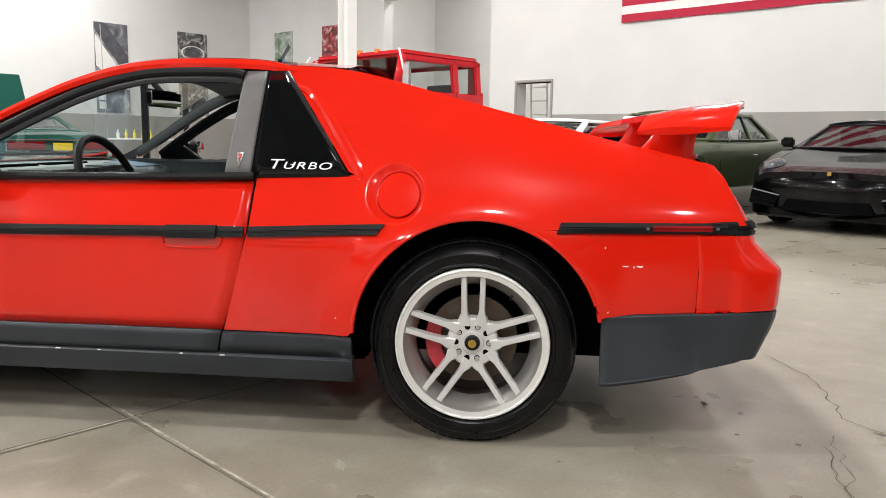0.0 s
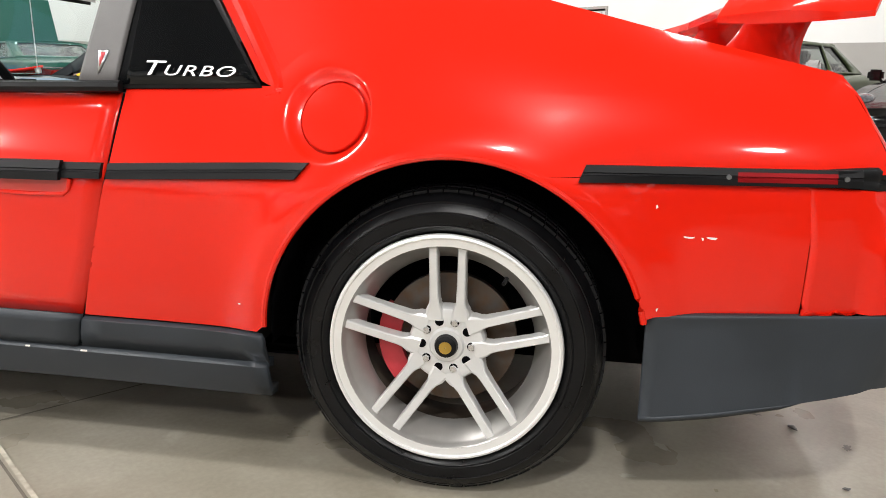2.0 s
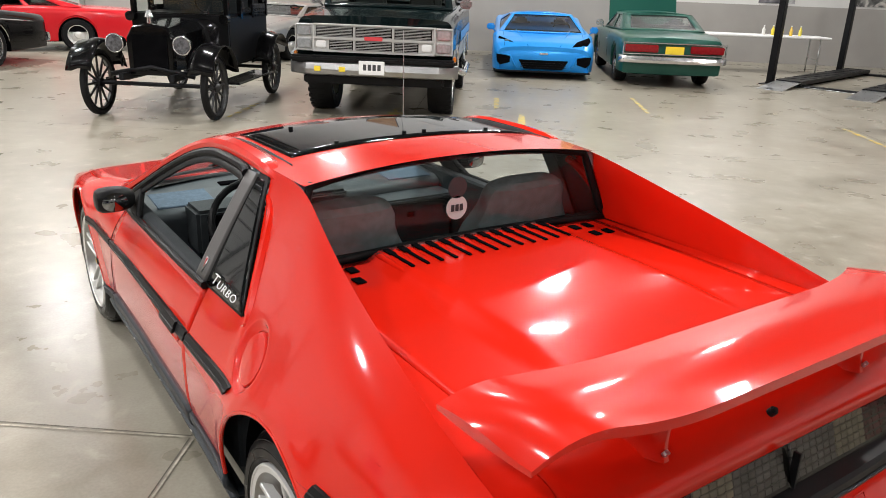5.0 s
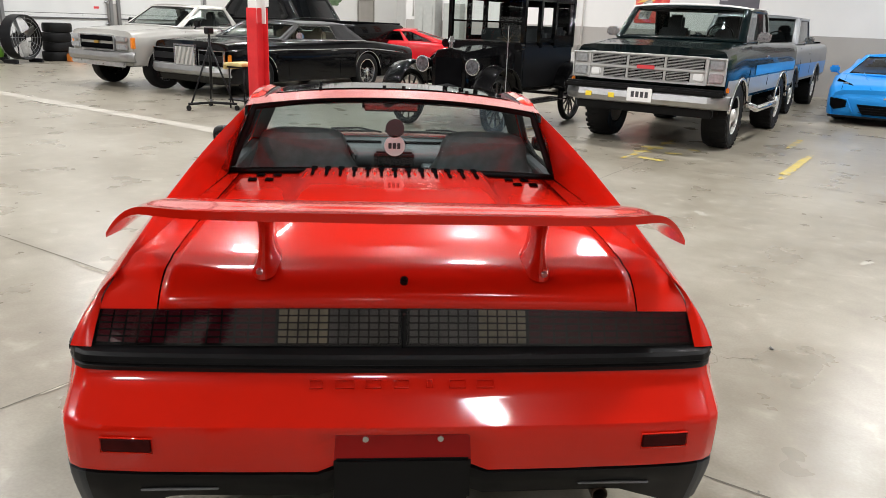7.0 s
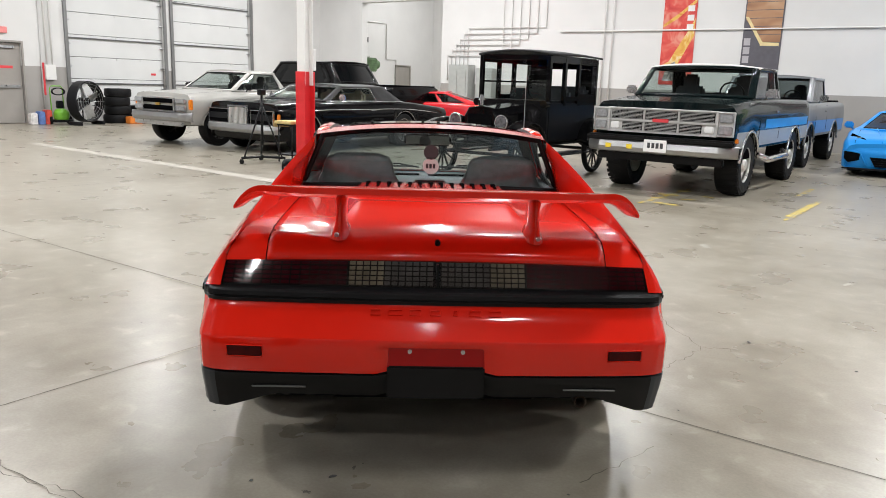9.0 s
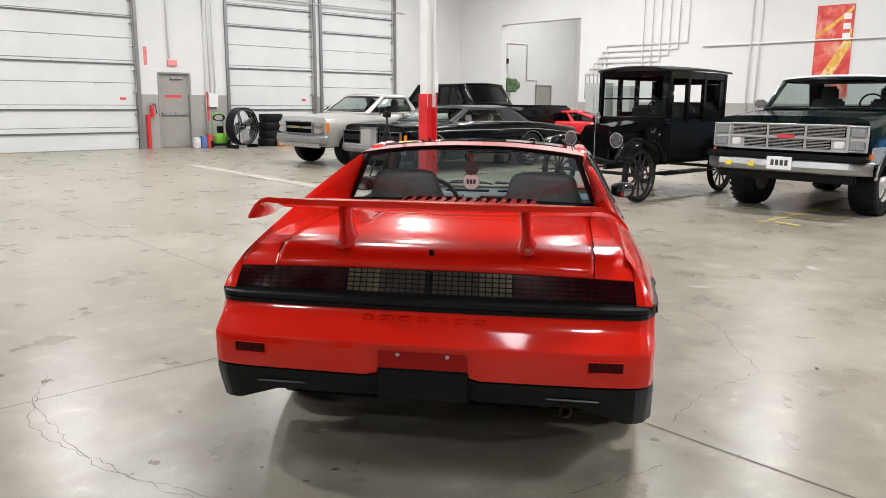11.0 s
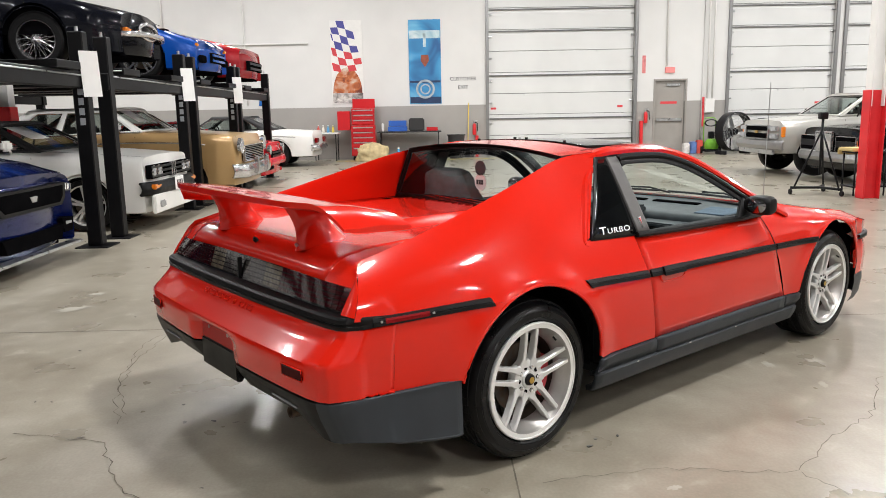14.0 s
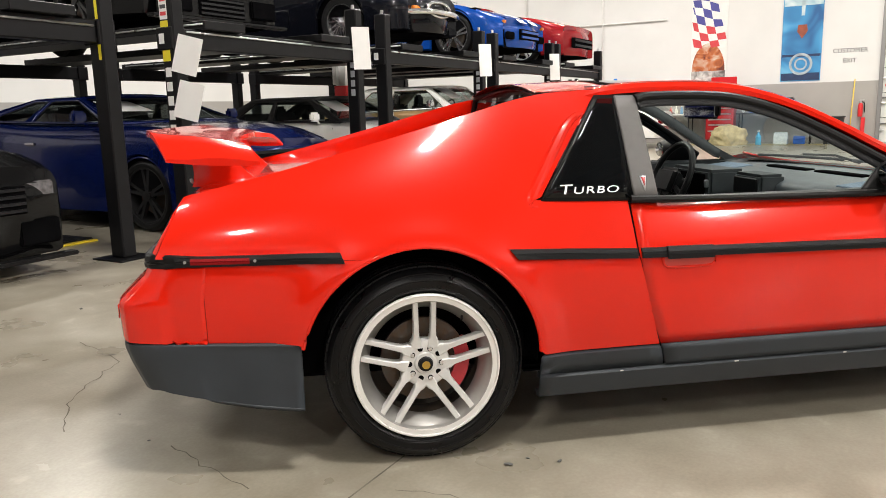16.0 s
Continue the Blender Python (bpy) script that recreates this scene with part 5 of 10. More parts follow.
    for r, o, c in ((0.128, 0.0004, 0), (0.11, 0.0012, 0), (0.093, 0.001, 0), (0.088, 0.0008, 0), (0.084, -0.0005, 0.2), (0.079, -0.005, 0.5), (0.073, -0.010, 0.85), (0.0665, -0.012, 1), (0.0655, -0.018, 1), (0.0635, -0.018, 1), (0.0625, -0.007, 1), (0.060, -0.004, 1), (0.03, -0.001, 1), (0.0002, 0.0, 1)):
        rows.append([side(FLAP[0] - 0.012 * c + r * math.cos(a), FLAP[1] - 0.003 * c + r * math.sin(a)) + Vector((o, 0, 0.2 * o)) for a in [2 * math.pi * j / 40 for j in range(40)]])
    grid(bm, rows, close=True)
    return bm


bm = flap()
clean(bm)
bmesh.ops.recalc_face_normals(bm, faces=bm.faces)
flip_x(bm)
part("fuel_flap", bm, M_RED, car_red, "round red fuel flap in a dished surround")


def fin():
    bm = bmesh.new()
    tube(bm, [side(p.x, p.y) + Vector((-0.009, 0, -0.003)) for p in spline([(0.585, 1.05, 0), (0.54, 1.035, 0), (0.495, 0.998, 0), (0.45, 0.94, 0), (0.40, 0.87, 0), (0.355, 0.805, 0), (0.340, 0.772, 0), (0.372, 0.762, 0)], 28)],
         [0.006 + 0.015 * math.sin(math.pi * (0.1 + 0.85 * k / 28)) for k in range(29)], 10)
    return bm


both("air_vane", fin, M_RED)


# mirrors
def door_mirror():
    bm = bmesh.new()
    rows = []
    for x, k in ((0.765, 0.5), (0.785, 0.72), (0.815, 0.84), (0.855, 0.86), (0.885, 0.8), (0.90, 0.64), (0.905, 0.42)):
        rows.append([(x, 1.535 + (0.062 * math.copysign(abs(math.cos(a)) ** 0.6, math.cos(a)) if math.cos(a) > 0 else 0.05 * math.cos(a)) * k, 0.828 + 0.056 * math.copysign(abs(math.sin(a)) ** 0.7, math.sin(a)) * k) for a in [2 * math.pi * j / 24 for j in range(24)]])
    vs = grid(bm, rows, close=True)
    bm.faces.new(vs[0])
    bm.faces.new(vs[-1][::-1])
    return bm


def mirror_sail():
    bm = bmesh.new()
    ruled(bm, [(1.44, 0.768), (1.66, 0.766)], [(1.56, 0.868), (1.66, 0.80)], 8, 6, fn=lambda y, z: glass_pt(y, z, 0.012))
    return bm


both("mirror_sail", mirror_sail, M_PLASTIC, "black triangular mirror base", d=0.02)
both("door_mirror", door_mirror, M_PLASTIC, "black door mirror")


def mirror_face():
    bm = bmesh.new()
    v = [bm.verts.new((0.842 + 0.046 * math.cos(a), 1.4905, 0.828 + 0.036 * math.sin(a))) for a in [2 * math.pi * j / 20 for j in range(20)]]
    bm.faces.new(v)
    return bm


both("mirror_face", mirror_face, M_MIRROR, "mirror glass", d=0.003)
bm = bmesh.new()
cyl(bm, (0.66, 1.88, 0.78), (0.66, 1.885, 0.80), 0.012, n=10)
cyl(bm, (0.66, 1.885, 0.80), (0.66, 1.90, 1.42), 0.0022, n=6)
part("antenna", bm, M_STEEL, car_red, "thin whip antenna")

# cabin
bm = bmesh.new()
box(bm, -0.74, 0.74, 0.46, 2.3, 0.2, 0.24)
box(bm, -0.70, 0.70, 0.44, 0.48, 0.24, 0.868)
box(bm, -0.757, -0.70, 0.46, 1.9, 0.24, 0.774, 0.01)
box(bm, 0.70, 0.757, 0.46, 1.9, 0.24, 0.774, 0.01)
box(bm, -0.12, 0.12, 0.5, 1.7, 0.24, 0.52, 0.02)
part("cabin_tub", bm, M_CABIN, car_red, "charcoal cabin lining")
M_DASH = mat("grey_dash_vinyl", (0.055, 0.063, 0.070), 0.5, vary=0.15, scale=14, bump=0.08, bscale=220, spec=0.45)
bm = bmesh.new()
rows = []
for y, z in ((1.57, 0.46), (1.56, 0.66), (1.552, 0.70), (1.556, 0.722), (1.575, 0.737), (1.63, 0.746), (1.76, 0.758), (1.88, 0.772), (1.93, 0.6)):
    rows.append([(u * 0.69, y + 0.03 * u * u * (y < 1.58) + 0.09 * (1 - u * u) * (y > 1.8), z) for u in [-1 + 2 * j / 16 for j in range(17)]])
grid(bm, rows)
dash = part("dashboard", bm, M_DASH, car_red, "grey vinyl dashboard")
bm = boxes([(-0.56, -0.17, 1.425, 1.60, 0.58, 0.768)], 0.014, 2)
part("instrument_pod", bm, M_CABIN, dash, "charcoal square instrument pod")
bm = boxes([(-0.52, -0.21, 1.416, 1.426, 0.61, 0.748)], 0.003)
part("gauge_face", bm, M_DARK, dash)
for z in (0.625, 0.69):
    part("switch", boxes([(-0.20, -0.178, 1.412, 1.426, z, z + 0.035)], 0.003), M_STEEL, dash, "pale switch panel")
bm = boxes([(-0.08, 0.13, 1.485, 1.60, 0.664, 0.768)], 0.012, 2)
part("radio_pod", bm, M_CABIN, dash, "charcoal radio housing")
part("radio_face", boxes([(-0.065, 0.115, 1.478, 1.487, 0.682, 0.752)], 0.004), M_PLASTIC, dash, "black radio face")
part("radio_ledge", boxes([(-0.09, 0.14, 1.44, 1.58, 0.648, 0.660)], 0.004), M_DASH, dash, "thin grey ledge")
bm = boxes([(-0.08, 0.13, 1.47, 1.60, 0.30, 0.647)], 0.01, 2)
part("console", bm, M_CABIN, dash, "charcoal centre stack")
for k in range(3):
    part("stack_panel", boxes([(-0.06, 0.11, 1.462, 1.472, 0.40 + 0.08 * k, 0.46 + 0.08 * k)], 0.006), M_PLASTIC, dash)
bm = boxes([(0.17, 0.685, 1.43, 1.58, 0.676, 0.699)], 0.008, 2)
part("passenger_shelf", bm, M_DASH, dash, "grey padded shelf")
bm = boxes([(0.18, 0.685, 1.46, 1.58, 0.36, 0.675)], 0.01, 2)
part("glove_box", bm, M_CABIN, dash, "dark glove box front")
part("glove_latch", boxes([(0.43, 0.47, 1.454, 1.461, 0.60, 0.625)], 0.003), M_DARK, dash)
for x0, x1 in ((-0.34, -0.04), (0.02, 0.32)):
    part("defrost_vent", boxes([(x0, x1, 1.80, 1.85, 0.755, 0.7695)], 0.003), M_DARK, dash, "dark defroster grille")
M_GRILLE = mat("blue_grey_speaker_cloth", (0.10, 0.14, 0.19), 0.7, vary=0.15, scale=60, bump=0.2, bscale=500, spec=0.2)
for x in (-0.54, 0.54):
    bm = bmesh.new()
    box(bm, -0.12, 0.12, -0.085, 0.085, -0.006, 0.004, 0.003, m=Matrix.Translation((x, 1.70, 0.7525)) @ pose(0, 0, 0, 5.3, 0, 0))
    part("speaker_grille", bm, M_GRILLE, dash, "blue-grey speaker grille")
bm = bmesh.new()
cyl(bm, (0.0, 1.22, 0.5), (0.0, 1.20, 0.64), 0.011, n=8)
bmesh.ops.create_uvsphere(bm, u_segments=12, v_segments=8, radius=0.026, matrix=Matrix.Translation((0, 1.197, 0.655)))
part("shift_lever", bm, M_PLASTIC, car_red, "black shift lever")
SW = Matrix.Translation((-0.36, 1.325, 0.715)) @ pose(0, 0, 0, 68, 0, 0)
bm = bmesh.new()
tube(bm, [SW @ Vector((0.175 * math.cos(a), 0.175 * math.sin(a), 0)) for a in [2 * math.pi * j / 32 for j in range(32)]], 0.0145, 10, close=True)
for a in (-20, 200, 270):
    tube(bm, [SW @ Vector((0, 0, 0.01)), SW @ Vector((0.17 * math.cos(radians(a)), 0.17 * math.sin(radians(a)), 0))], 0.016, 6, squash=0.6)
box(bm, -0.095, 0.095, -0.075, 0.055, -0.02, 0.035, 0.02, 3, m=SW)
cyl(bm, SW @ Vector((0, 0, 0)), SW @ Vector((0, 0, -0.2)), 0.03, n=12)
part("steering_wheel", bm, M_PLASTIC, car_red, "black steering wheel")


def seat_shell(x, secs, m, e=0.55, n=24):
    """A padded form through rounded sections (height, half width, half depth)."""
    bm = bmesh.new()
    rows = []
    for z, w, d in secs:
        row = []
        for k in range(n):
            a = 2 * math.pi * k / n
            c, q = math.cos(a), math.sin(a)
            row.append(m @ Vector((x + w * math.copysign(abs(c) ** e, c), d * math.copysign(abs(q) ** e, q), z)))
        rows.append(row)
    vs = grid(bm, rows, close=True)
    bm.faces.new(vs[0])
    bm.faces.new(vs[-1][::-1])
    bmesh.ops.recalc_face_normals(bm, faces=bm.faces)
    return bm


for x in (-0.36, 0.36):
    bm = seat_shell(x, ((0.0, 0.2, 0.2), (0.02, 0.245, 0.245), (0.10, 0.25, 0.255), (0.15, 0.23, 0.24), (0.165, 0.18, 0.2)), Matrix.Translation((0, 0.97, 0.26)))
    seat = part("seat", bm, M_CLOTH, car_red, "grey cloth bucket seat")
    bm = seat_shell(x, ((0.0, 0.20, 0.05), (0.04, 0.23, 0.072), (0.25, 0.25, 0.078), (0.40, 0.245, 0.074), (0.47, 0.225, 0.068), (0.52, 0.195, 0.06), (0.56, 0.178, 0.056), (0.60, 0.172, 0.055), (0.63, 0.155, 0.048), (0.648, 0.11, 0.03)), Matrix.Translation((0, 0.70, 0.38)) @ pose(0, 0, 0, 14, 0, 0))
    part("backrest", bm, M_CLOTH, seat, "grey cloth backrest with built-in headrest")
bm = bmesh.new()
box(bm, -0.14, 0.14, 1.275, 1.302, 1.0, 1.068, 0.014, 3)
cyl(bm, (0, 1.295, 1.06), (0, 1.33, 1.10), 0.012, n=8)
part("inner_mirror", bm, M_PLASTIC, car_red, "black rear-view mirror")
bm = boxes([(-0.128, 0.128, 1.2725, 1.2755, 1.008, 1.06)], 0.0)
part("inner_mirror_face", bm, mat("dim_mirror", (0.35, 0.35, 0.35), 0.01, 1.0), car_red)
# underside blocks and wheel wells, near-black: the shade there is in their colour
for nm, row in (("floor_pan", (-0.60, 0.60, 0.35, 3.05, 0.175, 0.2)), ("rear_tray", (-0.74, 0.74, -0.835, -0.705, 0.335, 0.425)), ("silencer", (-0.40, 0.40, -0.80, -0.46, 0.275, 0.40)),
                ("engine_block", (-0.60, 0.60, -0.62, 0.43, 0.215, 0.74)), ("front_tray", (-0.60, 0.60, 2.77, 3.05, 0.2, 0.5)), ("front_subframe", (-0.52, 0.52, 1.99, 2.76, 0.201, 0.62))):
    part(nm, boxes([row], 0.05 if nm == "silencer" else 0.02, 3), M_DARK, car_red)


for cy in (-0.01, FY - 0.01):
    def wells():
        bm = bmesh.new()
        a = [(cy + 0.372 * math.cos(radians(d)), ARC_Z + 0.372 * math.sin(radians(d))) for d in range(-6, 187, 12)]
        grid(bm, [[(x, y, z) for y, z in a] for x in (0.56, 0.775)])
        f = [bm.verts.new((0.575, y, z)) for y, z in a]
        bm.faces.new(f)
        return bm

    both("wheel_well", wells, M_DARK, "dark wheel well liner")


M_WHEEL = mat("worn_silver_wheel", (0.66, 0.66, 0.65), 0.34, 0.35, vary=0.06, scale=12)
M_WELL = mat("dull_rim_well", (0.42, 0.41, 0.39), 0.35, 0.75, vary=0.12, scale=14)
M_LIP = mat("machined_wheel_lip", (0.80, 0.80, 0.79), 0.28, 0.5, vary=0.04, scale=10)
M_TYRE = mat("dressed_tyre_rubber", (0.0035, 0.0035, 0.004), 0.34, vary=0.2, scale=18, rvary=0.1, bump=0.05, bscale=160, spec=0.22)
M_BARREL = mat("dark_brown_barrel", (0.05, 0.042, 0.036), 0.6, 0.3, vary=0.4, scale=12, color2=(0.10, 0.075, 0.055))


def road_wheel(s, y):
    """A ten-spoke silver wheel, its face towards +x (s = 1) or -x."""
    t = new("wheel")
    t.parent = car_red
    t.location = (s * 0.70, y, AZ - 0.010)
    t.scale = (1, AZ / 0.3035, AZ / 0.3035)
    if s < 0:
        t.rotation_euler = (0, 0, math.pi)

    def sub(nm, bm, mm, lb="", sm=30):
        if nm not in ("tyre", "tread", "barrel", "brake_disc", "caliper"):
            bmesh.ops.scale(bm, vec=(1, 0.972, 0.972), verts=bm.verts)
        return part(nm, bm, mm, t, lb, sm)

    bm = bmesh.new()
    lathe(bm, [(0.226, 0.098), (0.232, 0.1085), (0.238, 0.1125), (0.241, 0.1115), (0.2425, 0.1140), (0.262, 0.1145), (0.264, 0.1125), (0.2665, 0.1135), (0.280, 0.1060), (0.282, 0.1035), (0.284, 0.1035), (0.291, 0.094), (0.2965, 0.083), (0.300, 0.066), (0.3008, 0.044), (0.2975, 0.042), (0.2975, 0.034), (0.3010, 0.032), (0.3012, 0.006), (0.298, 0.004),
               (0.298, -0.004), (0.3012, -0.006), (0.3010, -0.032), (0.2975, -0.034), (0.2975, -0.042), (0.3008, -0.044), (0.300, -0.066), (0.295, -0.09), (0.26, -0.105), (0.23, -0.1), (0.222, -0.09)], 72)
    sub("tyre", bm, M_TYRE, "black low-profile tyre with a dressed sidewall")
    bm = bmesh.new()
    for i in range(66):
        m = Matrix.Rotation(2 * math.pi * i / 66, 4, "X")
        for x0, x1, z1 in ((0.045, 0.078, 0.3025), (-0.078, -0.045, 0.3025), (-0.031, -0.007, 0.3036), (0.007, 0.031, 0.3036)):
            box(bm, x0, x1, -0.0128, 0.0128, 0.292, z1, m=m)
    sub("tread", bm, M_RUBBER, sm=None)
    bm = bmesh.new()
    lathe(bm, [(0.2295, 0.098), (0.232, 0.107), (0.230, 0.114), (0.226, 0.1155), (0.2235, 0.1145), (0.2225, 0.1115), (0.2075, 0.1105)], 72)
    sub("rim", bm, M_LIP, "bright machined rim lip")
    bm = bmesh.new()
    lathe(bm, [(0.2075, 0.1104), (0.2050, 0.107), (0.203, 0.098), (0.200, 0.094), (0.196, 0.086), (0.178, 0.062), (0.174, 0.046), (0.178, 0.045)], 72)
    sub("rim_well", bm, M_WELL, "duller silver rim well")
    bm = bmesh.new()
    lathe(bm, [(0.178, 0.051), (0.177, 0.0), (0.185, -0.06), (0.205, -0.09), (0.228, -0.095)], 56)
    sub("barrel", bm, M_BARREL, "brake-dusted inner barrel")
    for k in range(5):
        for d in (-1, 1):
            a = 2 * math.pi * k / 5
            m = Matrix.Rotation(a, 4, "X")
            bm = bmesh.new()
            rows = []
            for r, w, xo, dep in ((0.050, 0.020, 0.082, 0.03), (0.072, 0.0165, 0.084, 0.03), (0.082, 0.0112, 0.086, 0.03), (0.092, 0.0092, 0.088, 0.03), (0.12, 0.0086, 0.092, 0.028), (0.165, 0.0082, 0.098, 0.026), (0.196, 0.0084, 0.101, 0.028), (0.206, 0.0105, 0.101, 0.03)):
                c = d * (0.0255 + 0.003 * (r - 0.045) / 0.16)
                rows.append([m @ Vector(v) for v in ((xo - dep, c - w * 1.08, r), (xo - 0.003, c - w, r), (xo, c - w * 0.75, r), (xo, c + w * 0.75, r), (xo - 0.003, c + w, r), (xo - dep, c + w * 1.08, r))])
            vs = grid(bm, rows, close=True)
            bmesh.ops.recalc_face_normals(bm, faces=bm.faces)
            sub("spoke", bm, M_WHEEL)
    bm = bmesh.new()
    lathe(bm, [(0.002, 0.084), (0.032, 0.084), (0.036, 0.078), (0.068, 0.081), (0.074, 0.079), (0.078, 0.072), (0.078, 0.045), (0.002, 0.045)], 48)
    sub("hub", bm, M_WHEEL, "silver hub")
    bm = bmesh.new()
    lathe(bm, [(0.001, 0.098), (0.013, 0.098), (0.0215, 0.094), (0.024, 0.084), (0.024, 0.08)], 32)
    sub("cap", bm, M_PLASTIC, "black centre cap")
    bm = bmesh.new()
    lathe(bm, [(0.001, 0.1), (0.0125, 0.0995), (0.0128, 0.097)], 24)
    sub("emblem", bm, M_GOLD, "gold emblem")
    for k in range(10):
        a = 2 * math.pi * (k + 0.5) / 10
        p = Vector((0, 0.050 * math.sin(a), 0.050 * math.cos(a)))
        sub("lug_hole", cyl(bmesh.new(), p + Vector((0.072, 0, 0)), p + Vector((0.0808, 0, 0)), 0.0088, n=14), M_DARK)
    for k in range(5):
        a = 2 * math.pi * (2 * k + 0.5) / 10
        p = Vector((0, 0.050 * math.sin(a), 0.050 * math.cos(a)))
        bm = bmesh.new()
        cyl(bm, p + Vector((0.080, 0, 0)), p + Vector((0.087, 0, 0)), 0.0078, 0.0066, n=6)
        sub("lug_nut", bm, M_CHROME)
    bm = bmesh.new()
    lathe(bm, [(0.04, 0.03), (0.132, 0.03), (0.132, 0.012), (0.04, 0.012)], 48, close=True)
    sub("brake_disc", bm, M_DISC, "worn iron brake disc")
    bm = bmesh.new()
    rows = []
    for d in range(0, 71, 7):
        a = radians(d + 65 if s > 0 else d + 45 - 180 + 0)
        rows.append([(x, r * math.sin(a), r * math.cos(a)) for r, x in ((0.098, 0.0), (0.098, 0.045), (0.142, 0.045), (0.142, 0.0))])
    vs = grid(bm, rows, close=True)
    bm.faces.new(vs[0])
    bm.faces.new(vs[-1][::-1])
    bmesh.ops.recalc_face_normals(bm, faces=bm.faces)
    sub("caliper", bm, M_CALIPER, "red brake caliper")
    bm = bmesh.new()
    cyl(bm, (0.10, 0.115, 0.150), (0.118, 0.11, 0.143), 0.004, n=8)
    sub("valve", bm, M_PLASTIC)
    return t


for s in (1, -1):
    for y in (RY, FY):
        road_wheel(s, y)

M_CHIP = mat("bare_white_chip", (0.72, 0.68, 0.62), 0.6, vary=0.1)
for k, (y, z, w, h) in enumerate(((-0.47, 0.548, 0.011, 0.003), (-0.453, 0.546, 0.003, 0.003), (-0.43, 0.548, 0.010, 0.0025), (-0.385, 0.415, 0.003, 0.004), (0.40, 0.372, 0.004, 0.002), (-0.37, 0.60, 0.002, 0.004))):
    bm = bmesh.new()
    rnd = random.Random(k)
    ring = []
    for i in range(9):
        a = 2 * math.pi * i / 9
        q = rnd.uniform(0.5, 1.1)
        ring.append(bm.verts.new(side(y + w * q * math.cos(a), z + h * q * math.sin(a) + 0.2 * h * math.cos(2 * a)) + Vector((0.0012, 0, 0))))
    bm.faces.new(ring)
    flip_x(bm)
    part("paint_chip", bm, M_CHIP, car_red, "bare white chip in the paint")
for k in range(9):
    y, s = 0.62 + 0.13 * k, -1 if k % 3 else 1
    bm = bmesh.new()
    p = side(y, 0.243) + Vector((0.0205, 0, 0))
    box(bm, p.x - 0.001, p.x + 0.001, y - 0.006, y + 0.004 + 0.004 * (k % 2), 0.2385, 0.2415)
    if s < 0:
        flip_x(bm)
    part("paint_chip", bm, M_CHIP, car_red)

# ---- parked cars ----
M_SEATS = mat("dark_seat_vinyl", (0.035, 0.036, 0.04), 0.5, vary=0.15, scale=10, bump=0.1, bscale=150, spec=0.3)
WHEEL_MESH = {}


def wheel_meshes(r, w, style):
    key = (round(r, 3), round(w, 3), style)
    if key in WHEEL_MESH:
        return WHEEL_MESH[key]
    rr = r * {"steel": 0.60, "modern": 0.76, "wire": 0.66, "truck": 0.56, "classic": 0.58, "wood": 0.86}[style]
    h = w / 2
    bm = bmesh.new()
    lathe(bm, [(rr, h * 0.8), (rr * 1.04, h * 0.97), (r * 0.88, h), (r * 0.96, h * 0.86), (r * 0.995, h * 0.6), (r, 0), (r * 0.995, -h * 0.6), (r * 0.94, -h * 0.95), (rr, -h * 0.8)], 40)
    if style == "truck":
        for i in range(30):
            mm = Matrix.Rotation(2 * math.pi * i / 30, 4, "X")
            box(bm, h * 0.35, h * 0.98, -0.022, 0.022, r * 0.955, r * 1.005, m=mm)
            box(bm, -h * 0.3, h * 0.25, -0.02, 0.02, r * 0.97, r * 1.004, m=mm)
    out = []

    def keep(b, mtl, name, sm=30):
        for f in b.faces:
            f.smooth = sm is not None
        if sm is not None:
            for e in b.edges:
                if len(e.link_faces) == 2 and e.calc_face_angle(0) > radians(sm):
                    e.smooth = False
        me = bpy.data.meshes.new(name)
        b.to_mesh(me)
        b.free()
        me.materials.append(mtl)
        out.append((name, me))

    keep(bm, M_RUBBER, "tyre")
    bm = bmesh.new()
    lathe(bm, [(rr, h * 0.8), (rr * 1.02, h * 0.92), (rr * 0.97, h * 0.9), (rr * 0.93, h * 0.55), (rr * 0.9, -h * 0.2), (rr * 0.95, -h * 0.8)], 40)
    if style in ("steel", "classic", "truck"):
        lathe(bm, [(rr * 0.93, h * 0.55), (rr * 0.75, h * 0.35), (rr * 0.55, h * 0.62), (rr * 0.4, h * 0.66), (rr * 0.3, h * 0.95), (rr * 0.18, h * 1.02), (0.001, h * 1.03)], 40)
        for i in range(8 if style != "classic" else 16):
            a = 2 * math.pi * i / (8 if style != "classic" else 16)
            cyl(bm, (h * 0.42, rr * 0.72 * math.sin(a), rr * 0.72 * math.cos(a)), (h * 0.52, rr * 0.72 * math.sin(a), rr * 0.72 * math.cos(a)), rr * 0.07, n=8)
    elif style == "modern":
        for i in range(5):
            for d in (-0.16, 0.16):
                mm = Matrix.Rotation(2 * math.pi * i / 5 + d, 4, "X")
                box(bm, h * 0.45, h * 0.8, -rr * 0.06, rr * 0.06, rr * 0.12, rr * 0.95, m=mm)
        lathe(bm, [(rr * 0.2, h * 0.5), (rr * 0.19, h * 0.9), (0.001, h * 0.95)], 20)
    elif style == "wire":
        for i in range(36):
            a, b = 2 * math.pi * i / 36, 2 * math.pi * (i + (2.5 if i % 2 else -2.5)) / 36
            cyl(bm, (h * 0.75, rr * 0.2 * math.sin(a), rr * 0.2 * math.cos(a)), (h * (0.35 if i % 3 else 0.7), rr * 0.94 * math.sin(b), rr * 0.94 * math.cos(b)), 0.0035, n=4)
        lathe(bm, [(rr * 0.22, h * 0.4), (rr * 0.2, h * 0.9), (0.001, h * 1.15)], 16)
    elif style == "wood":
        for i in range(12):
            a = 2 * math.pi * i / 12
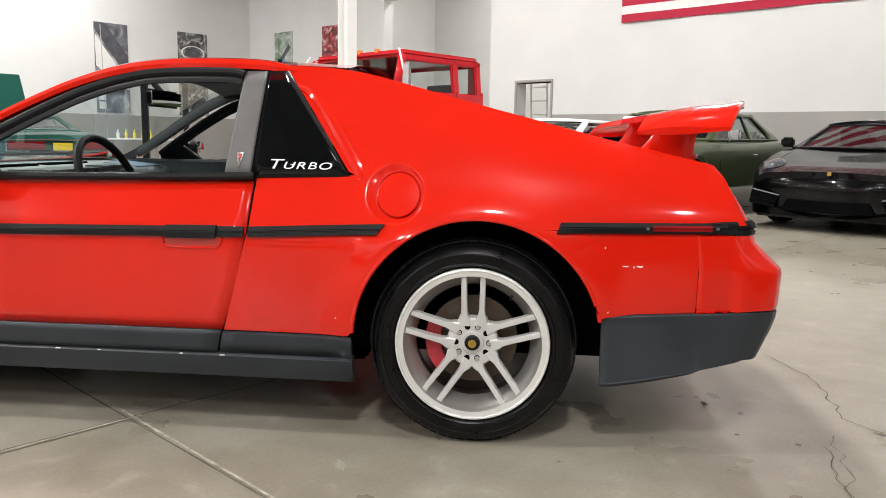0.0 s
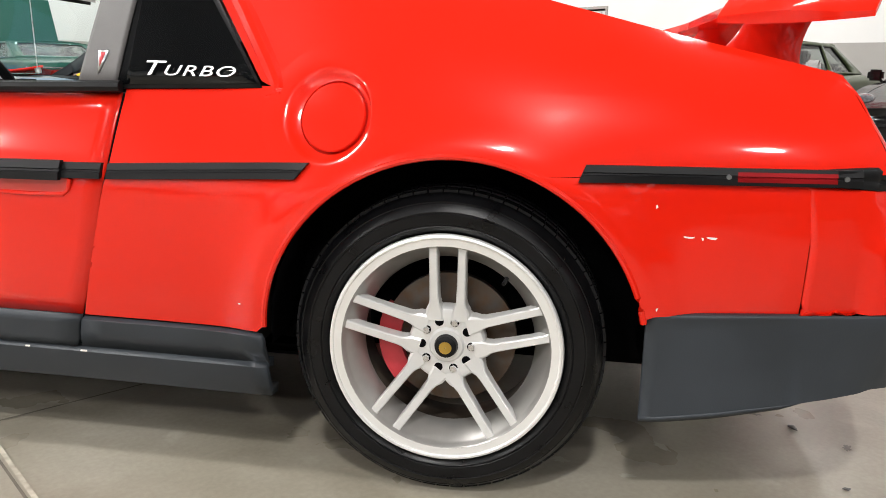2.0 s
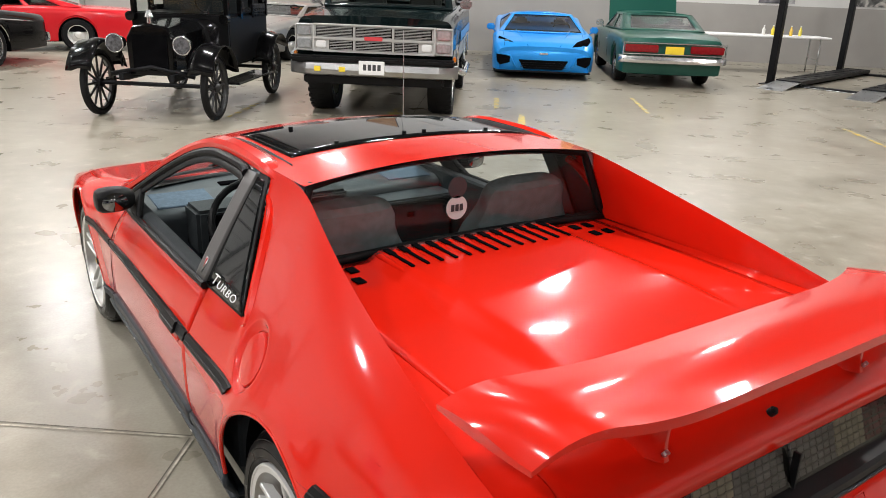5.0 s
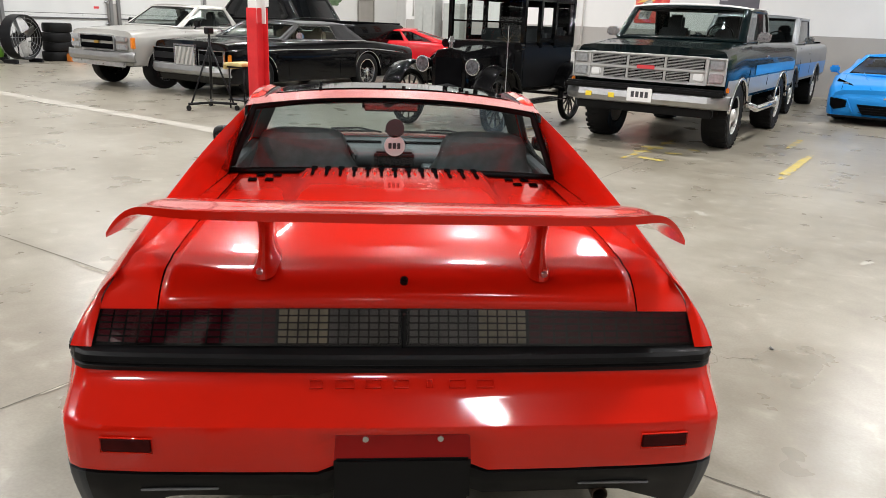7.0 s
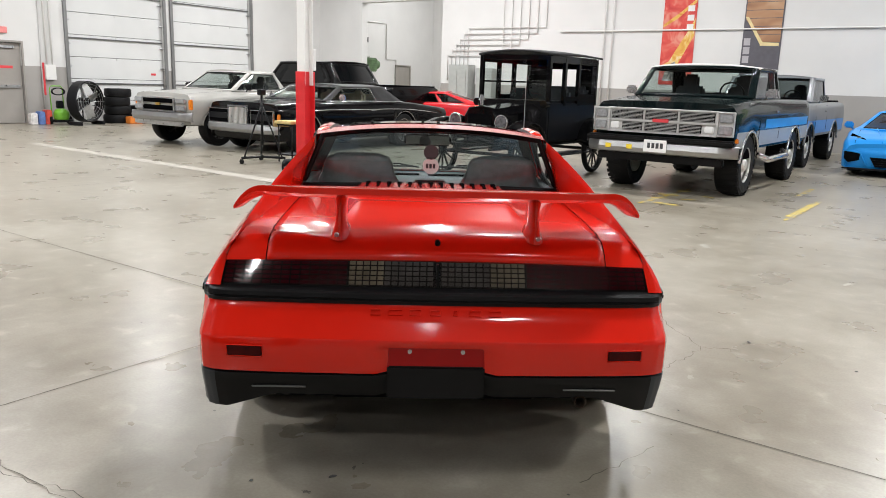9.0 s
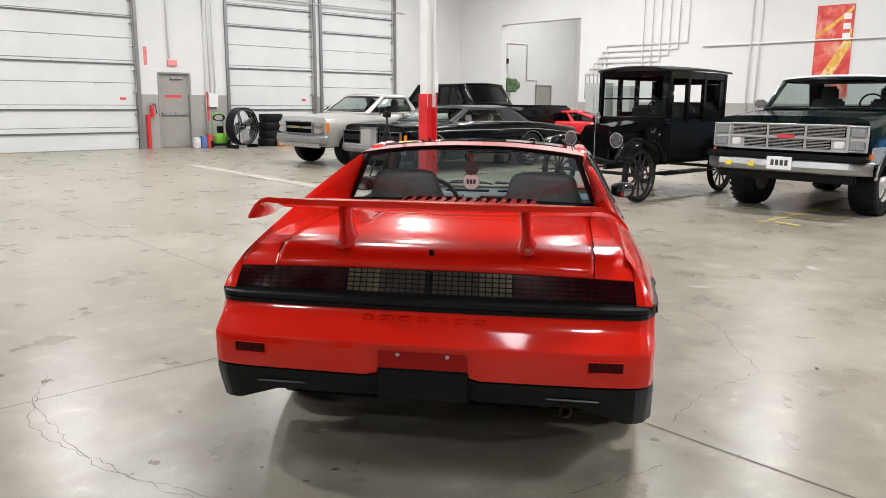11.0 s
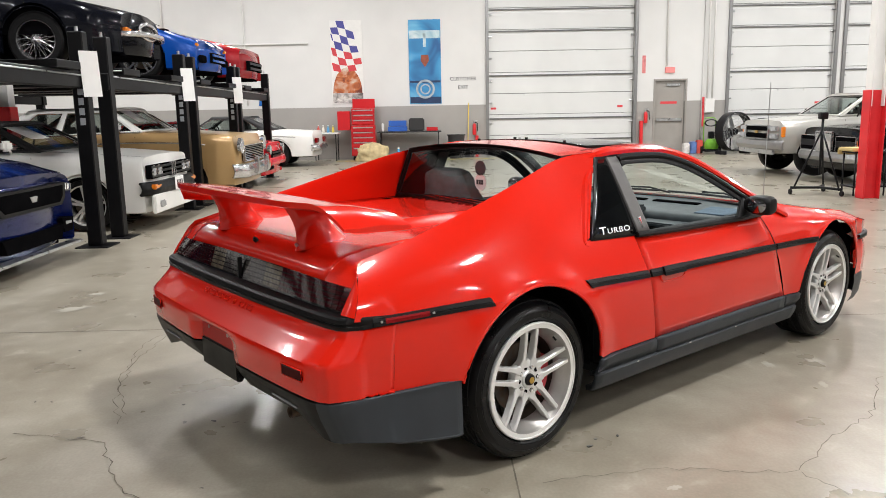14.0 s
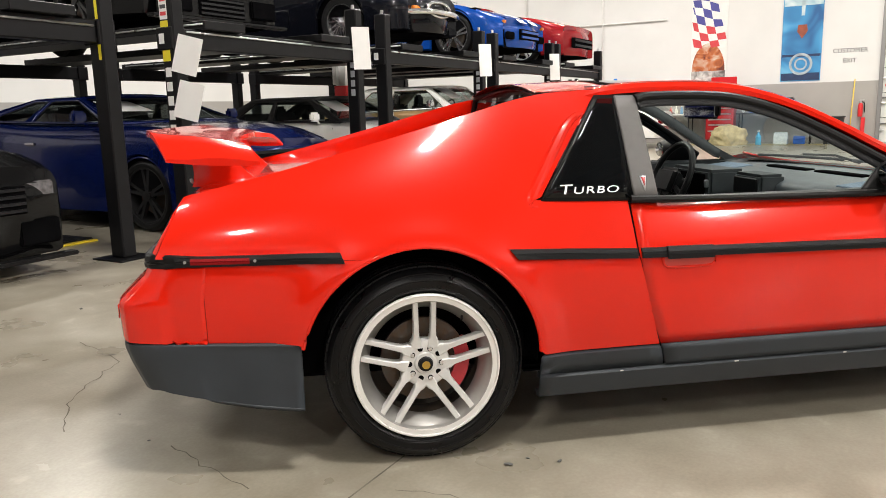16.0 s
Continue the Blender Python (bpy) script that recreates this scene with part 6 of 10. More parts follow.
            cyl(bm, (0, rr * 0.14 * math.sin(a), rr * 0.14 * math.cos(a)), (0, rr * 0.97 * math.sin(a), rr * 0.97 * math.cos(a)), 0.017, 0.012, n=8)
        lathe(bm, [(rr * 0.19, -h), (rr * 0.19, h * 0.8), (rr * 0.1, h * 1.6), (0.001, h * 1.6)], 16)
    keep(bm, None, "rim")
    if style == "modern":
        bm = bmesh.new()
        lathe(bm, [(rr * 0.15, h * 0.1), (rr * 0.68, h * 0.1), (rr * 0.68, -h * 0.1), (rr * 0.15, -h * 0.1)], 30, close=True)
        keep(bm, M_DISC, "brake_disc")
    WHEEL_MESH[key] = out
    return out


def add_wheel(t, x, y, r, w, style, rim):
    e = new("wheel")
    e.parent = t
    e.location = (x, y, r)
    if x < 0:
        e.rotation_euler = (0, 0, math.pi)
    for nm, me in wheel_meshes(r, w, style):
        if nm == "rim":
            key = me.name + rim.name
            if key not in WHEEL_MESH:
                me2 = me.copy()
                me2.materials.clear()
                me2.materials.append(rim)
                WHEEL_MESH[key] = me2
            me = WHEEL_MESH[key]
        o = new(nm, me)
        o.parent = e
    return e


def face_items(t, d, y, items):
    """Lamps, grilles, bumpers and plates on the front (d = 1) or the back (d = -1) of a car."""
    for it in items:
        k = it[0]
        if k == "lamp":
            _, x, z, r, mm = it
            for s in (-1, 1):
                bm = bmesh.new()
                lathe(bm, [(r * 1.18, -0.03), (r * 1.2, 0.018), (r * 1.1, 0.026), (r * 1.0, 0.014)], 24)
                bmesh.ops.transform(bm, matrix=Matrix.Translation((s * x, y, z)) @ pose(0, 0, 0, 0, 0, 90 * d), verts=bm.verts)
                part("headlight_ring" if d > 0 else "tail_light_ring", bm, M_CHROME, t)
                bm = bmesh.new()
                lathe(bm, [(r, 0.012), (r * 0.8, 0.024), (r * 0.4, 0.032), (0.001, 0.034)], 24)
                bmesh.ops.transform(bm, matrix=Matrix.Translation((s * x, y, z)) @ pose(0, 0, 0, 0, 0, 90 * d), verts=bm.verts)
                part("headlight" if d > 0 else "tail_light", bm, mm, t)
        elif k == "rlamp":
            _, x0, x1, z0, z1, mm, nm, o = it
            for s in (-1, 1):
                a, b = sorted((s * x0, s * x1))
                bm = boxes([(a, b, *sorted((y - d * 0.05 + o * d, y + d * 0.02 + o * d)), z0, z1)], min(0.012, (z1 - z0) * 0.3), 2)
                part(nm, bm, mm, t)
        elif k == "grille":
            _, x0, x1, z0, z1, nb, mb, o = it
            bm = boxes([(x0, x1, *sorted((y - d * 0.06 + o * d, y + d * 0.002 + o * d)), z0, z1)], 0.004)
            part("grille", bm, M_DARK, t, "dark grille")
            bm = bmesh.new()
            for i in range(nb):
                z = z0 + (z1 - z0) * (i + 0.5) / nb
                h = (z1 - z0) / nb * (0.13 if nb in (6, 7) else 0.22)
                box(bm, x0 + 0.01, x1 - 0.01, *sorted((y + o * d, y + d * 0.016 + o * d)), z - h, z + h)
            tagged(part("grille_bar", bm, mb, t), "fine grille bars", kind="stuff")
        elif k == "vgrille":
            _, x0, x1, z0, z1, nb, mb, o = it
            bm = boxes([(x0, x1, *sorted((y - d * 0.06 + o * d, y + d * 0.002 + o * d)), z0, z1)], 0.004)
            part("grille", bm, M_DARK, t, "dark grille")
            bm = bmesh.new()
            for i in range(nb):
                x = x0 + (x1 - x0) * (i + 0.5) / nb
                h = (x1 - x0) / nb * (0.25 if nb > 12 else 0.13)
                box(bm, x - h, x + h, *sorted((y + o * d, y + d * 0.018 + o * d)), z0 + 0.01, z1 - 0.01)
            tagged(part("grille_bar", bm, mb, t), "fine grille bars", kind="stuff")
        elif k == "frame":
            _, x0, x1, z0, z1, wd, mm, o = it
            bm = boxes([(x0 - wd, x1 + wd, *sorted((y - 0.02 * d + o * d, y + d * 0.024 + o * d)), z1, z1 + wd), (x0 - wd, x1 + wd, *sorted((y - 0.02 * d + o * d, y + d * 0.024 + o * d)), z0 - wd, z0),
                        (x0 - wd, x0, *sorted((y - 0.02 * d + o * d, y + d * 0.024 + o * d)), z0, z1), (x1, x1 + wd, *sorted((y - 0.02 * d + o * d, y + d * 0.024 + o * d)), z0, z1)], 0.004)
            part("grille_surround", bm, mm, t, "bright grille surround")
        elif k == "bumper":
            _, w, z0, z1, dep, mm, wrap_back = it
            bm = bmesh.new()
            rows = []
            for z, q in ((z0, -0.02), (z0 + (z1 - z0) * 0.1, 0.0), (z0 + (z1 - z0) * 0.45, 0.018), (z0 + (z1 - z0) * 0.9, 0.0), (z1, -0.02)):
                row = []
                for i in range(21):
                    u = -1 + 2 * i / 20
                    row.append((u * w + math.copysign(0.02 * (abs(u) > 0.95), u), y + d * (dep + q - wrap_back * max(0.0, abs(u) - 0.82) / 0.18 * (abs(u) > 0.82) - 0.03 * u * u), z))
                rows.append(row)
            grid(bm, rows)
            bmesh.ops.recalc_face_normals(bm, faces=bm.faces)
            b = part("bumper", bm, mm, t, "")
            sm = b.modifiers.new("depth", "SOLIDIFY")
            sm.thickness, sm.offset = 0.03, 0
        elif k == "plate":
            _, z, o = it
            bm = boxes([(-0.155, 0.155, *sorted((y + d * o, y + d * (o + 0.008))), z - 0.08, z + 0.08)], 0.003)
            p = part("number_plate", bm, M_PAPER, t, "white number plate")
            bm = boxes([(-0.11 + 0.058 * i, -0.07 + 0.058 * i, *sorted((y + d * (o + 0.009), y + d * (o + 0.0095))), z - 0.03, z + 0.04) for i in range(4)])
            part("plate_bar", bm, M_INK, p)
        elif k == "panel":
            _, x0, x1, z0, z1, dep, mm, nm, o = it
            bm = boxes([(x0, x1, *sorted((y + d * o, y + d * (o + dep))), z0, z1)], min(dep, z1 - z0) * 0.3, 2)
            part(nm, bm, mm, t)


def auto(name, label, m, body, L, W, H, wb, fo, r, top, gh, front=(), back=(), clear=0.2, style="steel", rim=None, tumble=0.74, roof_mat=None,
         crown=0.03, glass_m=None, nose=0.12, tail=0.10, seats=True, bed=None, tyre_w=0.22, low_mat=None, arch_k=1.16, chrome_line=False, stripes=None, mirror_m=None, group="parked cars", cat="car", paper=False, roof_top=None, cpil=0.15, bpil=0.47, fender=0.0, squat=0.86, frame_mat=None, bow=0.07, bands=(), lip=0.010, lip_mat=None, seat_m=None):
    """A parked car: front axle at the origin, nose towards +y. top: the shoulder line as (y, z) from nose to tail; gh: cowl, roof front, roof rear, rear base."""
    t = thing(name, m, label, cat, group)
    w2, ye = W / 2, fo - L
    tab = sorted((y, z) for y, z in top)
    H = lerp_table(tab, gh[0])[0] + (H - lerp_table(tab, gh[0])[0]) * squat

    def sec(y):
        zt = lerp_table(tab, y)[0]
        if nose and y > fo - 0.45:
            k = (y - fo + 0.45) / 0.45
            w = w2 * (1 - nose * k * k)
        elif tail and y < ye + 0.45:
            k = (ye + 0.45 - y) / 0.45
            w = w2 * (1 - tail * k * k)
        else:
            w = w2
        zb = clear
        for cy in (0, -wb):
            R = r * arch_k
            if abs(y - cy) < R:
                zb = max(zb, r + math.sqrt(R * R - (y - cy) ** 2) - 0.01)
        return w, zb, zt

    def profile(y):
        w, zb, zt = sec(y)
        zm = clear + (zt - clear) * 0.5
        fb = fender * (math.exp(-((y - 0.1) / 0.5) ** 2) + math.exp(-((y + wb) / 0.6) ** 2))
        zt += fb
        crn = crown - fb * 1.3
        return [(w * 0.93, zb), (w * 0.985, zb + 0.02), (w, max(zm, zb + 0.03)), (w * 0.992, max(zt - (zt - zm) * 0.4, zb + 0.045)), (w * 0.978, max(zt - 0.075, zb + 0.055)), (w * 0.955, max(zt - 0.035, zb + 0.062)),
                (w * 0.92, max(zt - 0.008, zb + 0.07)), (w * 0.8, zt + crn * 0.45), (w * 0.4, zt + crn * 0.9), (0, zt + crn)]

    def skin(y, z):
        """How far the side stands out at (y, z)."""
        pr_ = profile(y)
        for p, q in zip(pr_, pr_[1:]):
            if p[1] <= z <= q[1] + 1e-6:
                return p[0] + (q[0] - p[0]) * (z - p[1]) / max(q[1] - p[1], 1e-6)
        return pr_[0][0] if z < pr_[0][1] else pr_[5][0]

    def band(nm, mm, z0, z1, y0, y1, lab, out):
        """A painted or pressed strip laid on both sides of the body, broken by the wheel arches."""
        for s in (-1, 1):
            seg, bm = [], bmesh.new()
            for y in [v for v in ys if y0 <= v <= y1] + [None]:
                low = None if y is None else max(z0, sec(y)[1] + 0.004)
                if low is None or low > z1 - 0.012:
                    if len(seg) > 1:
                        grid(bm, seg)
                    seg = []
                    continue
                seg.append([(s * (skin(y, low + (z1 - low) * k / 5) + out), y, low + (z1 - low) * k / 5) for k in range(6)])
            bmesh.ops.recalc_face_normals(bm, faces=bm.faces)
            part(nm, bm, mm, t, lab)

    ys = set()
    n = 34
    for i in range(n + 1):
        ys.add(round(fo - L * i / n, 4))
    for cy in (0, -wb):
        R = r * arch_k
        for i in range(13):
            ys.add(round(cy + R * math.cos(math.pi * i / 12) * 0.9999, 4))
        ys.add(round(cy + R + 0.004, 4))
        ys.add(round(cy - R - 0.004, 4))
    for y, _ in top:
        ys.add(round(y, 4))
    ys = sorted(v for v in ys if ye <= v <= fo)
    bm = bmesh.new()
    rows = []
    for y in ys:
        pts = profile(y)
        row = [(x, y, z) for x, z in pts]
        rows.append(row + [(-x, yy, z) for x, yy, z in row[::-1][1:]])
    # rounded ends
    for row, ye_, d in ((rows[0], ye, -1), (rows[-1], fo, 1)):
        zs = [p[2] for p in row]
        zm, hh, wm = (min(zs) + max(zs)) / 2, (max(zs) - min(zs)) / 2, max(p[0] for p in row)

        def bent(x, z):
            return ye_ - d * (bow * (x / wm) ** 2 + 0.045 * ((z - zm) / hh) ** 4)

        row[:] = [(x, bent(x, z), z) for x, y, z in row]
        m_ = len(row) // 2
        grid(bm, [[(p[0] + (q[0] - p[0]) * j / 8, bent(p[0] + (q[0] - p[0]) * j / 8, p[2]), p[2]) for j in range(9)] for p, q in zip(row[:m_ + 1], row[::-1][:m_ + 1])])
    grid(bm, rows)
    clean(bm, 0.0004)
    bmesh.ops.recalc_face_normals(bm, faces=bm.faces)
    part("body", bm, body, t, "", 35)
    if low_mat:
        band("lower_panel", low_mat[0], 0.0, low_mat[1], ye + 0.05, fo - 0.08, "two-tone lower body panel", 0.004)
    for bd in bands:
        band(*bd)
    for cy in (0, -wb):
        R = r * arch_k - 0.004
        for s in (-1, 1):
            al = bmesh.new()
            pts = []
            for a in range(8, 173, 6):
                y, z = cy + R * math.cos(radians(a)), r + R * math.sin(radians(a)) - 0.01
                pts.append((s * (sec(y)[0] * 0.975 + lip * 0.3), y, z))
            tube(al, pts, lip, 6)
            part("arch_lip", al, lip_mat or body, t)
    for s in (-1, 1):
        hg = bmesh.new()
        tube(hg, [(s * w2 * 0.80 * (1 - 0.05 * k / 8), gh[0] + 0.04 + (fo - 0.12 - gh[0]) * k / 8, profile(gh[0] + 0.04 + (fo - 0.12 - gh[0]) * k / 8)[7][1] - 0.001) for k in range(9)], 0.0035, 4)
        part("hood_gap", hg, M_DARK, t)
    bm = boxes([(-w2 + 0.25, w2 - 0.25, ye + 0.15, fo - 0.15, clear - 0.02, min(r * 2.2, 0.75, min(z for _, z in tab) - 0.04))])
    part("underbody", bm, M_DARK, t)
    for cy in (0, -wb):
        for s in (-1, 1):
            a, b = sorted((s * (w2 - 0.26), s * (w2 - 0.06)))
            part("wheel_well", boxes([(a, b, cy - r * arch_k * 1.02, cy + r * arch_k * 1.02, r * 1.2, r * (1 + arch_k))]), M_DARK, t)
    for cy in (0, -wb):
        for s in (-1, 1):
            add_wheel(t, s * (w2 - 0.035 - tyre_w / 2), cy, r, tyre_w, style, rim or M_ALU)
    # greenhouse
    yc, yrf, yrr, yb = gh
    gm = glass_m or G_TINT
    zc, zbk = lerp_table(tab, yc)[0] + crown * 0.5, lerp_table(tab, yb)[0] + crown * 0.5
    wbse, wr = w2 * 0.88, w2 * tumble

    def C(s, y, z, k):
        return Vector((s * k, y, z))

    zr = H - 0.045
    fl, fr_, rl, rr_ = (C(-1, yrf, zr, wr), C(1, yrf, zr, wr), C(-1, yrr, zr, wr), C(1, yrr, zr, wr))
    cl, cr, bl, br = (C(-1, yc, zc, wbse), C(1, yc, zc, wbse), C(-1, yb, zbk, wbse * 0.95), C(1, yb, zbk, wbse * 0.95))

    frame_m = frame_mat or roof_mat or body

    def face(nm, p, q, s_, u_, bulge, ucuts, v0, v1, holes, lab):
        """One side of the greenhouse: a painted frame with panes in its holes."""
        def P(u, v):
            return p.lerp(q, u).lerp(s_.lerp(u_, u), v) + bulge * (1 - (2 * u - 1) ** 2)

        fr = bmesh.new()
        for k, (a, b) in enumerate(zip(ucuts, ucuts[1:])):
            n = max(1, int((b - a) * 12))
            us = [a + (b - a) * i / n for i in range(n + 1)]
            for c, d in ((0.0, v0), (v0, v1), (v1, 1.0)):
                rws = [[P(u, c + (d - c) * h / 3) for u in us] for h in range(4)]
                if k in holes and c == v0:
                    gb = bmesh.new()
                    grid(gb, rws)
                    pn = part(nm, gb, gm, t, lab)
                    sb = bmesh.new()
                    edge = rws[0] + [r[-1] for r in rws[1:]] + rws[-1][::-1][1:] + [r[0] for r in rws[::-1]][1:-1]
                    tube(sb, edge, 0.011, 5, close=True)
                    part("window_seal", sb, M_CHROME if chrome_line else M_PLASTIC, pn)
                else:
                    grid(fr, rws)
        clean(fr, 0.001)
        bmesh.ops.recalc_face_normals(fr, faces=fr.faces)
        fo_ = part("window_frame", fr, frame_m, t)
        md = fo_.modifiers.new("depth", "SOLIDIFY")
        md.thickness, md.offset = 0.03, 0

    face("windscreen", cl, cr, fl, fr_, Vector((0, 0.09, 0.01)), [0, 0.045, 0.955, 1], 0.05, 0.94, (1,), "clear windscreen")
    face("rear_window", br, bl, rr_, rl, Vector((0, -0.07, 0.01)), [0, 0.09, 0.91, 1], 0.10, 0.90, (1,), "rear window")
    cuts = [0, cpil, 1 - 0.045] if bpil is None else [0, cpil, bpil - 0.025, bpil + 0.025, 1 - 0.045]
    cuts.append(1.0)
    hl = (1,) if bpil is None else (1, 3)
    face("side_window", bl, cl, rl, fl, Vector((-0.02, 0, 0)), cuts, 0.05, 0.9, hl, "side window")
    face("side_window", cr, br, fr_, rr_, Vector((0.02, 0, 0)), [1 - c for c in cuts[::-1]], 0.05, 0.9, hl, "side window")
    hb_ = boxes([(-wr + 0.05, wr - 0.05, yrr + 0.05, yrf - 0.05, zr - 0.05, zr - 0.035)])
    part("headliner", hb_, M_CABIN, t)
    bm = bmesh.new()
    rws = []
    for i in range(9):
        y = yrf + 0.03 + (yrr - yrf - 0.06) * i / 8
        rws.append([(u * (wr + 0.025), y + 0.06 * (1 - u * u) * (1 - 2 * i / 8), zr + (H - zr) * (1 - abs(u) ** 2.6) + 0.004) for u in [-1 + 2 * j / 14 for j in range(15)]])
    grid(bm, rws)
    bmesh.ops.recalc_face_normals(bm, faces=bm.faces)
    ro = part("roof", bm, roof_mat or body, t)
    sm = ro.modifiers.new("depth", "SOLIDIFY")
    sm.thickness, sm.offset = 0.035, -1
    ym = (yrf + yrr) / 2 - 0.15
    if chrome_line:
        bm = bmesh.new()
        for s in (-1, 1):
            tube(bm, [(s * w2 * 0.985, y, lerp_table(tab, y)[0] - 0.14) for y in [fo - 0.5 - (L - 1.0) * i / 10 for i in range(11)]], 0.012, 6)
            tube(bm, [Vector((s * (wbse + 0.015), yc, zc)), Vector((s * (wbse + 0.01), yb, zbk))], 0.012, 6)
        part("chrome_strip", bm, M_CHROME, t, "chrome side strip")
    # cabin
    zi = min(zc, zbk) - 0.0
    bm = boxes([(-wbse * 0.93, wbse * 0.93, yb + 0.05, yc - 0.05, zi - 0.1, zi + 0.012)])
    part("cabin_lining", bm, M_CABIN, t)
    if seats:
        for x in (-w2 * 0.42, w2 * 0.42):
            bm = boxes([(x - 0.22, x + 0.22, ym - 0.12, ym + 0.02, zi - 0.05, zi + 0.16), (x - 0.12, x + 0.12, ym - 0.13, ym - 0.04, zi + 0.1, min(zi + 0.34, H - 0.12))], 0.035, 2)
            part("seat", bm, seat_m or M_SEATS, t)
        if yrf - yrr > 0.6 and not bed:
            part("rear_seat", boxes([(-w2 * 0.7, w2 * 0.7, yb + 0.3, yb + 0.48, zi - 0.05, zi + 0.14)], 0.04, 2), seat_m or M_SEATS, t)
        part("dashboard", boxes([(-wbse * 0.92, wbse * 0.92, yc - 0.34, yc - 0.04, zi - 0.05, zi + 0.05)], 0.03, 2), M_CABIN, t)
        bm = bmesh.new()
        c = Vector((-w2 * 0.42, ym + 0.55, zi + 0.06))
        tube(bm, [c + Vector((0.17 * math.cos(a), 0.06 * math.sin(a), 0.16 * math.sin(a))) for a in [2 * math.pi * i / 20 for i in range(20)]], 0.014, 6, close=True)
        part("steering_wheel", bm, M_PLASTIC, t)
    for s in (-1, 1):
        bm = boxes([(s * (w2 + 0.06) - 0.08, s * (w2 + 0.06) + 0.08, yc - 0.32, yc - 0.24, zc + 0.02, zc + 0.14)], 0.025, 2)
        tube(bm, [(s * (w2 - 0.03), yc - 0.28, zc - 0.01), (s * (w2 + 0.03), yc - 0.28, zc + 0.06)], 0.015, 6)
        part("door_mirror", bm, mirror_m or body, t)
        for y in (yc - 0.06, ym - 0.12):
            bm = bmesh.new()
            tube(bm, [(s * (sec(y)[0] * 0.995 + 0.002), y, clear + 0.12), (s * (sec(y)[0] * 1.0 + 0.002), y, clear + (zc - clear) * 0.5), (s * (sec(y)[0] * 0.97 + 0.002), y, lerp_table(tab, y)[0] - 0.05)], 0.003, 4)
            part("door_gap", bm, M_DARK, t)
        bm = boxes([(s * w2 * 0.992 - 0.012, s * w2 * 0.992 + 0.016, ym - 0.02, ym + 0.14, zc - 0.19, zc - 0.165)], 0.005)
        part("door_handle", bm, M_CHROME, t)
    if paper:
        p = cl.lerp(fl, 0.55)
        q = cr.lerp(fr_, 0.55)
        bm = bmesh.new()
        ax = (fl - cl).normalized()
        base = cl.lerp(fl, 0.4).lerp(cr.lerp(fr_, 0.4), 0.62) + Vector((0, 0.10, 0.02))
        v = [base, base + Vector((0.42, 0, 0)), base + Vector((0.42, 0, 0)) + ax * 0.32, base + ax * 0.32]
        bm.faces.new([bm.verts.new(x) for x in v])
        part("price_sheet", bm, M_PAPER, t, "white sheet behind the windscreen").modifiers.new("depth", "SOLIDIFY").thickness = 0.002
    if stripes:
        mm, xs = stripes
        for x0, x1 in xs:
            bm = bmesh.new()
            y1s = yc + 0.12
            rws = []
            for i in range(13):
                y = fo - 0.01 + (y1s - fo) * i / 12
                zz = lerp_table(tab, y)[0]
                rws.append([(x, y, zz + crown * (1 - (abs(x) / w2) ** 2 * 0.6) + 0.006) for x in (x0, (x0 + x1) / 2, x1)])
            grid(bm, rws, flip=True)
            part("stripe", bm, mm, t, "racing stripe")
    face_items(t, 1, fo, front)
    face_items(t, -1, ye, back)
    if bed:
        y0, y1 = bed
        zt = lerp_table(tab, (y0 + y1) / 2)[0]
        bm = boxes([(-w2 * 0.82, w2 * 0.82, y0, y1, zt - 0.02, zt + crown + 0.012)])
        part("bed_liner", bm, M_DARK, t, "dark open load bed")
    return t


def front_poly(t, name, pts, y, mm, label="", pair=False, depth=0.16):
    """An opening or lamp of the given outline (x, z), set into the front of a car."""
    for s in ((-1, 1) if pair else (1,)):
        bm = bmesh.new()
        poly(bm, [(s * x, z) for x, z in pts], depth, Matrix.Translation((0, y - depth, 0)), 0.005)
        part(name, bm, mm, t, label)


def inset_lamp(t, x, y, z, rx, ry, rz, tilt=20, mm=None):
    """A clear lens sunk into each fender."""
    for s in (-1, 1):
        bm = bmesh.new()
        bmesh.ops.create_uvsphere(bm, u_segments=20, v_segments=12, radius=1)
        bmesh.ops.transform(bm, matrix=Matrix.Translation((s * x, y, z)) @ pose(0, 0, 0, -tilt, 0, -14 * s) @ Matrix.Diagonal((rx, ry, rz, 1)), verts=bm.verts)
        part("headlight", bm, mm or M_LENS, t, "oval headlight")


P_WHITE = paint("white_car_paint", (0.76, 0.755, 0.73))
P_SILVER = paint("champagne_silver_paint", (0.43, 0.42, 0.39), 0.32, 0.3)
P_BLACK = paint("black_car_paint", (0.0028, 0.0028, 0.0032), 0.2)
P_GMC = paint("dark_green_black_paint", (0.003, 0.0075, 0.008), 0.2)
P_BLUE = paint("royal_blue_paint", (0.003, 0.055, 0.30), 0.25, 0.1)
P_NAVY = mat("deep_blue_paint", (0.0015, 0.008, 0.075), 0.2, 0.2, coat=0.5, vary=0.05, spec=0.3)
P_RAPID = paint("bright_blue_paint", (0.02, 0.27, 0.72), 0.28, 0.15)
P_GREEN = paint("dark_green_paint", (0.012, 0.075, 0.055), 0.28, 0.2)
P_OLIVE = paint("olive_green_paint", (0.055, 0.075, 0.03), 0.3, 0.25)
P_TAN = paint("tan_gold_paint", (0.42, 0.27, 0.12), 0.28, 0.1)
P_RED = paint("red_truck_paint", (0.52, 0.012, 0.018), 0.26)
P_MAROON = paint("dark_red_paint", (0.26, 0.008, 0.012), 0.26, 0.2)
P_GREY = mat("brushed_steel_body", (0.34, 0.33, 0.31), 0.35, 0.6, vary=0.06, scale=5)
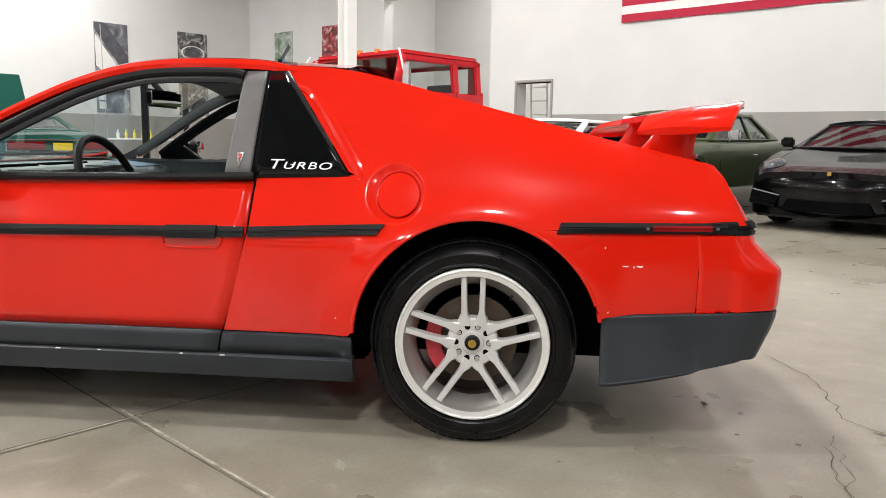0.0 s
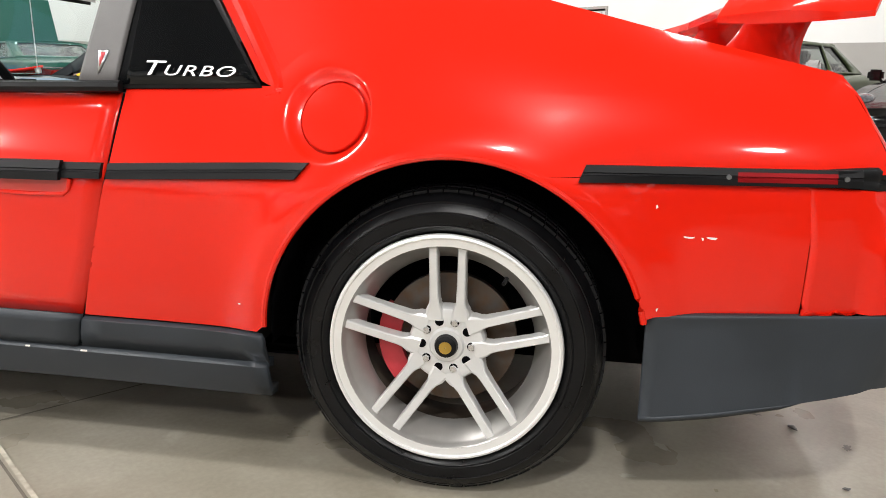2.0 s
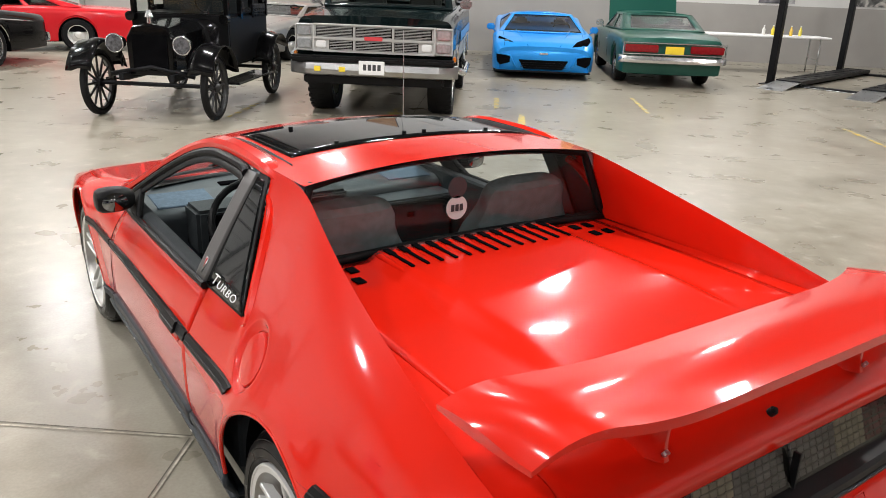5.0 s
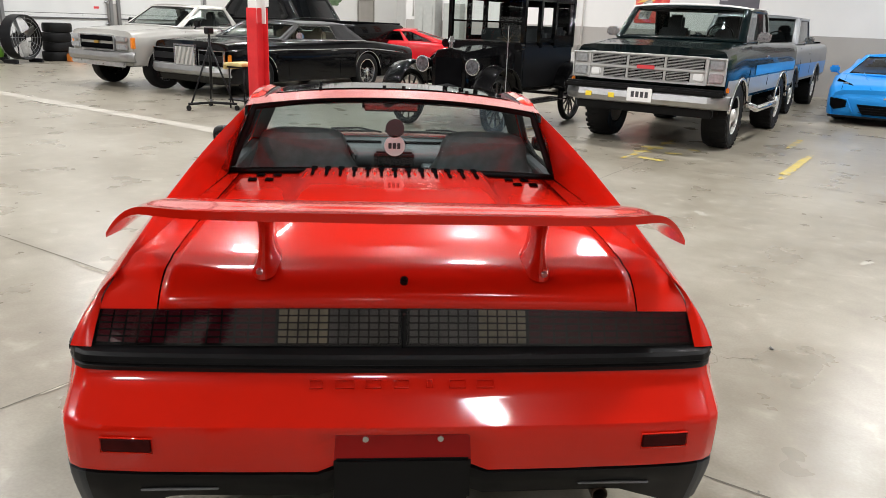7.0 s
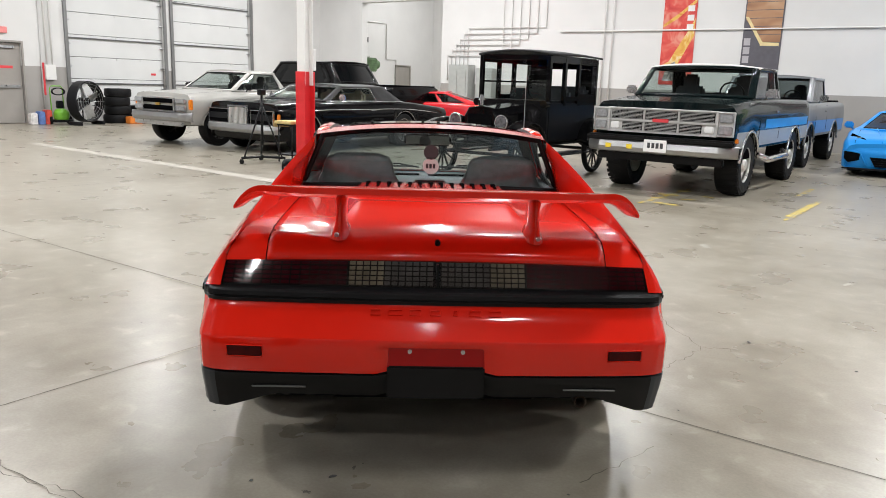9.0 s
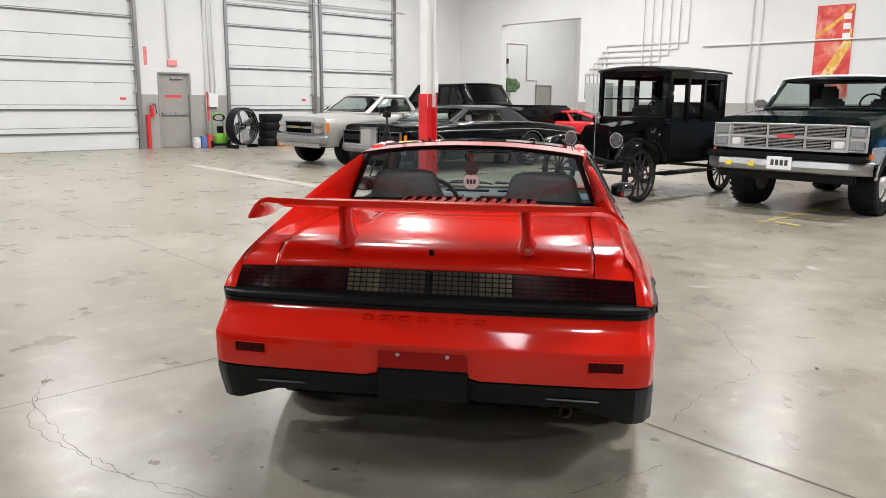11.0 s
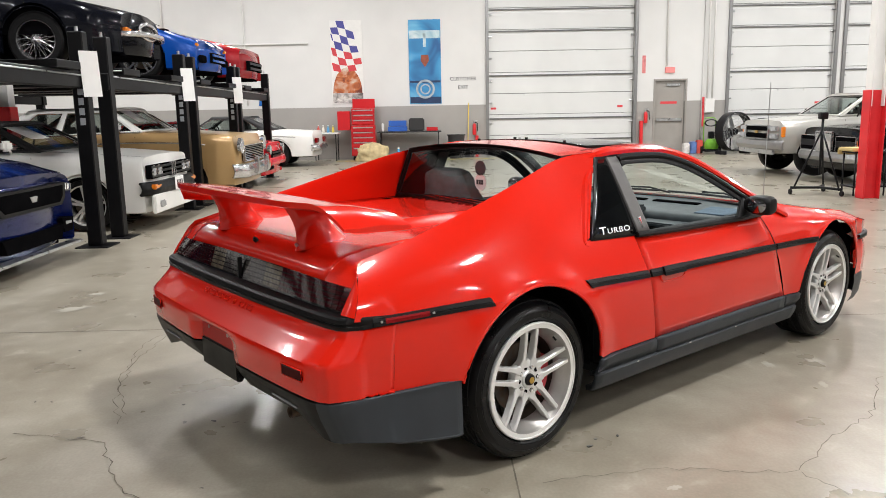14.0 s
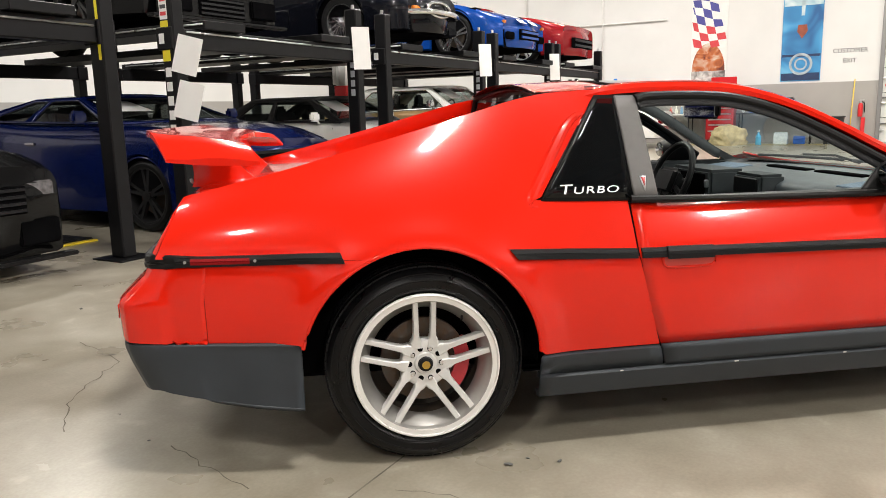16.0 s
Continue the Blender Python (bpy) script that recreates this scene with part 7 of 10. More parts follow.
P_STRIPE = paint("blue_stripe_paint", (0.006, 0.026, 0.095))
M_VINYL = mat("black_vinyl_roof", (0.015, 0.015, 0.016), 0.6, vary=0.2, bump=0.2, bscale=200)
M_SMOKEL = mat("dark_headlight_lens", (0.10, 0.10, 0.11), 0.1, 0.2, coat=0.6, vary=0.5, scale=30)
M_BLACKRIM = mat("black_wheel", (0.012, 0.012, 0.013), 0.35, vary=0.1)


def truck_front(zg0, zg1, w, bars=2):
    return [("grille", -w, w, zg0, zg1, bars * 4, M_STEEL, 0.01), ("frame", -w, w, zg0, zg1, 0.025, M_CHROME, 0.01)]


# dark green lifted pickup with a silver lower body
M_SILVERP = mat("silver_grille_paint", (0.50, 0.50, 0.49), 0.35, 0.2, vary=0.05, scale=20)
gmc = auto("pickup_truck", "lifted dark green and silver pickup truck with a chrome grille", at(-1.68, 8.18, 0, 180), P_GMC, 4.62, 1.93, 1.90, 2.72, 0.85, 0.42,
           [(0.85, 1.13), (0.79, 1.22), (0.2, 1.275), (-0.4, 1.30), (-1.4, 1.31), (-2.0, 1.30), (-3.77, 1.30)], (-0.28, -0.72, -1.72, -2.0),
           clear=0.62, style="truck", tumble=0.80, nose=0.02, tail=0.02, tyre_w=0.32, lip=0.022, lip_mat=M_CHROME, bands=[("side_graphic", P_RAPID, 0.90, 1.03, -3.6, -0.52, "bright blue side graphic", 0.006)], low_mat=(P_SILVER, 0.88), bed=(-3.65, -2.15), roof_mat=P_WHITE, crown=0.02, arch_k=1.12, paper=False, mirror_m=M_CHROME, glass_m=G_CLEAR, cat="pickup truck", bpil=None, cpil=0.1, squat=0.8, frame_mat=P_GMC,
           front=[("panel", -0.95, 0.95, 0.82, 1.14, 0.012, M_SILVERP, "grille_panel", 0.0), ("grille", -0.70, -0.25, 0.995, 1.115, 7, M_SILVERP, 0.02), ("grille", -0.22, 0.22, 0.995, 1.115, 7, M_SILVERP, 0.02), ("grille", 0.25, 0.70, 0.995, 1.115, 7, M_SILVERP, 0.02),
                  ("grille", -0.54, -0.25, 0.845, 0.955, 6, M_SILVERP, 0.02), ("grille", -0.22, 0.22, 0.845, 0.955, 6, M_SILVERP, 0.02), ("grille", 0.25, 0.54, 0.845, 0.955, 6, M_SILVERP, 0.02),
                  ("panel", -0.249, -0.221, 0.84, 1.12, 0.022, M_SILVERP, "grille_post", 0.012), ("panel", 0.221, 0.249, 0.84, 1.12, 0.022, M_SILVERP, "grille_post", 0.012), ("panel", -0.73, 0.73, 0.96, 0.99, 0.03, M_SILVERP, "grille_crossbar", 0.012),
                  ("frame", -0.72, 0.72, 0.835, 1.125, 0.02, M_SILVERP, 0.012), ("rlamp", 0.58, 0.70, 0.86, 0.95, M_WHITE, "parking_lamp", 0.015),
                  ("rlamp", 0.76, 0.93, 1.0, 1.11, M_LENS, "headlight", 0.02), ("rlamp", 0.76, 0.93, 0.85, 0.96, M_LENS, "headlight", 0.02), ("frame", 0.75, 0.94, 0.84, 1.12, 0.012, M_SILVERP, 0.016), ("frame", -0.94, -0.75, 0.84, 1.12, 0.012, M_SILVERP, 0.016),
                  ("panel", -0.11, 0.11, 0.965, 1.01, 0.02, M_SIGNRED, "emblem", 0.03),
                  ("bumper", 1.0, 0.56, 0.70, 0.13, M_BUMPERC, 0.14), ("panel", -1.0, 1.0, 0.70, 0.78, 0.14, M_PLASTIC, "bumper_pad", 0.0), ("plate", 0.66, 0.16), ("panel", -0.86, 0.86, 0.44, 0.55, 0.06, M_PLASTIC, "air_dam", -0.02),
                  ("panel", 0.32, 0.40, 0.60, 0.66, 0.01, M_YSIGN, "tow_hook", 0.15), ("panel", 0.62, 0.70, 0.60, 0.66, 0.01, M_YSIGN, "tow_hook", 0.15), ("rlamp", 0.955, 0.995, 0.74, 0.81, M_AMBER, "side_marker", -0.06)])
for s in (-1, 1):
    bm = bmesh.new()
    tube(bm, [(s * 0.92, -0.6, 0.52), (s * 1.02, -0.75, 0.46), (s * 1.02, -1.9, 0.46), (s * 0.92, -2.05, 0.52)], 0.045, 10)
    part("step_bar", bm, M_CHROME, gmc, "chrome step bar")
auto("pickup_truck", "grey and blue pickup truck with large tyres", at(-1.95, 13.55, 0, 180), paint("grey_truck_paint", (0.2, 0.21, 0.22), 0.3, 0.4), 4.75, 1.96, 1.9, 2.6, 0.95, 0.40,
     [(0.95, 1.08), (0.85, 1.18), (-0.4, 1.24), (-2.0, 1.24), (-3.8, 1.24)], (-0.28, -0.72, -1.72, -2.0), clear=0.58, style="truck", tumble=0.80, nose=0.02, tail=0.02, tyre_w=0.3, bed=(-3.7, -2.15), bpil=None, cpil=0.1, squat=0.8, cat="pickup truck", mirror_m=M_CHROME, low_mat=(P_RAPID, 0.9), lip=0.022,
     front=truck_front(0.82, 1.05, 0.7) + [("bumper", 0.98, 0.55, 0.7, 0.1, M_CHROME, 0.12)])
# silver-beige pickup by the roller doors
auto("pickup_truck", "champagne silver pickup truck with a chrome bumper", at(-11.7, 7.3, 0, 180), P_SILVER, 4.94, 1.90, 1.60, 3.0, 0.76, 0.37,
            [(0.76, 0.94), (0.68, 1.01), (0.0, 1.06), (-0.55, 1.09), (-2.1, 1.10), (-4.18, 1.08)], (-0.40, -0.98, -1.60, -1.88), clear=0.42, style="steel", rim=M_CHROME, tumble=0.75, nose=0.06, tail=0.02, bed=(-4.05, -2.02), cat="pickup truck", tyre_w=0.25, bpil=None, cpil=0.1, glass_m=G_CLEAR, mirror_m=M_PLASTIC,
            front=[("grille", -0.5, 0.5, 0.84, 0.92, 1, M_DARK, 0.02), ("grille", -0.5, 0.5, 0.70, 0.79, 1, M_DARK, 0.02), ("frame", -0.5, 0.5, 0.69, 0.93, 0.02, M_STEEL, 0.012), ("rlamp", 0.55, 0.82, 0.84, 0.93, M_LENS, "headlight", 0.0), ("rlamp", 0.55, 0.82, 0.70, 0.79, M_LENS, "headlight", 0.0), ("rlamp", 0.85, 0.925, 0.72, 0.92, M_AMBER, "turn_signal", -0.085),
                   ("panel", -0.07, 0.07, 0.79, 0.84, 0.02, M_GOLD, "emblem", 0.02), ("bumper", 0.98, 0.5, 0.66, 0.1, M_BUMPERC, 0.12), ("panel", -0.8, 0.8, 0.40, 0.5, 0.05, M_STEEL, "air_dam", 0.0)])
# long black luxury coupe
auto("luxury_coupe", "long black 1960s luxury coupe with a chrome waterfall grille", at(-9.6, 7.6, 0, 180), P_BLACK, 5.39, 1.98, 1.36, 2.98, 0.75, 0.36,
     [(0.75, 0.80), (0.68, 0.90), (0.0, 0.94), (-0.7, 0.955), (-1.6, 0.95), (-2.6, 0.96), (-3.4, 0.93), (-4.55, 0.82), (-4.64, 0.76)], (-0.62, -1.2, -2.45, -3.0), clear=0.24, cpil=0.36, bpil=None, style="wire", rim=M_CHROME, tumble=0.74, nose=0.03, tail=0.06, roof_mat=M_VINYL, chrome_line=True, glass_m=G_CLEAR, mirror_m=M_CHROME, lip_mat=M_CHROME, lip=0.009, seat_m=mat("cream_seat_vinyl", (0.42, 0.35, 0.25), 0.5, vary=0.1),
     front=[("vgrille", -0.24, 0.24, 0.46, 0.84, 14, M_ALU, 0.06), ("frame", -0.24, 0.24, 0.46, 0.84, 0.03, M_CHROME, 0.06), ("grille", -0.9, -0.3, 0.54, 0.78, 1, M_BLACKM, 0.0), ("grille", 0.3, 0.9, 0.54, 0.78, 1, M_BLACKM, 0.0), ("frame", -0.9, -0.3, 0.54, 0.78, 0.015, M_CHROME, 0.0), ("frame", 0.3, 0.9, 0.54, 0.78, 0.015, M_CHROME, 0.0),
            ("bumper", 0.99, 0.38, 0.52, 0.1, M_BUMPERC, 0.12), ("rlamp", 0.955, 0.99, 0.5, 0.74, M_AMBER, "turn_signal", -0.05)],
     back=[("bumper", 0.97, 0.36, 0.5, 0.06, M_CHROME, 0.1)])
auto("pickup_truck", "black crew cab pickup truck parked side-on", at(-15.2, 13.0, 0, 90), P_BLACK, 6.0, 2.0, 1.98, 3.9, 0.95, 0.42, [(0.95, 1.1), (0.85, 1.2), (-0.5, 1.26), (-3.0, 1.27), (-5.05, 1.25)], (-0.3, -0.85, -2.6, -3.0), clear=0.5, style="truck", tumble=0.8, nose=0.05, tail=0.02, bed=(-4.95, -3.15), glass_m=G_DARK, cat="pickup truck", tyre_w=0.28)
auto("sports_coupe", "red sports coupe with black rear louvres", at(-11.6, 13.4, 0, 120), P_RED, 4.7, 1.85, 1.24, 2.5, 1.05, 0.33, [(1.05, 0.66), (0.9, 0.74), (0.0, 0.86), (-0.6, 0.88), (-1.8, 0.9), (-3.6, 0.82)], (-0.5, -1.1, -1.7, -2.6), clear=0.2, nose=0.15, style="steel", rim=M_ALU, tumble=0.66)
auto("stainless_coupe", "brushed grey wedge coupe with square lamps", at(-5.3, 14.2, 0, 165), P_GREY, 4.25, 1.86, 1.14, 2.41, 0.95, 0.32, [(0.95, 0.64), (0.85, 0.7), (0.0, 0.80), (-0.6, 0.84), (-1.6, 0.86), (-3.3, 0.82)], (-0.45, -1.15, -1.7, -2.9), clear=0.2, nose=0.06, rim=M_ALU, tumble=0.66,
     front=[("grille", -0.5, 0.5, 0.52, 0.62, 3, M_BLACKM, 0.01), ("rlamp", 0.52, 0.82, 0.53, 0.62, M_LENS, "headlight", 0.0), ("bumper", 0.9, 0.32, 0.5, 0.03, M_PLASTIC, 0.12), ("plate", 0.42, 0.07)])
# bright blue mid-engine sports car
vette = auto("sports_car_blue", "bright blue mid-engine sports car with black intakes", at(0.66, 13.6, 0, 180), P_RAPID, 4.63, 1.93, 1.21, 2.72, 1.0, 0.34, [(1.0, 0.47), (0.95, 0.54), (0.8, 0.61), (0.45, 0.69), (0.0, 0.76), (-0.5, 0.82), (-1.6, 0.88), (-2.6, 0.96), (-3.5, 0.92), (-3.63, 0.86)], (0.05, -0.75, -1.35, -2.9), clear=0.13, nose=0.14, style="modern", rim=M_BLACKRIM, tumble=0.62, arch_k=1.1, tyre_w=0.26, crown=0.05, glass_m=G_TINT, seats=True, fender=0.045, cpil=0.3, bpil=None,
             front=[("panel", -0.08, 0.08, 0.45, 0.48, 0.012, M_CHROME, "emblem", 0.0), ("panel", -0.88, 0.88, 0.12, 0.15, 0.06, M_PLASTIC, "front_lip", -0.03)])
bm = bmesh.new()
poly(bm, [(-0.46, 0.345), (0.46, 0.345), (0.36, 0.185), (-0.36, 0.185)], 0.16, Matrix.Translation((0, 0.862, 0)), 0.006)
part("air_intake", bm, M_DARK, vette, "wide black central intake")
bm = boxes([(-0.42, 0.42, 1.018, 1.026, 0.215 + 0.04 * i, 0.222 + 0.04 * i) for i in range(3)])
part("intake_slat", bm, M_BLACKM, vette)
for s in (-1, 1):
    bm = bmesh.new()
    v = [bm.verts.new(p) for p in ((s * 0.52, 0.90, 0.585), (s * 0.60, 0.78, 0.66), (s * 0.85, 0.5, 0.73), (s * 0.875, 0.58, 0.66), (s * 0.80, 0.80, 0.585))]
    bm.faces.new(v)
    part("headlight", bm, M_DARK, vette, "narrow dark headlight").modifiers.new("depth", "SOLIDIFY").thickness = 0.03
    bm = bmesh.new()
    poly(bm, [(s * x, z) for x, z in ((0.56, 0.30), (0.60, 0.40), (0.88, 0.43), (0.87, 0.30), (0.80, 0.235))], 0.16, Matrix.Translation((0, 0.80, 0)), 0.006)
    part("air_intake", bm, M_DARK, vette, "black corner intake")
    bm = bmesh.new()
    tube(bm, [(s * 0.50, 1.0, 0.19), (s * 0.56, 0.985, 0.29), (s * 0.62, 0.97, 0.415), (s * 0.90, 0.90, 0.445)], 0.016, 8)
    part("intake_blade", bm, P_RAPID, vette, "blue blade between the intakes")
    bm = bmesh.new()
    tube(bm, [(s * 0.30, 0.93, 0.60), (s * 0.42, 0.4, 0.735), (s * 0.52, -0.02, 0.82)], 0.012, 6)
    part("hood_crease", bm, P_RAPID, vette)
    bm = boxes([(s * 0.70 - 0.04, s * 0.70 + 0.04, 0.70, 0.74, 0.655, 0.68)], 0.008)
    part("lamp_element", bm, M_LENS, vette)
# dark green classic coupe seen from behind, hood open
cougar = auto("classic_coupe", "dark green classic coupe with its hood open", at(2.9, 15.87, 0, 0), P_GREEN, 4.83, 1.81, 1.31, 2.82, 0.98, 0.33, [(0.98, 0.78), (0.0, 0.86), (-0.6, 0.88), (-1.6, 0.89), (-2.6, 0.92), (-3.3, 0.90), (-3.85, 0.84)], (-0.55, -1.15, -2.0, -2.75), clear=0.24, rim=M_CHROME, style="classic", tumble=0.72, tail=0.05, glass_m=G_CLEAR, mirror_m=M_CHROME, group="classic cars",
              back=[("rlamp", 0.28, 0.86, 0.62, 0.75, M_REDLENS, "tail_light", 0.02), ("frame", -0.88, 0.88, 0.60, 0.77, 0.018, M_CHROME, 0.02), ("bumper", 0.92, 0.44, 0.55, 0.07, M_CHROME, 0.14), ("panel", -0.16, 0.16, 0.60, 0.73, 0.02, M_YSIGN, "number_plate", 0.04)])
bm = bmesh.new()
box(bm, -0.72, 0.72, 0, 1.35, 0, 0.03, 0.01, m=Matrix.Translation((0, -0.4, 0.92)) @ pose(0, 0, 0, 62, 0, 0))
part("open_hood", bm, P_GREEN, cougar, "raised green hood")
# white fastback with blue stripes
auto("fastback_coupe", "white 1960s fastback with blue racing stripes", at(6.2, 4.8, 0, 90), P_WHITE, 4.61, 1.74, 1.30, 2.74, 0.86, 0.32, [(0.86, 0.72), (0.8, 0.80), (0.0, 0.88), (-0.5, 0.90), (-1.4, 0.90), (-2.6, 0.94), (-3.75, 0.84)], (-0.5, -1.1, -1.8, -3.2), clear=0.24, rim=M_ALU, style="classic", tumble=0.70, stripes=(P_STRIPE, [(-0.3, -0.06), (0.06, 0.3)]), paper=True, glass_m=G_CLEAR, group="classic cars", mirror_m=M_CHROME,
     front=[("grille", -0.55, 0.55, 0.56, 0.74, 4, M_BLACKM, 0.01), ("lamp", 0.70, 0.665, 0.085, M_LENS), ("bumper", 0.87, 0.42, 0.52, 0.05, M_CHROME, 0.1), ("panel", -0.7, 0.7, 0.28, 0.44, 0.02, P_WHITE, "front_valance", 0.0), ("panel", -0.3, -0.06, 0.29, 0.45, 0.008, P_STRIPE, "stripe", 0.02), ("panel", 0.06, 0.3, 0.29, 0.45, 0.008, P_STRIPE, "stripe", 0.02), ("rlamp", 0.6, 0.68, 0.32, 0.38, M_AMBER, "turn_signal", 0.02), ("panel", 0.3, 0.38, 0.6, 0.7, 0.02, M_CHROME, "emblem", 0.02)])
M_HOODB = mat("matte_black_hood_paint", (0.022, 0.023, 0.022), 0.5, vary=0.15, scale=5, spec=0.3)
gtx = auto("muscle_car", "olive green muscle car with a black hood scoop", at(6.2, 2.88, 0, 90), P_OLIVE, 5.15, 1.80, 1.41, 2.95, 0.93, 0.35, [(0.93, 0.74), (0.86, 0.82), (0.0, 0.91), (-0.6, 0.93), (-1.6, 0.93), (-2.8, 0.96), (-4.2, 0.88)], (-0.58, -1.2, -2.1, -2.9), clear=0.36, stripes=(M_HOODB, [(-0.5, 0.5)]), rim=M_BLACKRIM, style="classic", tumble=0.72, paper=True, glass_m=G_CLEAR, tyre_w=0.27, group="classic cars", mirror_m=M_CHROME,
           front=[("grille", -0.46, 0.46, 0.58, 0.75, 5, M_STEEL, 0.01), ("frame", -0.84, 0.84, 0.56, 0.77, 0.018, M_CHROME, 0.0), ("lamp", 0.57, 0.665, 0.075, M_LENS), ("lamp", 0.74, 0.665, 0.075, M_LENS), ("bumper", 0.90, 0.40, 0.53, 0.07, M_BUMPERC, 0.14), ("rlamp", 0.46, 0.60, 0.43, 0.48, M_AMBER, "turn_signal", 0.09)])
bm = bmesh.new()
grid(bm, [[(u * w, y, z0 + (z - z0) * (1 - abs(u) ** 5)) for u in [-1 + 0.125 * j for j in range(17)]] for y, w, z0, z in ((0.26, 0.24, 0.92, 1.025), (0.24, 0.26, 0.92, 1.04), (0.0, 0.25, 0.93, 1.03), (-0.3, 0.2, 0.93, 0.985), (-0.5, 0.16, 0.93, 0.945))])
part("hood_scoop", bm, M_BLACKM, gtx, "black hood scoop")
bm = boxes([(-0.215, 0.215, 0.245, 0.262, 0.955, 1.012)], 0.004)
part("scoop_mouth", bm, M_DARK, gtx)
black_coupe = auto("sports_coupe", "black modern sports coupe with wide intakes", at(7.1, 0.55, 0, 90), P_BLACK, 4.38, 1.80, 1.28, 2.475, 0.93, 0.34, [(0.93, 0.52), (0.86, 0.59), (0.7, 0.64), (0.4, 0.70), (0.0, 0.77), (-0.35, 0.84), (-1.6, 0.9), (-2.6, 0.94), (-3.4, 0.84)], (-0.35, -1.05, -1.6, -2.9), clear=0.15, rim=M_ALU, style="modern", tumble=0.66, nose=0.2, crown=0.05, paper=False, glass_m=G_TINT, arch_k=1.1, fender=0.07, bow=0.16, cpil=0.25, bpil=None,
     front=[("panel", -0.70, 0.70, 0.14, 0.165, 0.05, P_BLACK, "front_lip", -0.04), ("panel", -0.02, 0.02, 0.60, 0.64, 0.01, M_GOLD, "emblem", -0.03)])
front_poly(black_coupe, "air_intake", [(-0.40, 0.335), (0.40, 0.335), (0.46, 0.215), (-0.46, 0.215)], 0.934, M_DARK, "wide black intake")
front_poly(black_coupe, "air_intake", [(0.50, 0.36), (0.80, 0.42), (0.82, 0.28), (0.56, 0.225)], 0.865, M_DARK, "black corner intake", True)
for k in range(2):
    front_poly(black_coupe, "intake_slat", [(0.54, 0.30 - 0.05 * k), (0.81, 0.335 - 0.05 * k), (0.81, 0.322 - 0.05 * k), (0.54, 0.288 - 0.05 * k)], 0.872, P_BLACK, "", True, 0.03)
front_poly(black_coupe, "running_lamp", [(0.50, 0.375), (0.80, 0.435), (0.80, 0.423), (0.50, 0.363)], 0.875, M_LENS, "", True, 0.03)
inset_lamp(black_coupe, 0.66, 0.60, 0.66, 0.11, 0.17, 0.085, 20, M_SMOKEL)


# ---- red cab-over fire truck ----
def fire_truck(m):
    t = thing("fire_truck", m, "red cab-over truck with a white bumper and chrome mirrors", "truck")
    w, yf, yr = 1.13, 1.28, -0.74
    bm = bmesh.new()
    rows = []
    prof = [(yf - 0.06, 0.62), (yf, 0.72), (yf + 0.01, 1.2), (yf - 0.02, 1.52), (yf - 0.1, 1.64)]
    for y, z in prof:
        rows.append([(u * w * (1 - 0.03 * abs(u) ** 6), y - 0.16 * abs(u) ** 5, z) for u in [-1 + 2 * j / 20 for j in range(21)]])
    grid(bm, rows)
    for s in (-1, 1):
        R, cz = 0.55, 0.50
        lo = [(yf - 0.2, 0.62)] + [(0.0 + R * math.cos(radians(a)), cz + R * math.sin(radians(a))) for a in range(12, 169, 8)] + [(yr, 0.62)]
        hi = [(yf - 0.2, 1.62)] + [(yf - 0.2 + (yr - yf + 0.2) * i / 10, 1.62) for i in range(1, 10)] + [(yr, 1.62)]
        l2, h2 = resample([(0, *p) for p in lo], 40), resample([(0, *p) for p in hi], 40)
        grid(bm, [[Vector((s * (w - 0.03 * (k / 8) ** 2), *a.lerp(b, k / 8).yz)) for a, b in zip(l2, h2)] for k in range(9)], flip=s > 0)
    for s in (-1, 1):
        rows = []
        for y, z in prof:
            q = max(0.0, min(1.0, z - 0.62))
            p, e = Vector((s * w * 0.97, y - 0.16, z)), Vector((s * (w - 0.03 * q * q), yf - 0.2, z))
            rows.append([p.lerp(e, k / 4) + Vector((s * 0.012 * math.sin(math.pi * k / 4), 0.01 * math.sin(math.pi * k / 4), 0)) for k in range(5)])
        grid(bm, rows)
    box(bm, -w + 0.02, w - 0.02, yr - 0.02, yr, 0.62, 1.66)
    box(bm, -w + 0.1, w - 0.1, yr - 0.02, yr, 2.06, 2.14)
    for s in (-1, 1):
        box(bm, *sorted((s * (w - 0.1), s * (w - 0.34))), yr - 0.02, yr, 1.66, 2.06)
    clean(bm, 0.001)
    bmesh.ops.recalc_face_normals(bm, faces=bm.faces)
    part("cab", bm, P_RED, t, "glossy red cab")
    bm = boxes([(-w + 0.08, w - 0.08, yr, yf - 0.28, 2.10, 2.21)], 0.05, 3)
    part("roof", bm, P_RED, t)
    for s in (-1, 1):
        part("pillar", tube(bmesh.new(), [(s * (w - 0.055), yf - 0.12, 1.62), (s * (w - 0.11), yf - 0.3, 2.12)], 0.06, 8), P_RED, t)
        lean = pose(0, 0, 0, 0, -5.7 * s, 0)
        for y0, y1 in ((-0.20, -0.04), (yr, yr + 0.14)):
            bm = bmesh.new()
            box(bm, -0.03, 0.03, y0, y1, -0.02, 0.52, 0.02, 2, m=Matrix.Translation((s * (w - 0.055), 0, 1.62)) @ lean)
            part("pillar", bm, P_RED, t)
        bm = bmesh.new()
        box(bm, -0.03, 0.03, yr, yf - 0.3, 0.43, 0.52, 0.015, 2, m=Matrix.Translation((s * (w - 0.055), 0, 1.62)) @ lean)
        part("roof_rail", bm, P_RED, t)
        bm = bmesh.new()
        tube(bm, [(s * (w + 0.004), 0.60 * math.cos(radians(a)), 0.50 + 0.60 * math.sin(radians(a))) for a in range(12, 169, 8)], 0.03, 8)
        part("arch_lip", bm, P_RED, t, "rounded red wheel arch")
        bm = bmesh.new()
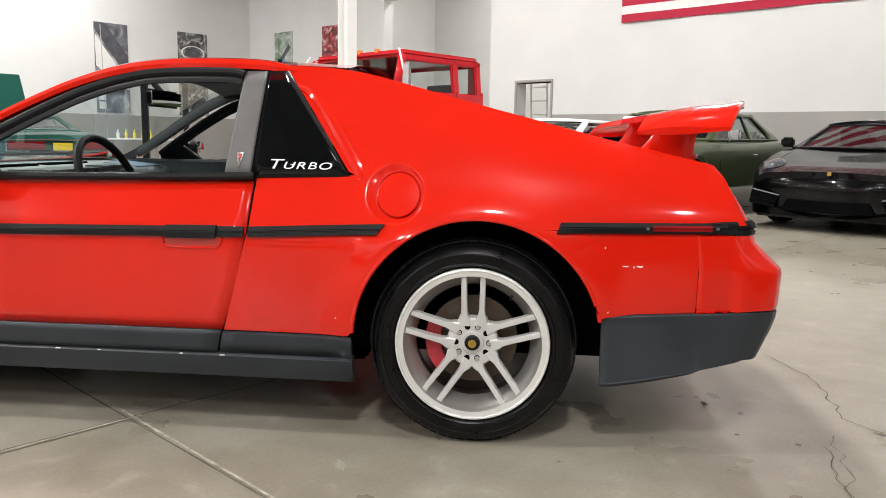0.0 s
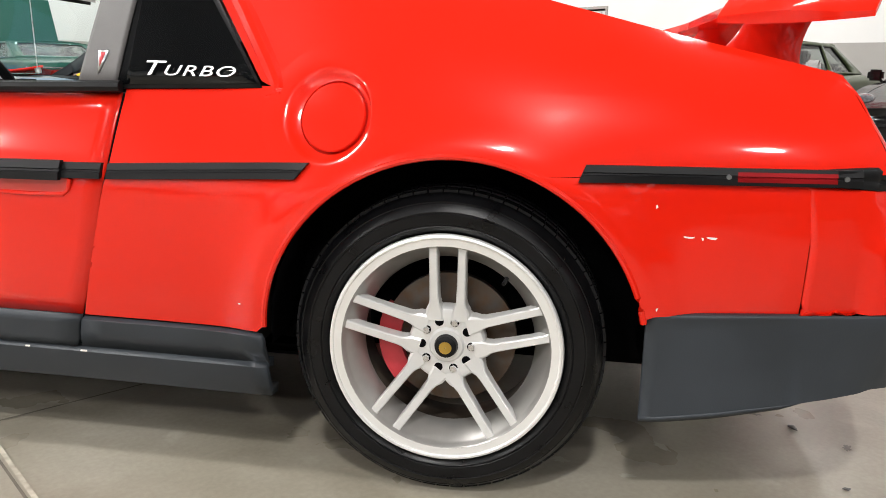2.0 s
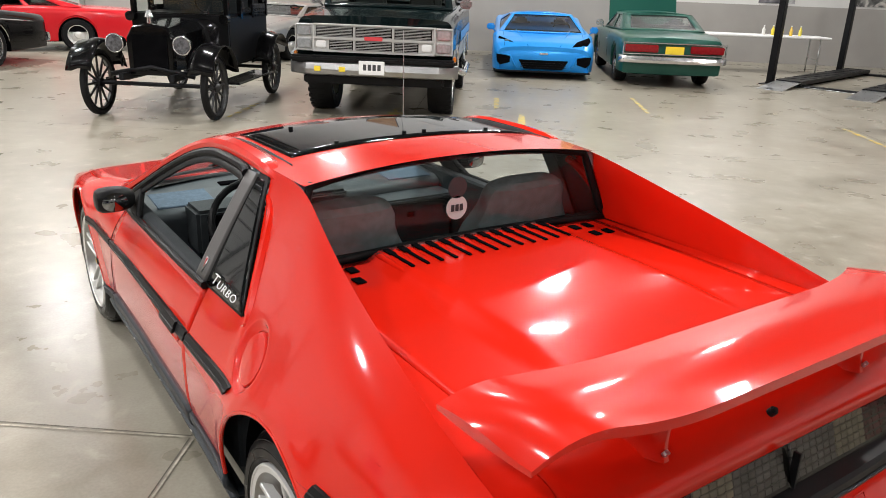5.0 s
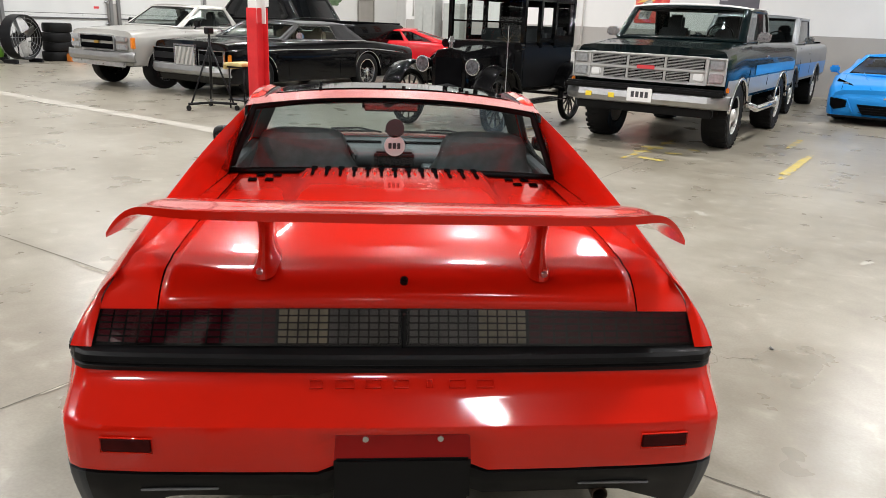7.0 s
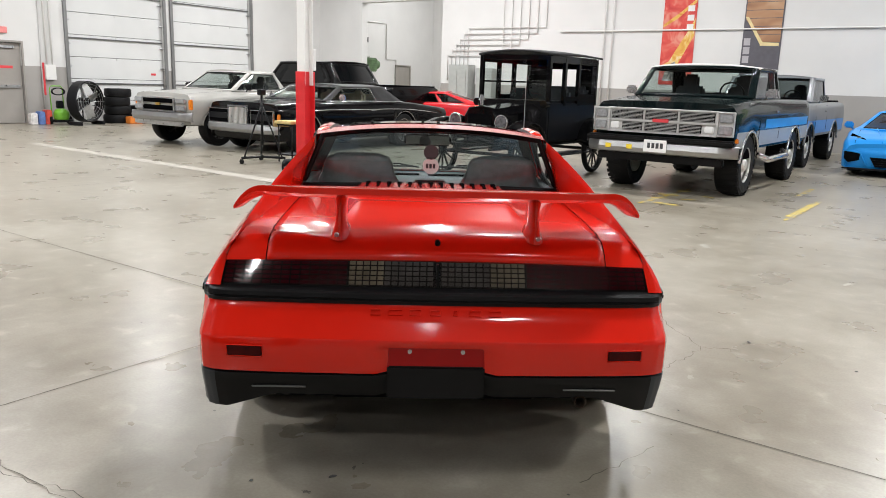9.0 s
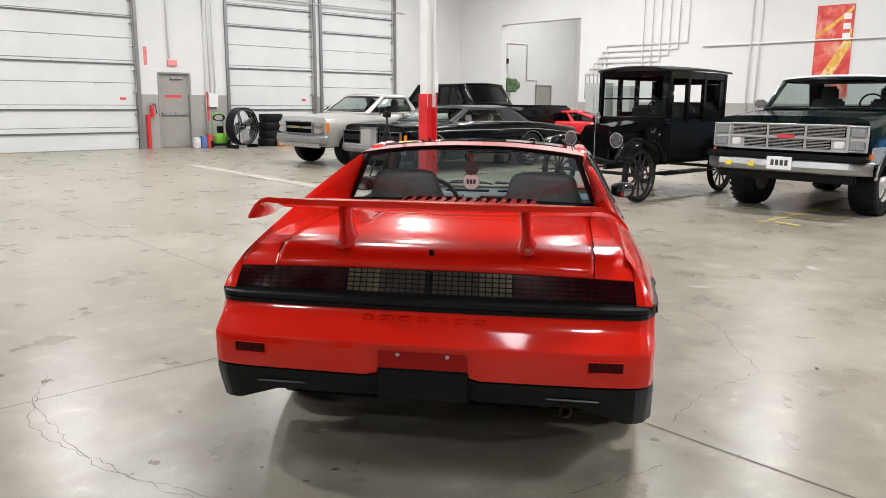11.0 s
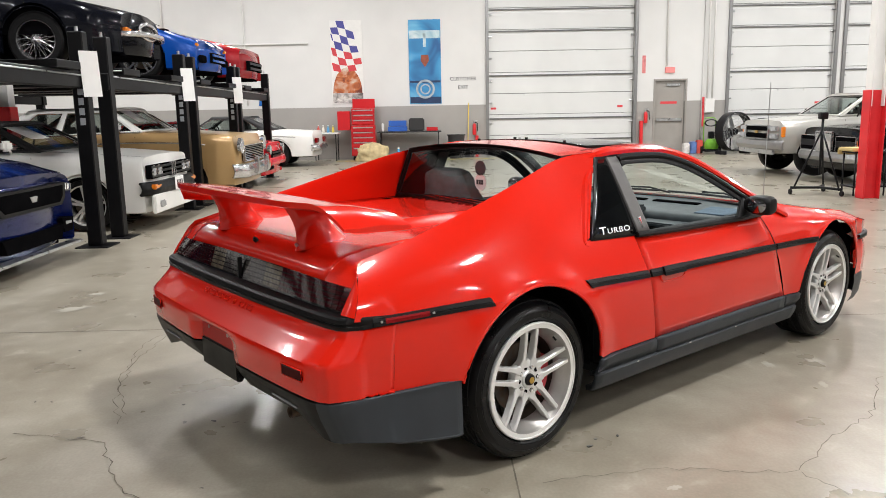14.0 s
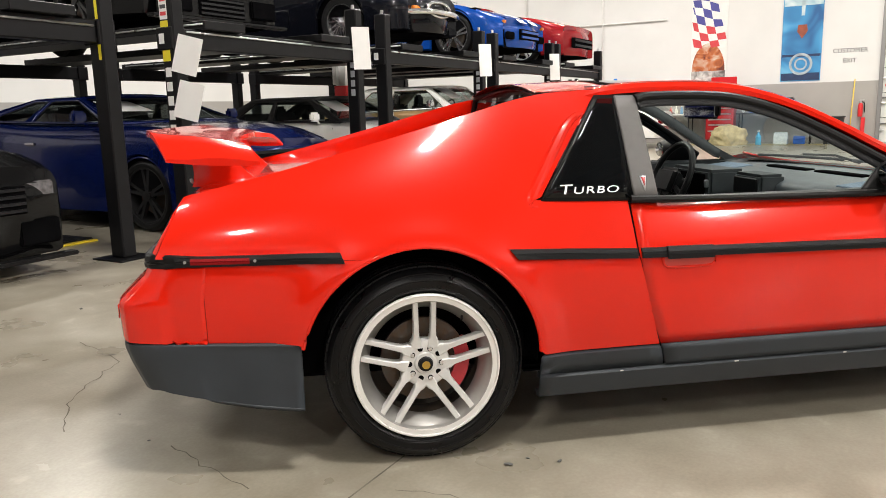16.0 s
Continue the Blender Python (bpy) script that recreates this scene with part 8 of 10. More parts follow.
        tube(bm, [(s * (w - 0.008), yf - 0.22, 1.30), (s * (w - 0.008), yr + 0.05, 1.30)], 0.008, 6)
        part("side_crease", bm, P_RED, t)
        for y, z0 in ((0.78, 0.95), (-0.12, 1.12)):
            bm = bmesh.new()
            tube(bm, [(s * (w - 0.001), y, z0), (s * (w - 0.012), y, 1.3), (s * (w - 0.028), y, 1.62)], 0.005, 4)
            part("door_gap", bm, M_DARK, t)
    bm = bmesh.new()
    grid(bm, [[(u * (w - 0.08), yf - 0.08 - 0.2 * k - 0.08 * u * u, 1.64 + 0.48 * k) for u in (-1, -0.5, 0, 0.5, 1)] for k in (0, 0.5, 1)])
    part("windscreen", bm, G_CLEAR, t)
    for s in (-1, 1):
        bm = bmesh.new()
        grid(bm, [[(s * (w - 0.06 - 0.05 * k), y, 1.63 + 0.48 * k) for y in (yf - 0.25, 0.4, 0, yr + 0.1)] for k in (0, 1)])
        part("side_window", bm, G_CLEAR, t)
    bm = boxes([(-w + 0.1, w - 0.1, yr + 0.05, yf - 0.35, 1.3, 1.6), (-0.8, -0.25, -0.5, -0.3, 1.6, 1.78), (0.25, 0.8, -0.5, -0.3, 1.6, 1.78)], 0.03)
    part("cabin_lining", bm, M_CABIN, t)
    bm = boxes([(-w - 0.02, w + 0.02, yf + 0.04, yf + 0.2, 0.5, 0.74)], 0.02, 2)
    part("bumper", bm, M_WHITE, t, "white painted bumper")
    bm = boxes([(-0.85, 0.85, yf - 0.02, yf + 0.03, 0.78, 0.98)], 0.03, 2)
    part("grille_panel", bm, M_WHITE, t, "white grille panel")
    bm = boxes([(-0.5 + 0.21 * i, -0.34 + 0.21 * i, yf + 0.025, yf + 0.036, 0.85, 0.91) for i in range(5)])
    part("grille_slot", bm, M_DARK, t)
    face_items(t, 1, yf, [("lamp", 0.82, 1.22, 0.105, M_LENS), ("lamp", 0.75, 0.88, 0.05, M_AMBER)])
    for s in (-1, 1):
        bm = bmesh.new()
        tube(bm, [(s * (w - 0.05), yf - 0.15, 1.58), (s * (w + 0.22), yf - 0.05, 1.75), (s * (w - 0.08), yf - 0.2, 2.2)], 0.014, 6)
        tube(bm, [(s * (w - 0.02), 0.55, 1.45), (s * (w + 0.22), yf - 0.05, 1.75)], 0.014, 6)
        part("mirror_arm", bm, M_WHITE, t)
        bm = boxes([(s * (w + 0.24) - 0.08, s * (w + 0.24) + 0.08, yf - 0.08, yf - 0.03, 1.6, 1.98)], 0.03, 2)
        part("mirror", bm, M_CHROME, t, "chrome mirror")
        bm = bmesh.new()
        cyl(bm, (s * (w - 0.12), yf + 0.0, 1.52), (s * (w - 0.12), yf + 0.16, 1.5), 0.1, n=20)
        part("spot_lamp", bm, M_CHROME, t, "chrome siren lamp")
        for y in (0.0,):
            add_wheel(t, s * 0.92, y, 0.47, 0.26, "truck", P_RED)
        add_wheel(t, s * 0.92, -3.4, 0.47, 0.26, "truck", P_RED)
        bm = boxes([(s * w - 0.02, s * w + 0.02, 0.1, 0.3, 1.38, 1.42)], 0.008)
        part("door_handle", bm, M_CHROME, t)
        bm = bmesh.new()
        cyl(bm, (s * 0.62, yf + 0.16, 0.42), (s * 0.62, yf + 0.22, 0.42), 0.06, n=14)
        part("fog_lamp", bm, M_CHROME, t)
    for i in range(3):
        bm = bmesh.new()
        cyl(bm, (-0.4 + 0.4 * i, yf - 0.36, 2.19), (-0.4 + 0.4 * i, yf - 0.36, 2.25), 0.045, n=12)
        part("marker_lamp", bm, M_AMBER, t)
    bm = boxes([(-0.42, -0.32, -4.6, 1.1, 0.55, 0.78), (0.32, 0.42, -4.6, 1.1, 0.55, 0.78), (-0.9, 0.9, -3.5, -3.3, 0.4, 0.55), (-0.7, 0.7, -1.6, -1.05, 0.6, 1.0), (-0.9, 0.9, 0.3, 0.9, 0.55, 0.62)], 0.01)
    part("chassis", bm, M_BLACKM, t, "black bare chassis")
    bm = boxes([(-0.5, 0.5, -2.6, -1.7, 0.78, 1.05)], 0.04)
    part("fifth_wheel", bm, M_BLACKM, t)
    bm = boxes([(-0.62, 0.62, -0.6, 0.6, 0.5, 1.06)])
    part("engine", bm, M_DARK, t)
    return t


fire_truck(at(6.6, 7.35, 0, 90))


# ---- black antique touring car ----
M_SATINB = mat("satin_black_coachwork", (0.0035, 0.0035, 0.004), 0.36, coat=0.05, vary=0.1, scale=5, spec=0.12)


def antique(m):
    t = thing("antique_car", m, "black antique sedan with tall wooden-spoke wheels", "car", "classic cars")
    B = P_BLACK
    for s in (-1, 1):
        for y in (0, -2.34):
            add_wheel(t, s * 0.71, y, 0.385, 0.085, "wood", M_BLACKRIM)
    bm = boxes([(-0.33, -0.27, -2.75, 0.25, 0.45, 0.53), (0.27, 0.33, -2.75, 0.25, 0.45, 0.53)], 0.006)
    for y in (0, -2.34):
        cyl(bm, (-0.68, y, 0.385), (0.68, y, 0.385), 0.025, n=10)
    tube(bm, [(-0.5, 0.06, 0.5), (0, 0.09, 0.6), (0.5, 0.06, 0.5)], 0.03, 8)
    part("chassis", bm, M_BLACKM, t)
    bm = bmesh.new()
    rows = []
    for y, w, z0, z1 in ((0.02, 0.25, 0.55, 1.05), (-0.3, 0.27, 0.55, 1.08), (-0.7, 0.33, 0.55, 1.12), (-0.78, 0.40, 0.55, 1.13), (-0.84, 0.56, 0.55, 1.14)):
        rows.append([(w, y, z0), (w, y, z1 - 0.12), (w * 0.7, y, z1 - 0.02), (0, y, z1), (-w * 0.7, y, z1 - 0.02), (-w, y, z1 - 0.12), (-w, y, z0)])
    grid(bm, rows)
    bmesh.ops.recalc_face_normals(bm, faces=bm.faces)
    part("hood", bm, B, t)
    bm = bmesh.new()
    poly(bm, [(-0.27, 0.5), (0.27, 0.5), (0.28, 0.92), (0.2, 1.05), (0, 1.09), (-0.2, 1.05), (-0.28, 0.92)], 0.09, Matrix.Translation((0, 0.0, 0)), 0.012)
    part("radiator", bm, B, t, "black radiator shell")
    bm = boxes([(-0.21, 0.21, 0.09, 0.1, 0.56, 0.96)], 0.003)
    part("radiator_core", bm, M_DARK, t)
    bm = bmesh.new()
    cyl(bm, (0, 0.045, 1.09), (0, 0.045, 1.16), 0.03, n=12)
    cyl(bm, (0, 0.045, 1.16), (0, 0.045, 1.24), 0.05, 0.02, n=12)
    part("radiator_cap", bm, M_CHROME, t, "nickel radiator cap")
    for s in (-1, 1):
        bm = bmesh.new()
        cyl(bm, (s * 0.40, -0.02, 0.86), (s * 0.40, 0.13, 0.86), 0.07, 0.105, n=20)
        cyl(bm, (s * 0.40, 0.0, 0.86), (s * 0.40, 0.0, 0.58), 0.015, n=8)
        part("headlamp", bm, B, t)
        bm = bmesh.new()
        tube(bm, [(s * 0.40 + 0.102 * math.cos(a), 0.135, 0.86 + 0.102 * math.sin(a)) for a in [2 * math.pi * k / 20 for k in range(20)]], 0.011, 6, close=True)
        part("headlamp_rim", bm, M_CHROME, t, "nickel headlamp rim")
        bm = bmesh.new()
        cyl(bm, (s * 0.40, 0.13, 0.86), (s * 0.40, 0.15, 0.86), 0.096, 0.09, n=24)
        part("headlamp_lens", bm, M_SMOKEL, t)
        for cy, a0, a1 in ((0.0, 160, 15), (-2.34, 170, 35)):
            bm = bmesh.new()
            rows = []
            for i in range(13):
                a = radians(a0 + (a1 - a0) * i / 12)
                y, z = cy - 0.47 * math.cos(a) * -1 * -1, 0.40 + 0.47 * math.sin(a)
                rows.append([(s * x, y, z + (0.03 if 0.62 < x < 0.78 else 0.0)) for x in (0.56, 0.63, 0.71, 0.79, 0.86)])
            grid(bm, rows)
            bmesh.ops.recalc_face_normals(bm, faces=bm.faces)
            part("mudguard", bm, B, t, "black curved mudguard").modifiers.new("depth", "SOLIDIFY").thickness = 0.008
        bm = boxes([(s * 0.71 - 0.15, s * 0.71 + 0.15, -1.92, -0.45, 0.36, 0.385)], 0.005)
        part("running_board", bm, B, t)
        bm = bmesh.new()
        cyl(bm, (s * 0.6, -0.82, 1.12), (s * 0.6, -0.72, 1.12), 0.06, n=14)
        part("side_lamp", bm, B, t)
    bm = boxes([(-0.62, 0.62, -2.51, -0.84, 0.52, 1.17)], 0.04, 3)
    box(bm, -0.62, 0.62, -0.86, -0.82, 0.5, 1.16)
    part("body_tub", bm, M_SATINB, t, "black body with doors")
    posts = []
    for s in (-1, 1):
        for y in (-0.86, -1.36, -1.84, -2.475):
            posts.append((s * 0.60 - 0.03, s * 0.60 + 0.03, y - 0.035, y + 0.035, 1.1, 1.84))
        posts += [(s * 0.60 - 0.025, s * 0.60 + 0.025, -2.44, -0.895, 1.74, 1.85), (s * 0.6 - 0.02, s * 0.6 + 0.02, -2.44, -1.875, 1.1, 1.28),
                  (s * 0.6 - 0.02, s * 0.6 + 0.02, -2.44, -2.31, 1.285, 1.735), (s * 0.6 - 0.02, s * 0.6 + 0.02, -1.395, -1.385, 1.17, 1.735), (s * 0.6 - 0.02, s * 0.6 + 0.02, -1.805, -1.395, 1.17, 1.24)]
    posts += [(-0.57, 0.57, -0.88, -0.84, 1.77, 1.85), (-0.57, 0.57, -0.875, -0.845, 1.43, 1.455), (-0.57, 0.57, -2.51, -2.45, 1.1, 1.32),
              (-0.57, -0.3, -2.51, -2.45, 1.322, 1.678), (0.3, 0.57, -2.51, -2.45, 1.322, 1.678), (-0.57, 0.57, -2.51, -2.45, 1.68, 1.84)]
    for row in posts:
        part("window_post", boxes([row], 0.006), B, t)
    bm = bmesh.new()
    rows = []
    for i in range(9):
        y = -0.83 - 1.76 * i / 8
        rows.append([(u * 0.66, y, 1.86 + 0.06 * (1 - u * u) - 0.02 * (2 * i / 8 - 1) ** 2) for u in [-1 + 0.25 * j for j in range(9)]])
    grid(bm, rows)
    part("roof", bm, M_VINYL, t, "black fabric roof").modifiers.new("depth", "SOLIDIFY").thickness = 0.03
    bm = bmesh.new()
    grid(bm, [[(x, -0.86, z) for x in (-0.58, 0.58)] for z in (1.16, 1.78)])
    part("windscreen", bm, G_CLEAR, t)
    bm = bmesh.new()
    c = Vector((-0.28, -1.15, 1.28))
    tube(bm, [c + Vector((0.19 * math.cos(a), 0.12 * math.sin(a), 0.14 * math.sin(a))) for a in [2 * math.pi * i / 22 for i in range(22)]], 0.013, 6, close=True)
    cyl(bm, c, c + Vector((0, 0.4, -0.4)), 0.012, n=6)
    part("steering_wheel", bm, M_PLASTIC, t)
    bm = boxes([(-0.55, 0.55, -1.75, -1.6, 1.0, 1.35), (-0.55, 0.55, -2.40, -2.25, 1.0, 1.4)], 0.05, 2)
    part("seat", bm, M_CABIN, t)
    return t


antique(at(-4.22, 6.9, 0, 180))

# ---- four-post lifts ----
M_LIFT = mat("gloss_black_lift_paint", (0.006, 0.006, 0.007), 0.42, vary=0.2, scale=6, bump=0.04, bscale=150, spec=0.16)
M_LTYPE = mat("grey_post_lettering", (0.38, 0.40, 0.43), 0.5, vary=0.1)


def lift_post(t, x, y, h, d):
    bm = boxes([(x - 0.06, x + 0.06, y - 0.075, y + 0.075, 0.012, h)], 0.01)
    part("post", bm, M_LIFT, t)
    bm = boxes([(x - 0.16, x + 0.16, y - 0.17, y + 0.17, 0, 0.012)], 0.002)
    part("base_plate", bm, M_LIFT, t)


def lift(name, m, w, length, zr, label, h=2.17, notices=True):
    """Four posts, two cross beams and two runways; the front faces +y."""
    t = thing(name, m, label, "car lift", "car lifts")
    for x in (-w / 2, w / 2):
        for y in (0, -length):
            lift_post(t, x, y, h, 1)
    for y in (-0.02, -length + 0.02):
        bm = boxes([(-w / 2 + 0.07, w / 2 - 0.07, y - 0.06, y + 0.06, zr - 0.24, zr - 0.075)], 0.008)
        part("cross_beam", bm, M_LIFT, t)
        part("cable_rod", tube(bmesh.new(), [(-w / 2 + 0.1, y + (0.07 if y > -1 else -0.07), zr - 0.12), (w / 2 - 0.1, y + (0.07 if y > -1 else -0.07), zr - 0.1)], 0.009, 6), M_STEEL, t, "bright steel rod")
        for x in (-w / 2, w / 2):
            bm = boxes([(x - 0.075, x + 0.075, y - 0.095, y + 0.085, zr - 0.25, zr - 0.07)], 0.008)
            car_ = part("carriage", bm, M_LIFT, t)
            if y > -1:
                part("safety_sticker", boxes([(x + 0.0752, x + 0.0762, y - 0.06, y + 0.0, zr - 0.2, zr - 0.12)]), M_PAPER, car_, "small white safety sticker")
                part("safety_sticker", boxes([(x - 0.03, x + 0.03, y + 0.0852, y + 0.0862, zr - 0.19, zr - 0.11)]), M_PAPER, car_, "small white safety sticker")
    for x in (-0.78, 0.78):
        bm = boxes([(x - 0.24, x + 0.24, -length - 0.1, 0.12, zr - 0.074, zr)], 0.006)
        for i in range(9):
            box(bm, x - 0.235, x + 0.235, -length + 0.1 + i * length / 9, -length + 0.13 + i * length / 9, zr, zr + 0.006)
        part("runway", bm, M_LIFT, t)
        bm = bmesh.new()
        o = 0.25 if x > 0 else -0.25
        tube(bm, [(x + o, -length, zr - 0.03), (x + o, 0.1, zr - 0.03)], 0.008, 6)
        part("cable", bm, M_STEEL, t, "bright steel cable")
    for x in (-w / 2, w / 2):
        bm = bmesh.new()
        cyl(bm, (x, 0, h), (x, 0, h + 0.05), 0.018, n=8)
        part("cable_stud", bm, M_STEEL, t)
    if notices:
        for i in range(5):
            part("lettering_bar", boxes([(-w / 2 + 0.0605, -w / 2 + 0.062, -0.022, 0.032, 1.25 + 0.1 * i, 1.32 + 0.1 * i)]), M_LTYPE, t)
        bm = bmesh.new()
        box(bm, -0.1, 0.1, 0, 0.004, -0.45, 0, 0.0, m=Matrix.Translation((-w / 2 + 0.02, 0.1, 1.98)) @ pose(0, 0, 0, 2, 1, -35))
        part("notice_sheet", bm, M_PAPER, t, "hanging white paper notice")
    return t


LIFTS = [(-0.02, 2.6), (-3.25, 2.52), (-6.33, 2.5), (-9.18, 2.3), (-11.85, 2.4)]
for i, (a, w) in enumerate(LIFTS):
    lf = lift("car_lift", at(a, -3.4), w, 4.75, 1.86, "black four-post car lift with a raised platform", notices=i in (1, 2, 3))
    if i == 0:
        bm = boxes([(-w / 2 + 0.0605, -w / 2 + 0.0625, 0.025, 0.055, 1.5, 1.95)])
        part("warning_label", bm, mat("bright_yellow", (0.75, 0.62, 0.02), 0.5, vary=0.05), lf, "yellow warning label")
    if i == 1:
        bm = boxes([(w / 2 + 0.0605, w / 2 + 0.0625, -0.065, 0.02, 1.52, 1.84)])
        part("warning_label", bm, bpy.data.materials["bright_yellow"], lf, "yellow warning label")
        wl = part("instruction_label", boxes([(w / 2 + 0.0605, w / 2 + 0.0625, -0.065, 0.02, 1.85, 2.16)]), M_PAPER, lf, "white instruction label")
        for k in range(5):
            part("print_bar", boxes([(w / 2 + 0.063, w / 2 + 0.0636, -0.055, 0.01, 1.88 + 0.055 * k, 1.91 + 0.055 * k)]), (M_SIGNRED, M_INK)[k % 2], wl)
        for k in range(6):
            part("lettering_bar", boxes([(w / 2 + 0.0605, w / 2 + 0.062, -0.05, 0.015, 0.82 + 0.115 * k, 0.895 + 0.115 * k)]), M_PAPER, lf)
        for k in range(2):
            bm = bmesh.new()
            box(bm, -0.11, 0.11, 0, 0.003, -0.3, 0, 0.0, m=Matrix.Translation((w / 2 + 0.03 + 0.02 * k, 0.235, 1.70 - 0.36 * k)) @ pose(0, 0, 0, 4, -15, -72))
            part("notice_sheet", bm, M_PAPER, lf, "hanging white paper notice")
ZL = 1.868
# cars on the lifts
auto("exotic_car", "black low exotic car parked on a lift", at(-3.25, -5.05, ZL), P_BLACK, 4.6, 1.95, 1.18, 2.65, 0.95, 0.34, [(0.95, 0.5), (0.85, 0.58), (0.0, 0.74), (-0.6, 0.8), (-1.8, 0.86), (-3.6, 0.84)], (0.0, -0.8, -1.3, -2.8), clear=0.12, nose=0.2, style="modern", rim=M_BLACKRIM, tumble=0.6, group="cars on lifts",
     front=[("panel", -0.78, 0.78, 0.13, 0.44, 0.05, P_BLACK, "lower_front", -0.03), ("grille", -0.3, 0.3, 0.16, 0.34, 4, M_BLACKM, 0.03), ("rlamp", 0.4, 0.76, 0.18, 0.36, M_DARK, "air_intake", 0.03), ("panel", -0.9, 0.9, 0.10, 0.13, 0.1, M_PLASTIC, "front_lip", -0.02)])
jag = auto("roadster", "midnight black classic roadster with wire wheels", at(-6.33, -4.33, ZL), paint("midnight_blue_paint", (0.003, 0.0035, 0.006), 0.22), 4.45, 1.66, 1.2, 2.44, 1.0, 0.33, [(1.0, 0.5), (0.9, 0.6), (0.5, 0.70), (0.0, 0.80), (-0.6, 0.84), (-1.8, 0.82), (-3.2, 0.72), (-3.45, 0.6)], (-0.75, -1.15, -1.6, -2.7), clear=0.18, nose=0.42, tail=0.3, style="wire", rim=M_CHROME, tumble=0.66, crown=0.09, fender=0.06, bow=0.14, bpil=None, cpil=0.2, glass_m=G_TINT, mirror_m=M_CHROME, group="cars on lifts",
           front=[("rlamp", 0.30, 0.5, 0.44, 0.49, M_AMBER, "turn_signal", -0.1)])
inset_lamp(jag, 0.50, 0.62, 0.645, 0.08, 0.15, 0.055)
bm = bmesh.new()
tube(bm, [(0.28 * math.cos(a), 0.99, 0.47 + 0.09 * math.sin(a)) for a in [2 * math.pi * i / 24 for i in range(24)]], 0.022, 8, close=True)
part("mouth_ring", bm, M_CHROME, jag, "chrome oval air intake")
bm = bmesh.new()
tube(bm, [(-0.7, 0.75, 0.40), (-0.5, 0.98, 0.41), (-0.25, 1.06, 0.42), (0.25, 1.06, 0.42), (0.5, 0.98, 0.41), (0.7, 0.75, 0.40)], 0.035, 8)
part("bumper", bm, M_CHROME, jag, "slim chrome bumper")
stripe_car = auto("sports_coupe", "bright blue sports coupe with white stripes on a lift", at(-9.18, -4.2, ZL), P_BLUE, 4.45, 1.92, 1.15, 2.44, 0.92, 0.34, [(0.92, 0.44), (0.82, 0.54), (0.4, 0.66), (0.0, 0.74), (-0.7, 0.80), (-1.8, 0.84), (-3.5, 0.82)], (-0.8, -1.3, -1.7, -2.7), clear=0.14, nose=0.25, style="modern", rim=M_CHROME, tumble=0.64, crown=0.06, fender=0.08, bow=0.18, stripes=(M_WHITE, [(-0.36, -0.1), (0.1, 0.36)]), group="cars on lifts",
     front=[("grille", -0.34, 0.34, 0.26, 0.42, 2, P_BLUE, 0.0), ("rlamp", 0.5, 0.72, 0.25, 0.36, M_DARK, "air_intake", -0.06), ("rlamp", 0.72, 0.8, 0.48, 0.53, M_AMBER, "turn_signal", -0.1)])
inset_lamp(stripe_car, 0.66, 0.56, 0.60, 0.09, 0.17, 0.05)
auto("sports_coupe", "dark red sports coupe parked on a lift", at(-11.85, -4.2, ZL), P_MAROON, 4.5, 1.88, 1.22, 2.7, 0.9, 0.34, [(0.9, 0.56), (0.8, 0.64), (0.4, 0.74), (0.0, 0.80), (-0.7, 0.84), (-1.8, 0.88), (-3.6, 0.9)], (-0.55, -1.2, -1.7, -2.9), clear=0.14, nose=0.16, style="modern", rim=M_ALU, tumble=0.64, crown=0.05, fender=0.06, bow=0.16, group="cars on lifts",
     front=[("grille", -0.5, 0.5, 0.28, 0.46, 2, M_BLACKM, 0.0)])
# cars below
must = auto("muscle_coupe", "deep blue modern muscle coupe with a black grille", at(-3.22, -4.3, 0), P_NAVY, 4.78, 1.91, 1.38, 2.72, 0.94, 0.345, [(0.94, 0.70), (0.88, 0.78), (0.5, 0.88), (0.0, 0.95), (-0.55, 0.99), (-1.8, 1.0), (-3.0, 1.04), (-3.84, 0.98)], (-0.45, -1.2, -1.9, -3.0), clear=0.16, nose=0.13, style="modern", rim=M_BLACKRIM, tumble=0.68, crown=0.06, fender=0.045, bow=0.16, paper=True, arch_k=1.1, group="cars under lifts",
            front=[("panel", -0.80, 0.80, 0.135, 0.16, 0.12, M_STEEL, "front_splitter", -0.07)])
front_poly(must, "grille", [(-0.60, 0.735), (0.60, 0.735), (0.575, 0.60), (0.50, 0.53), (-0.50, 0.53), (-0.575, 0.60)], 0.965, M_PLASTIC, "black trapezoid grille", depth=0.2)
front_poly(must, "grille_mesh", [(-0.54, 0.71), (0.54, 0.71), (0.52, 0.61), (0.46, 0.56), (-0.46, 0.56), (-0.52, 0.61)], 0.97, M_DARK, depth=0.1)
front_poly(must, "emblem", [(-0.06, 0.66), (0.06, 0.66), (0.03, 0.61), (-0.04, 0.61)], 0.977, M_STEEL, depth=0.02)
front_poly(must, "headlight", [(0.655, 0.735), (0.90, 0.70), (0.885, 0.625), (0.67, 0.64)], 0.875, M_SMOKEL, "slim dark headlight", True, 0.12)
for k in range(3):
    front_poly(must, "lamp_bar", [(0.70 + 0.06 * k, 0.715 - 0.006 * k), (0.73 + 0.06 * k, 0.711 - 0.006 * k), (0.715 + 0.06 * k, 0.645), (0.685 + 0.06 * k, 0.645)], 0.879, M_WHITE, "", True, 0.02)
front_poly(must, "lower_intake", [(-0.52, 0.345), (0.52, 0.345), (0.46, 0.22), (-0.46, 0.22)], 0.955, M_DARK, "black lower intake")
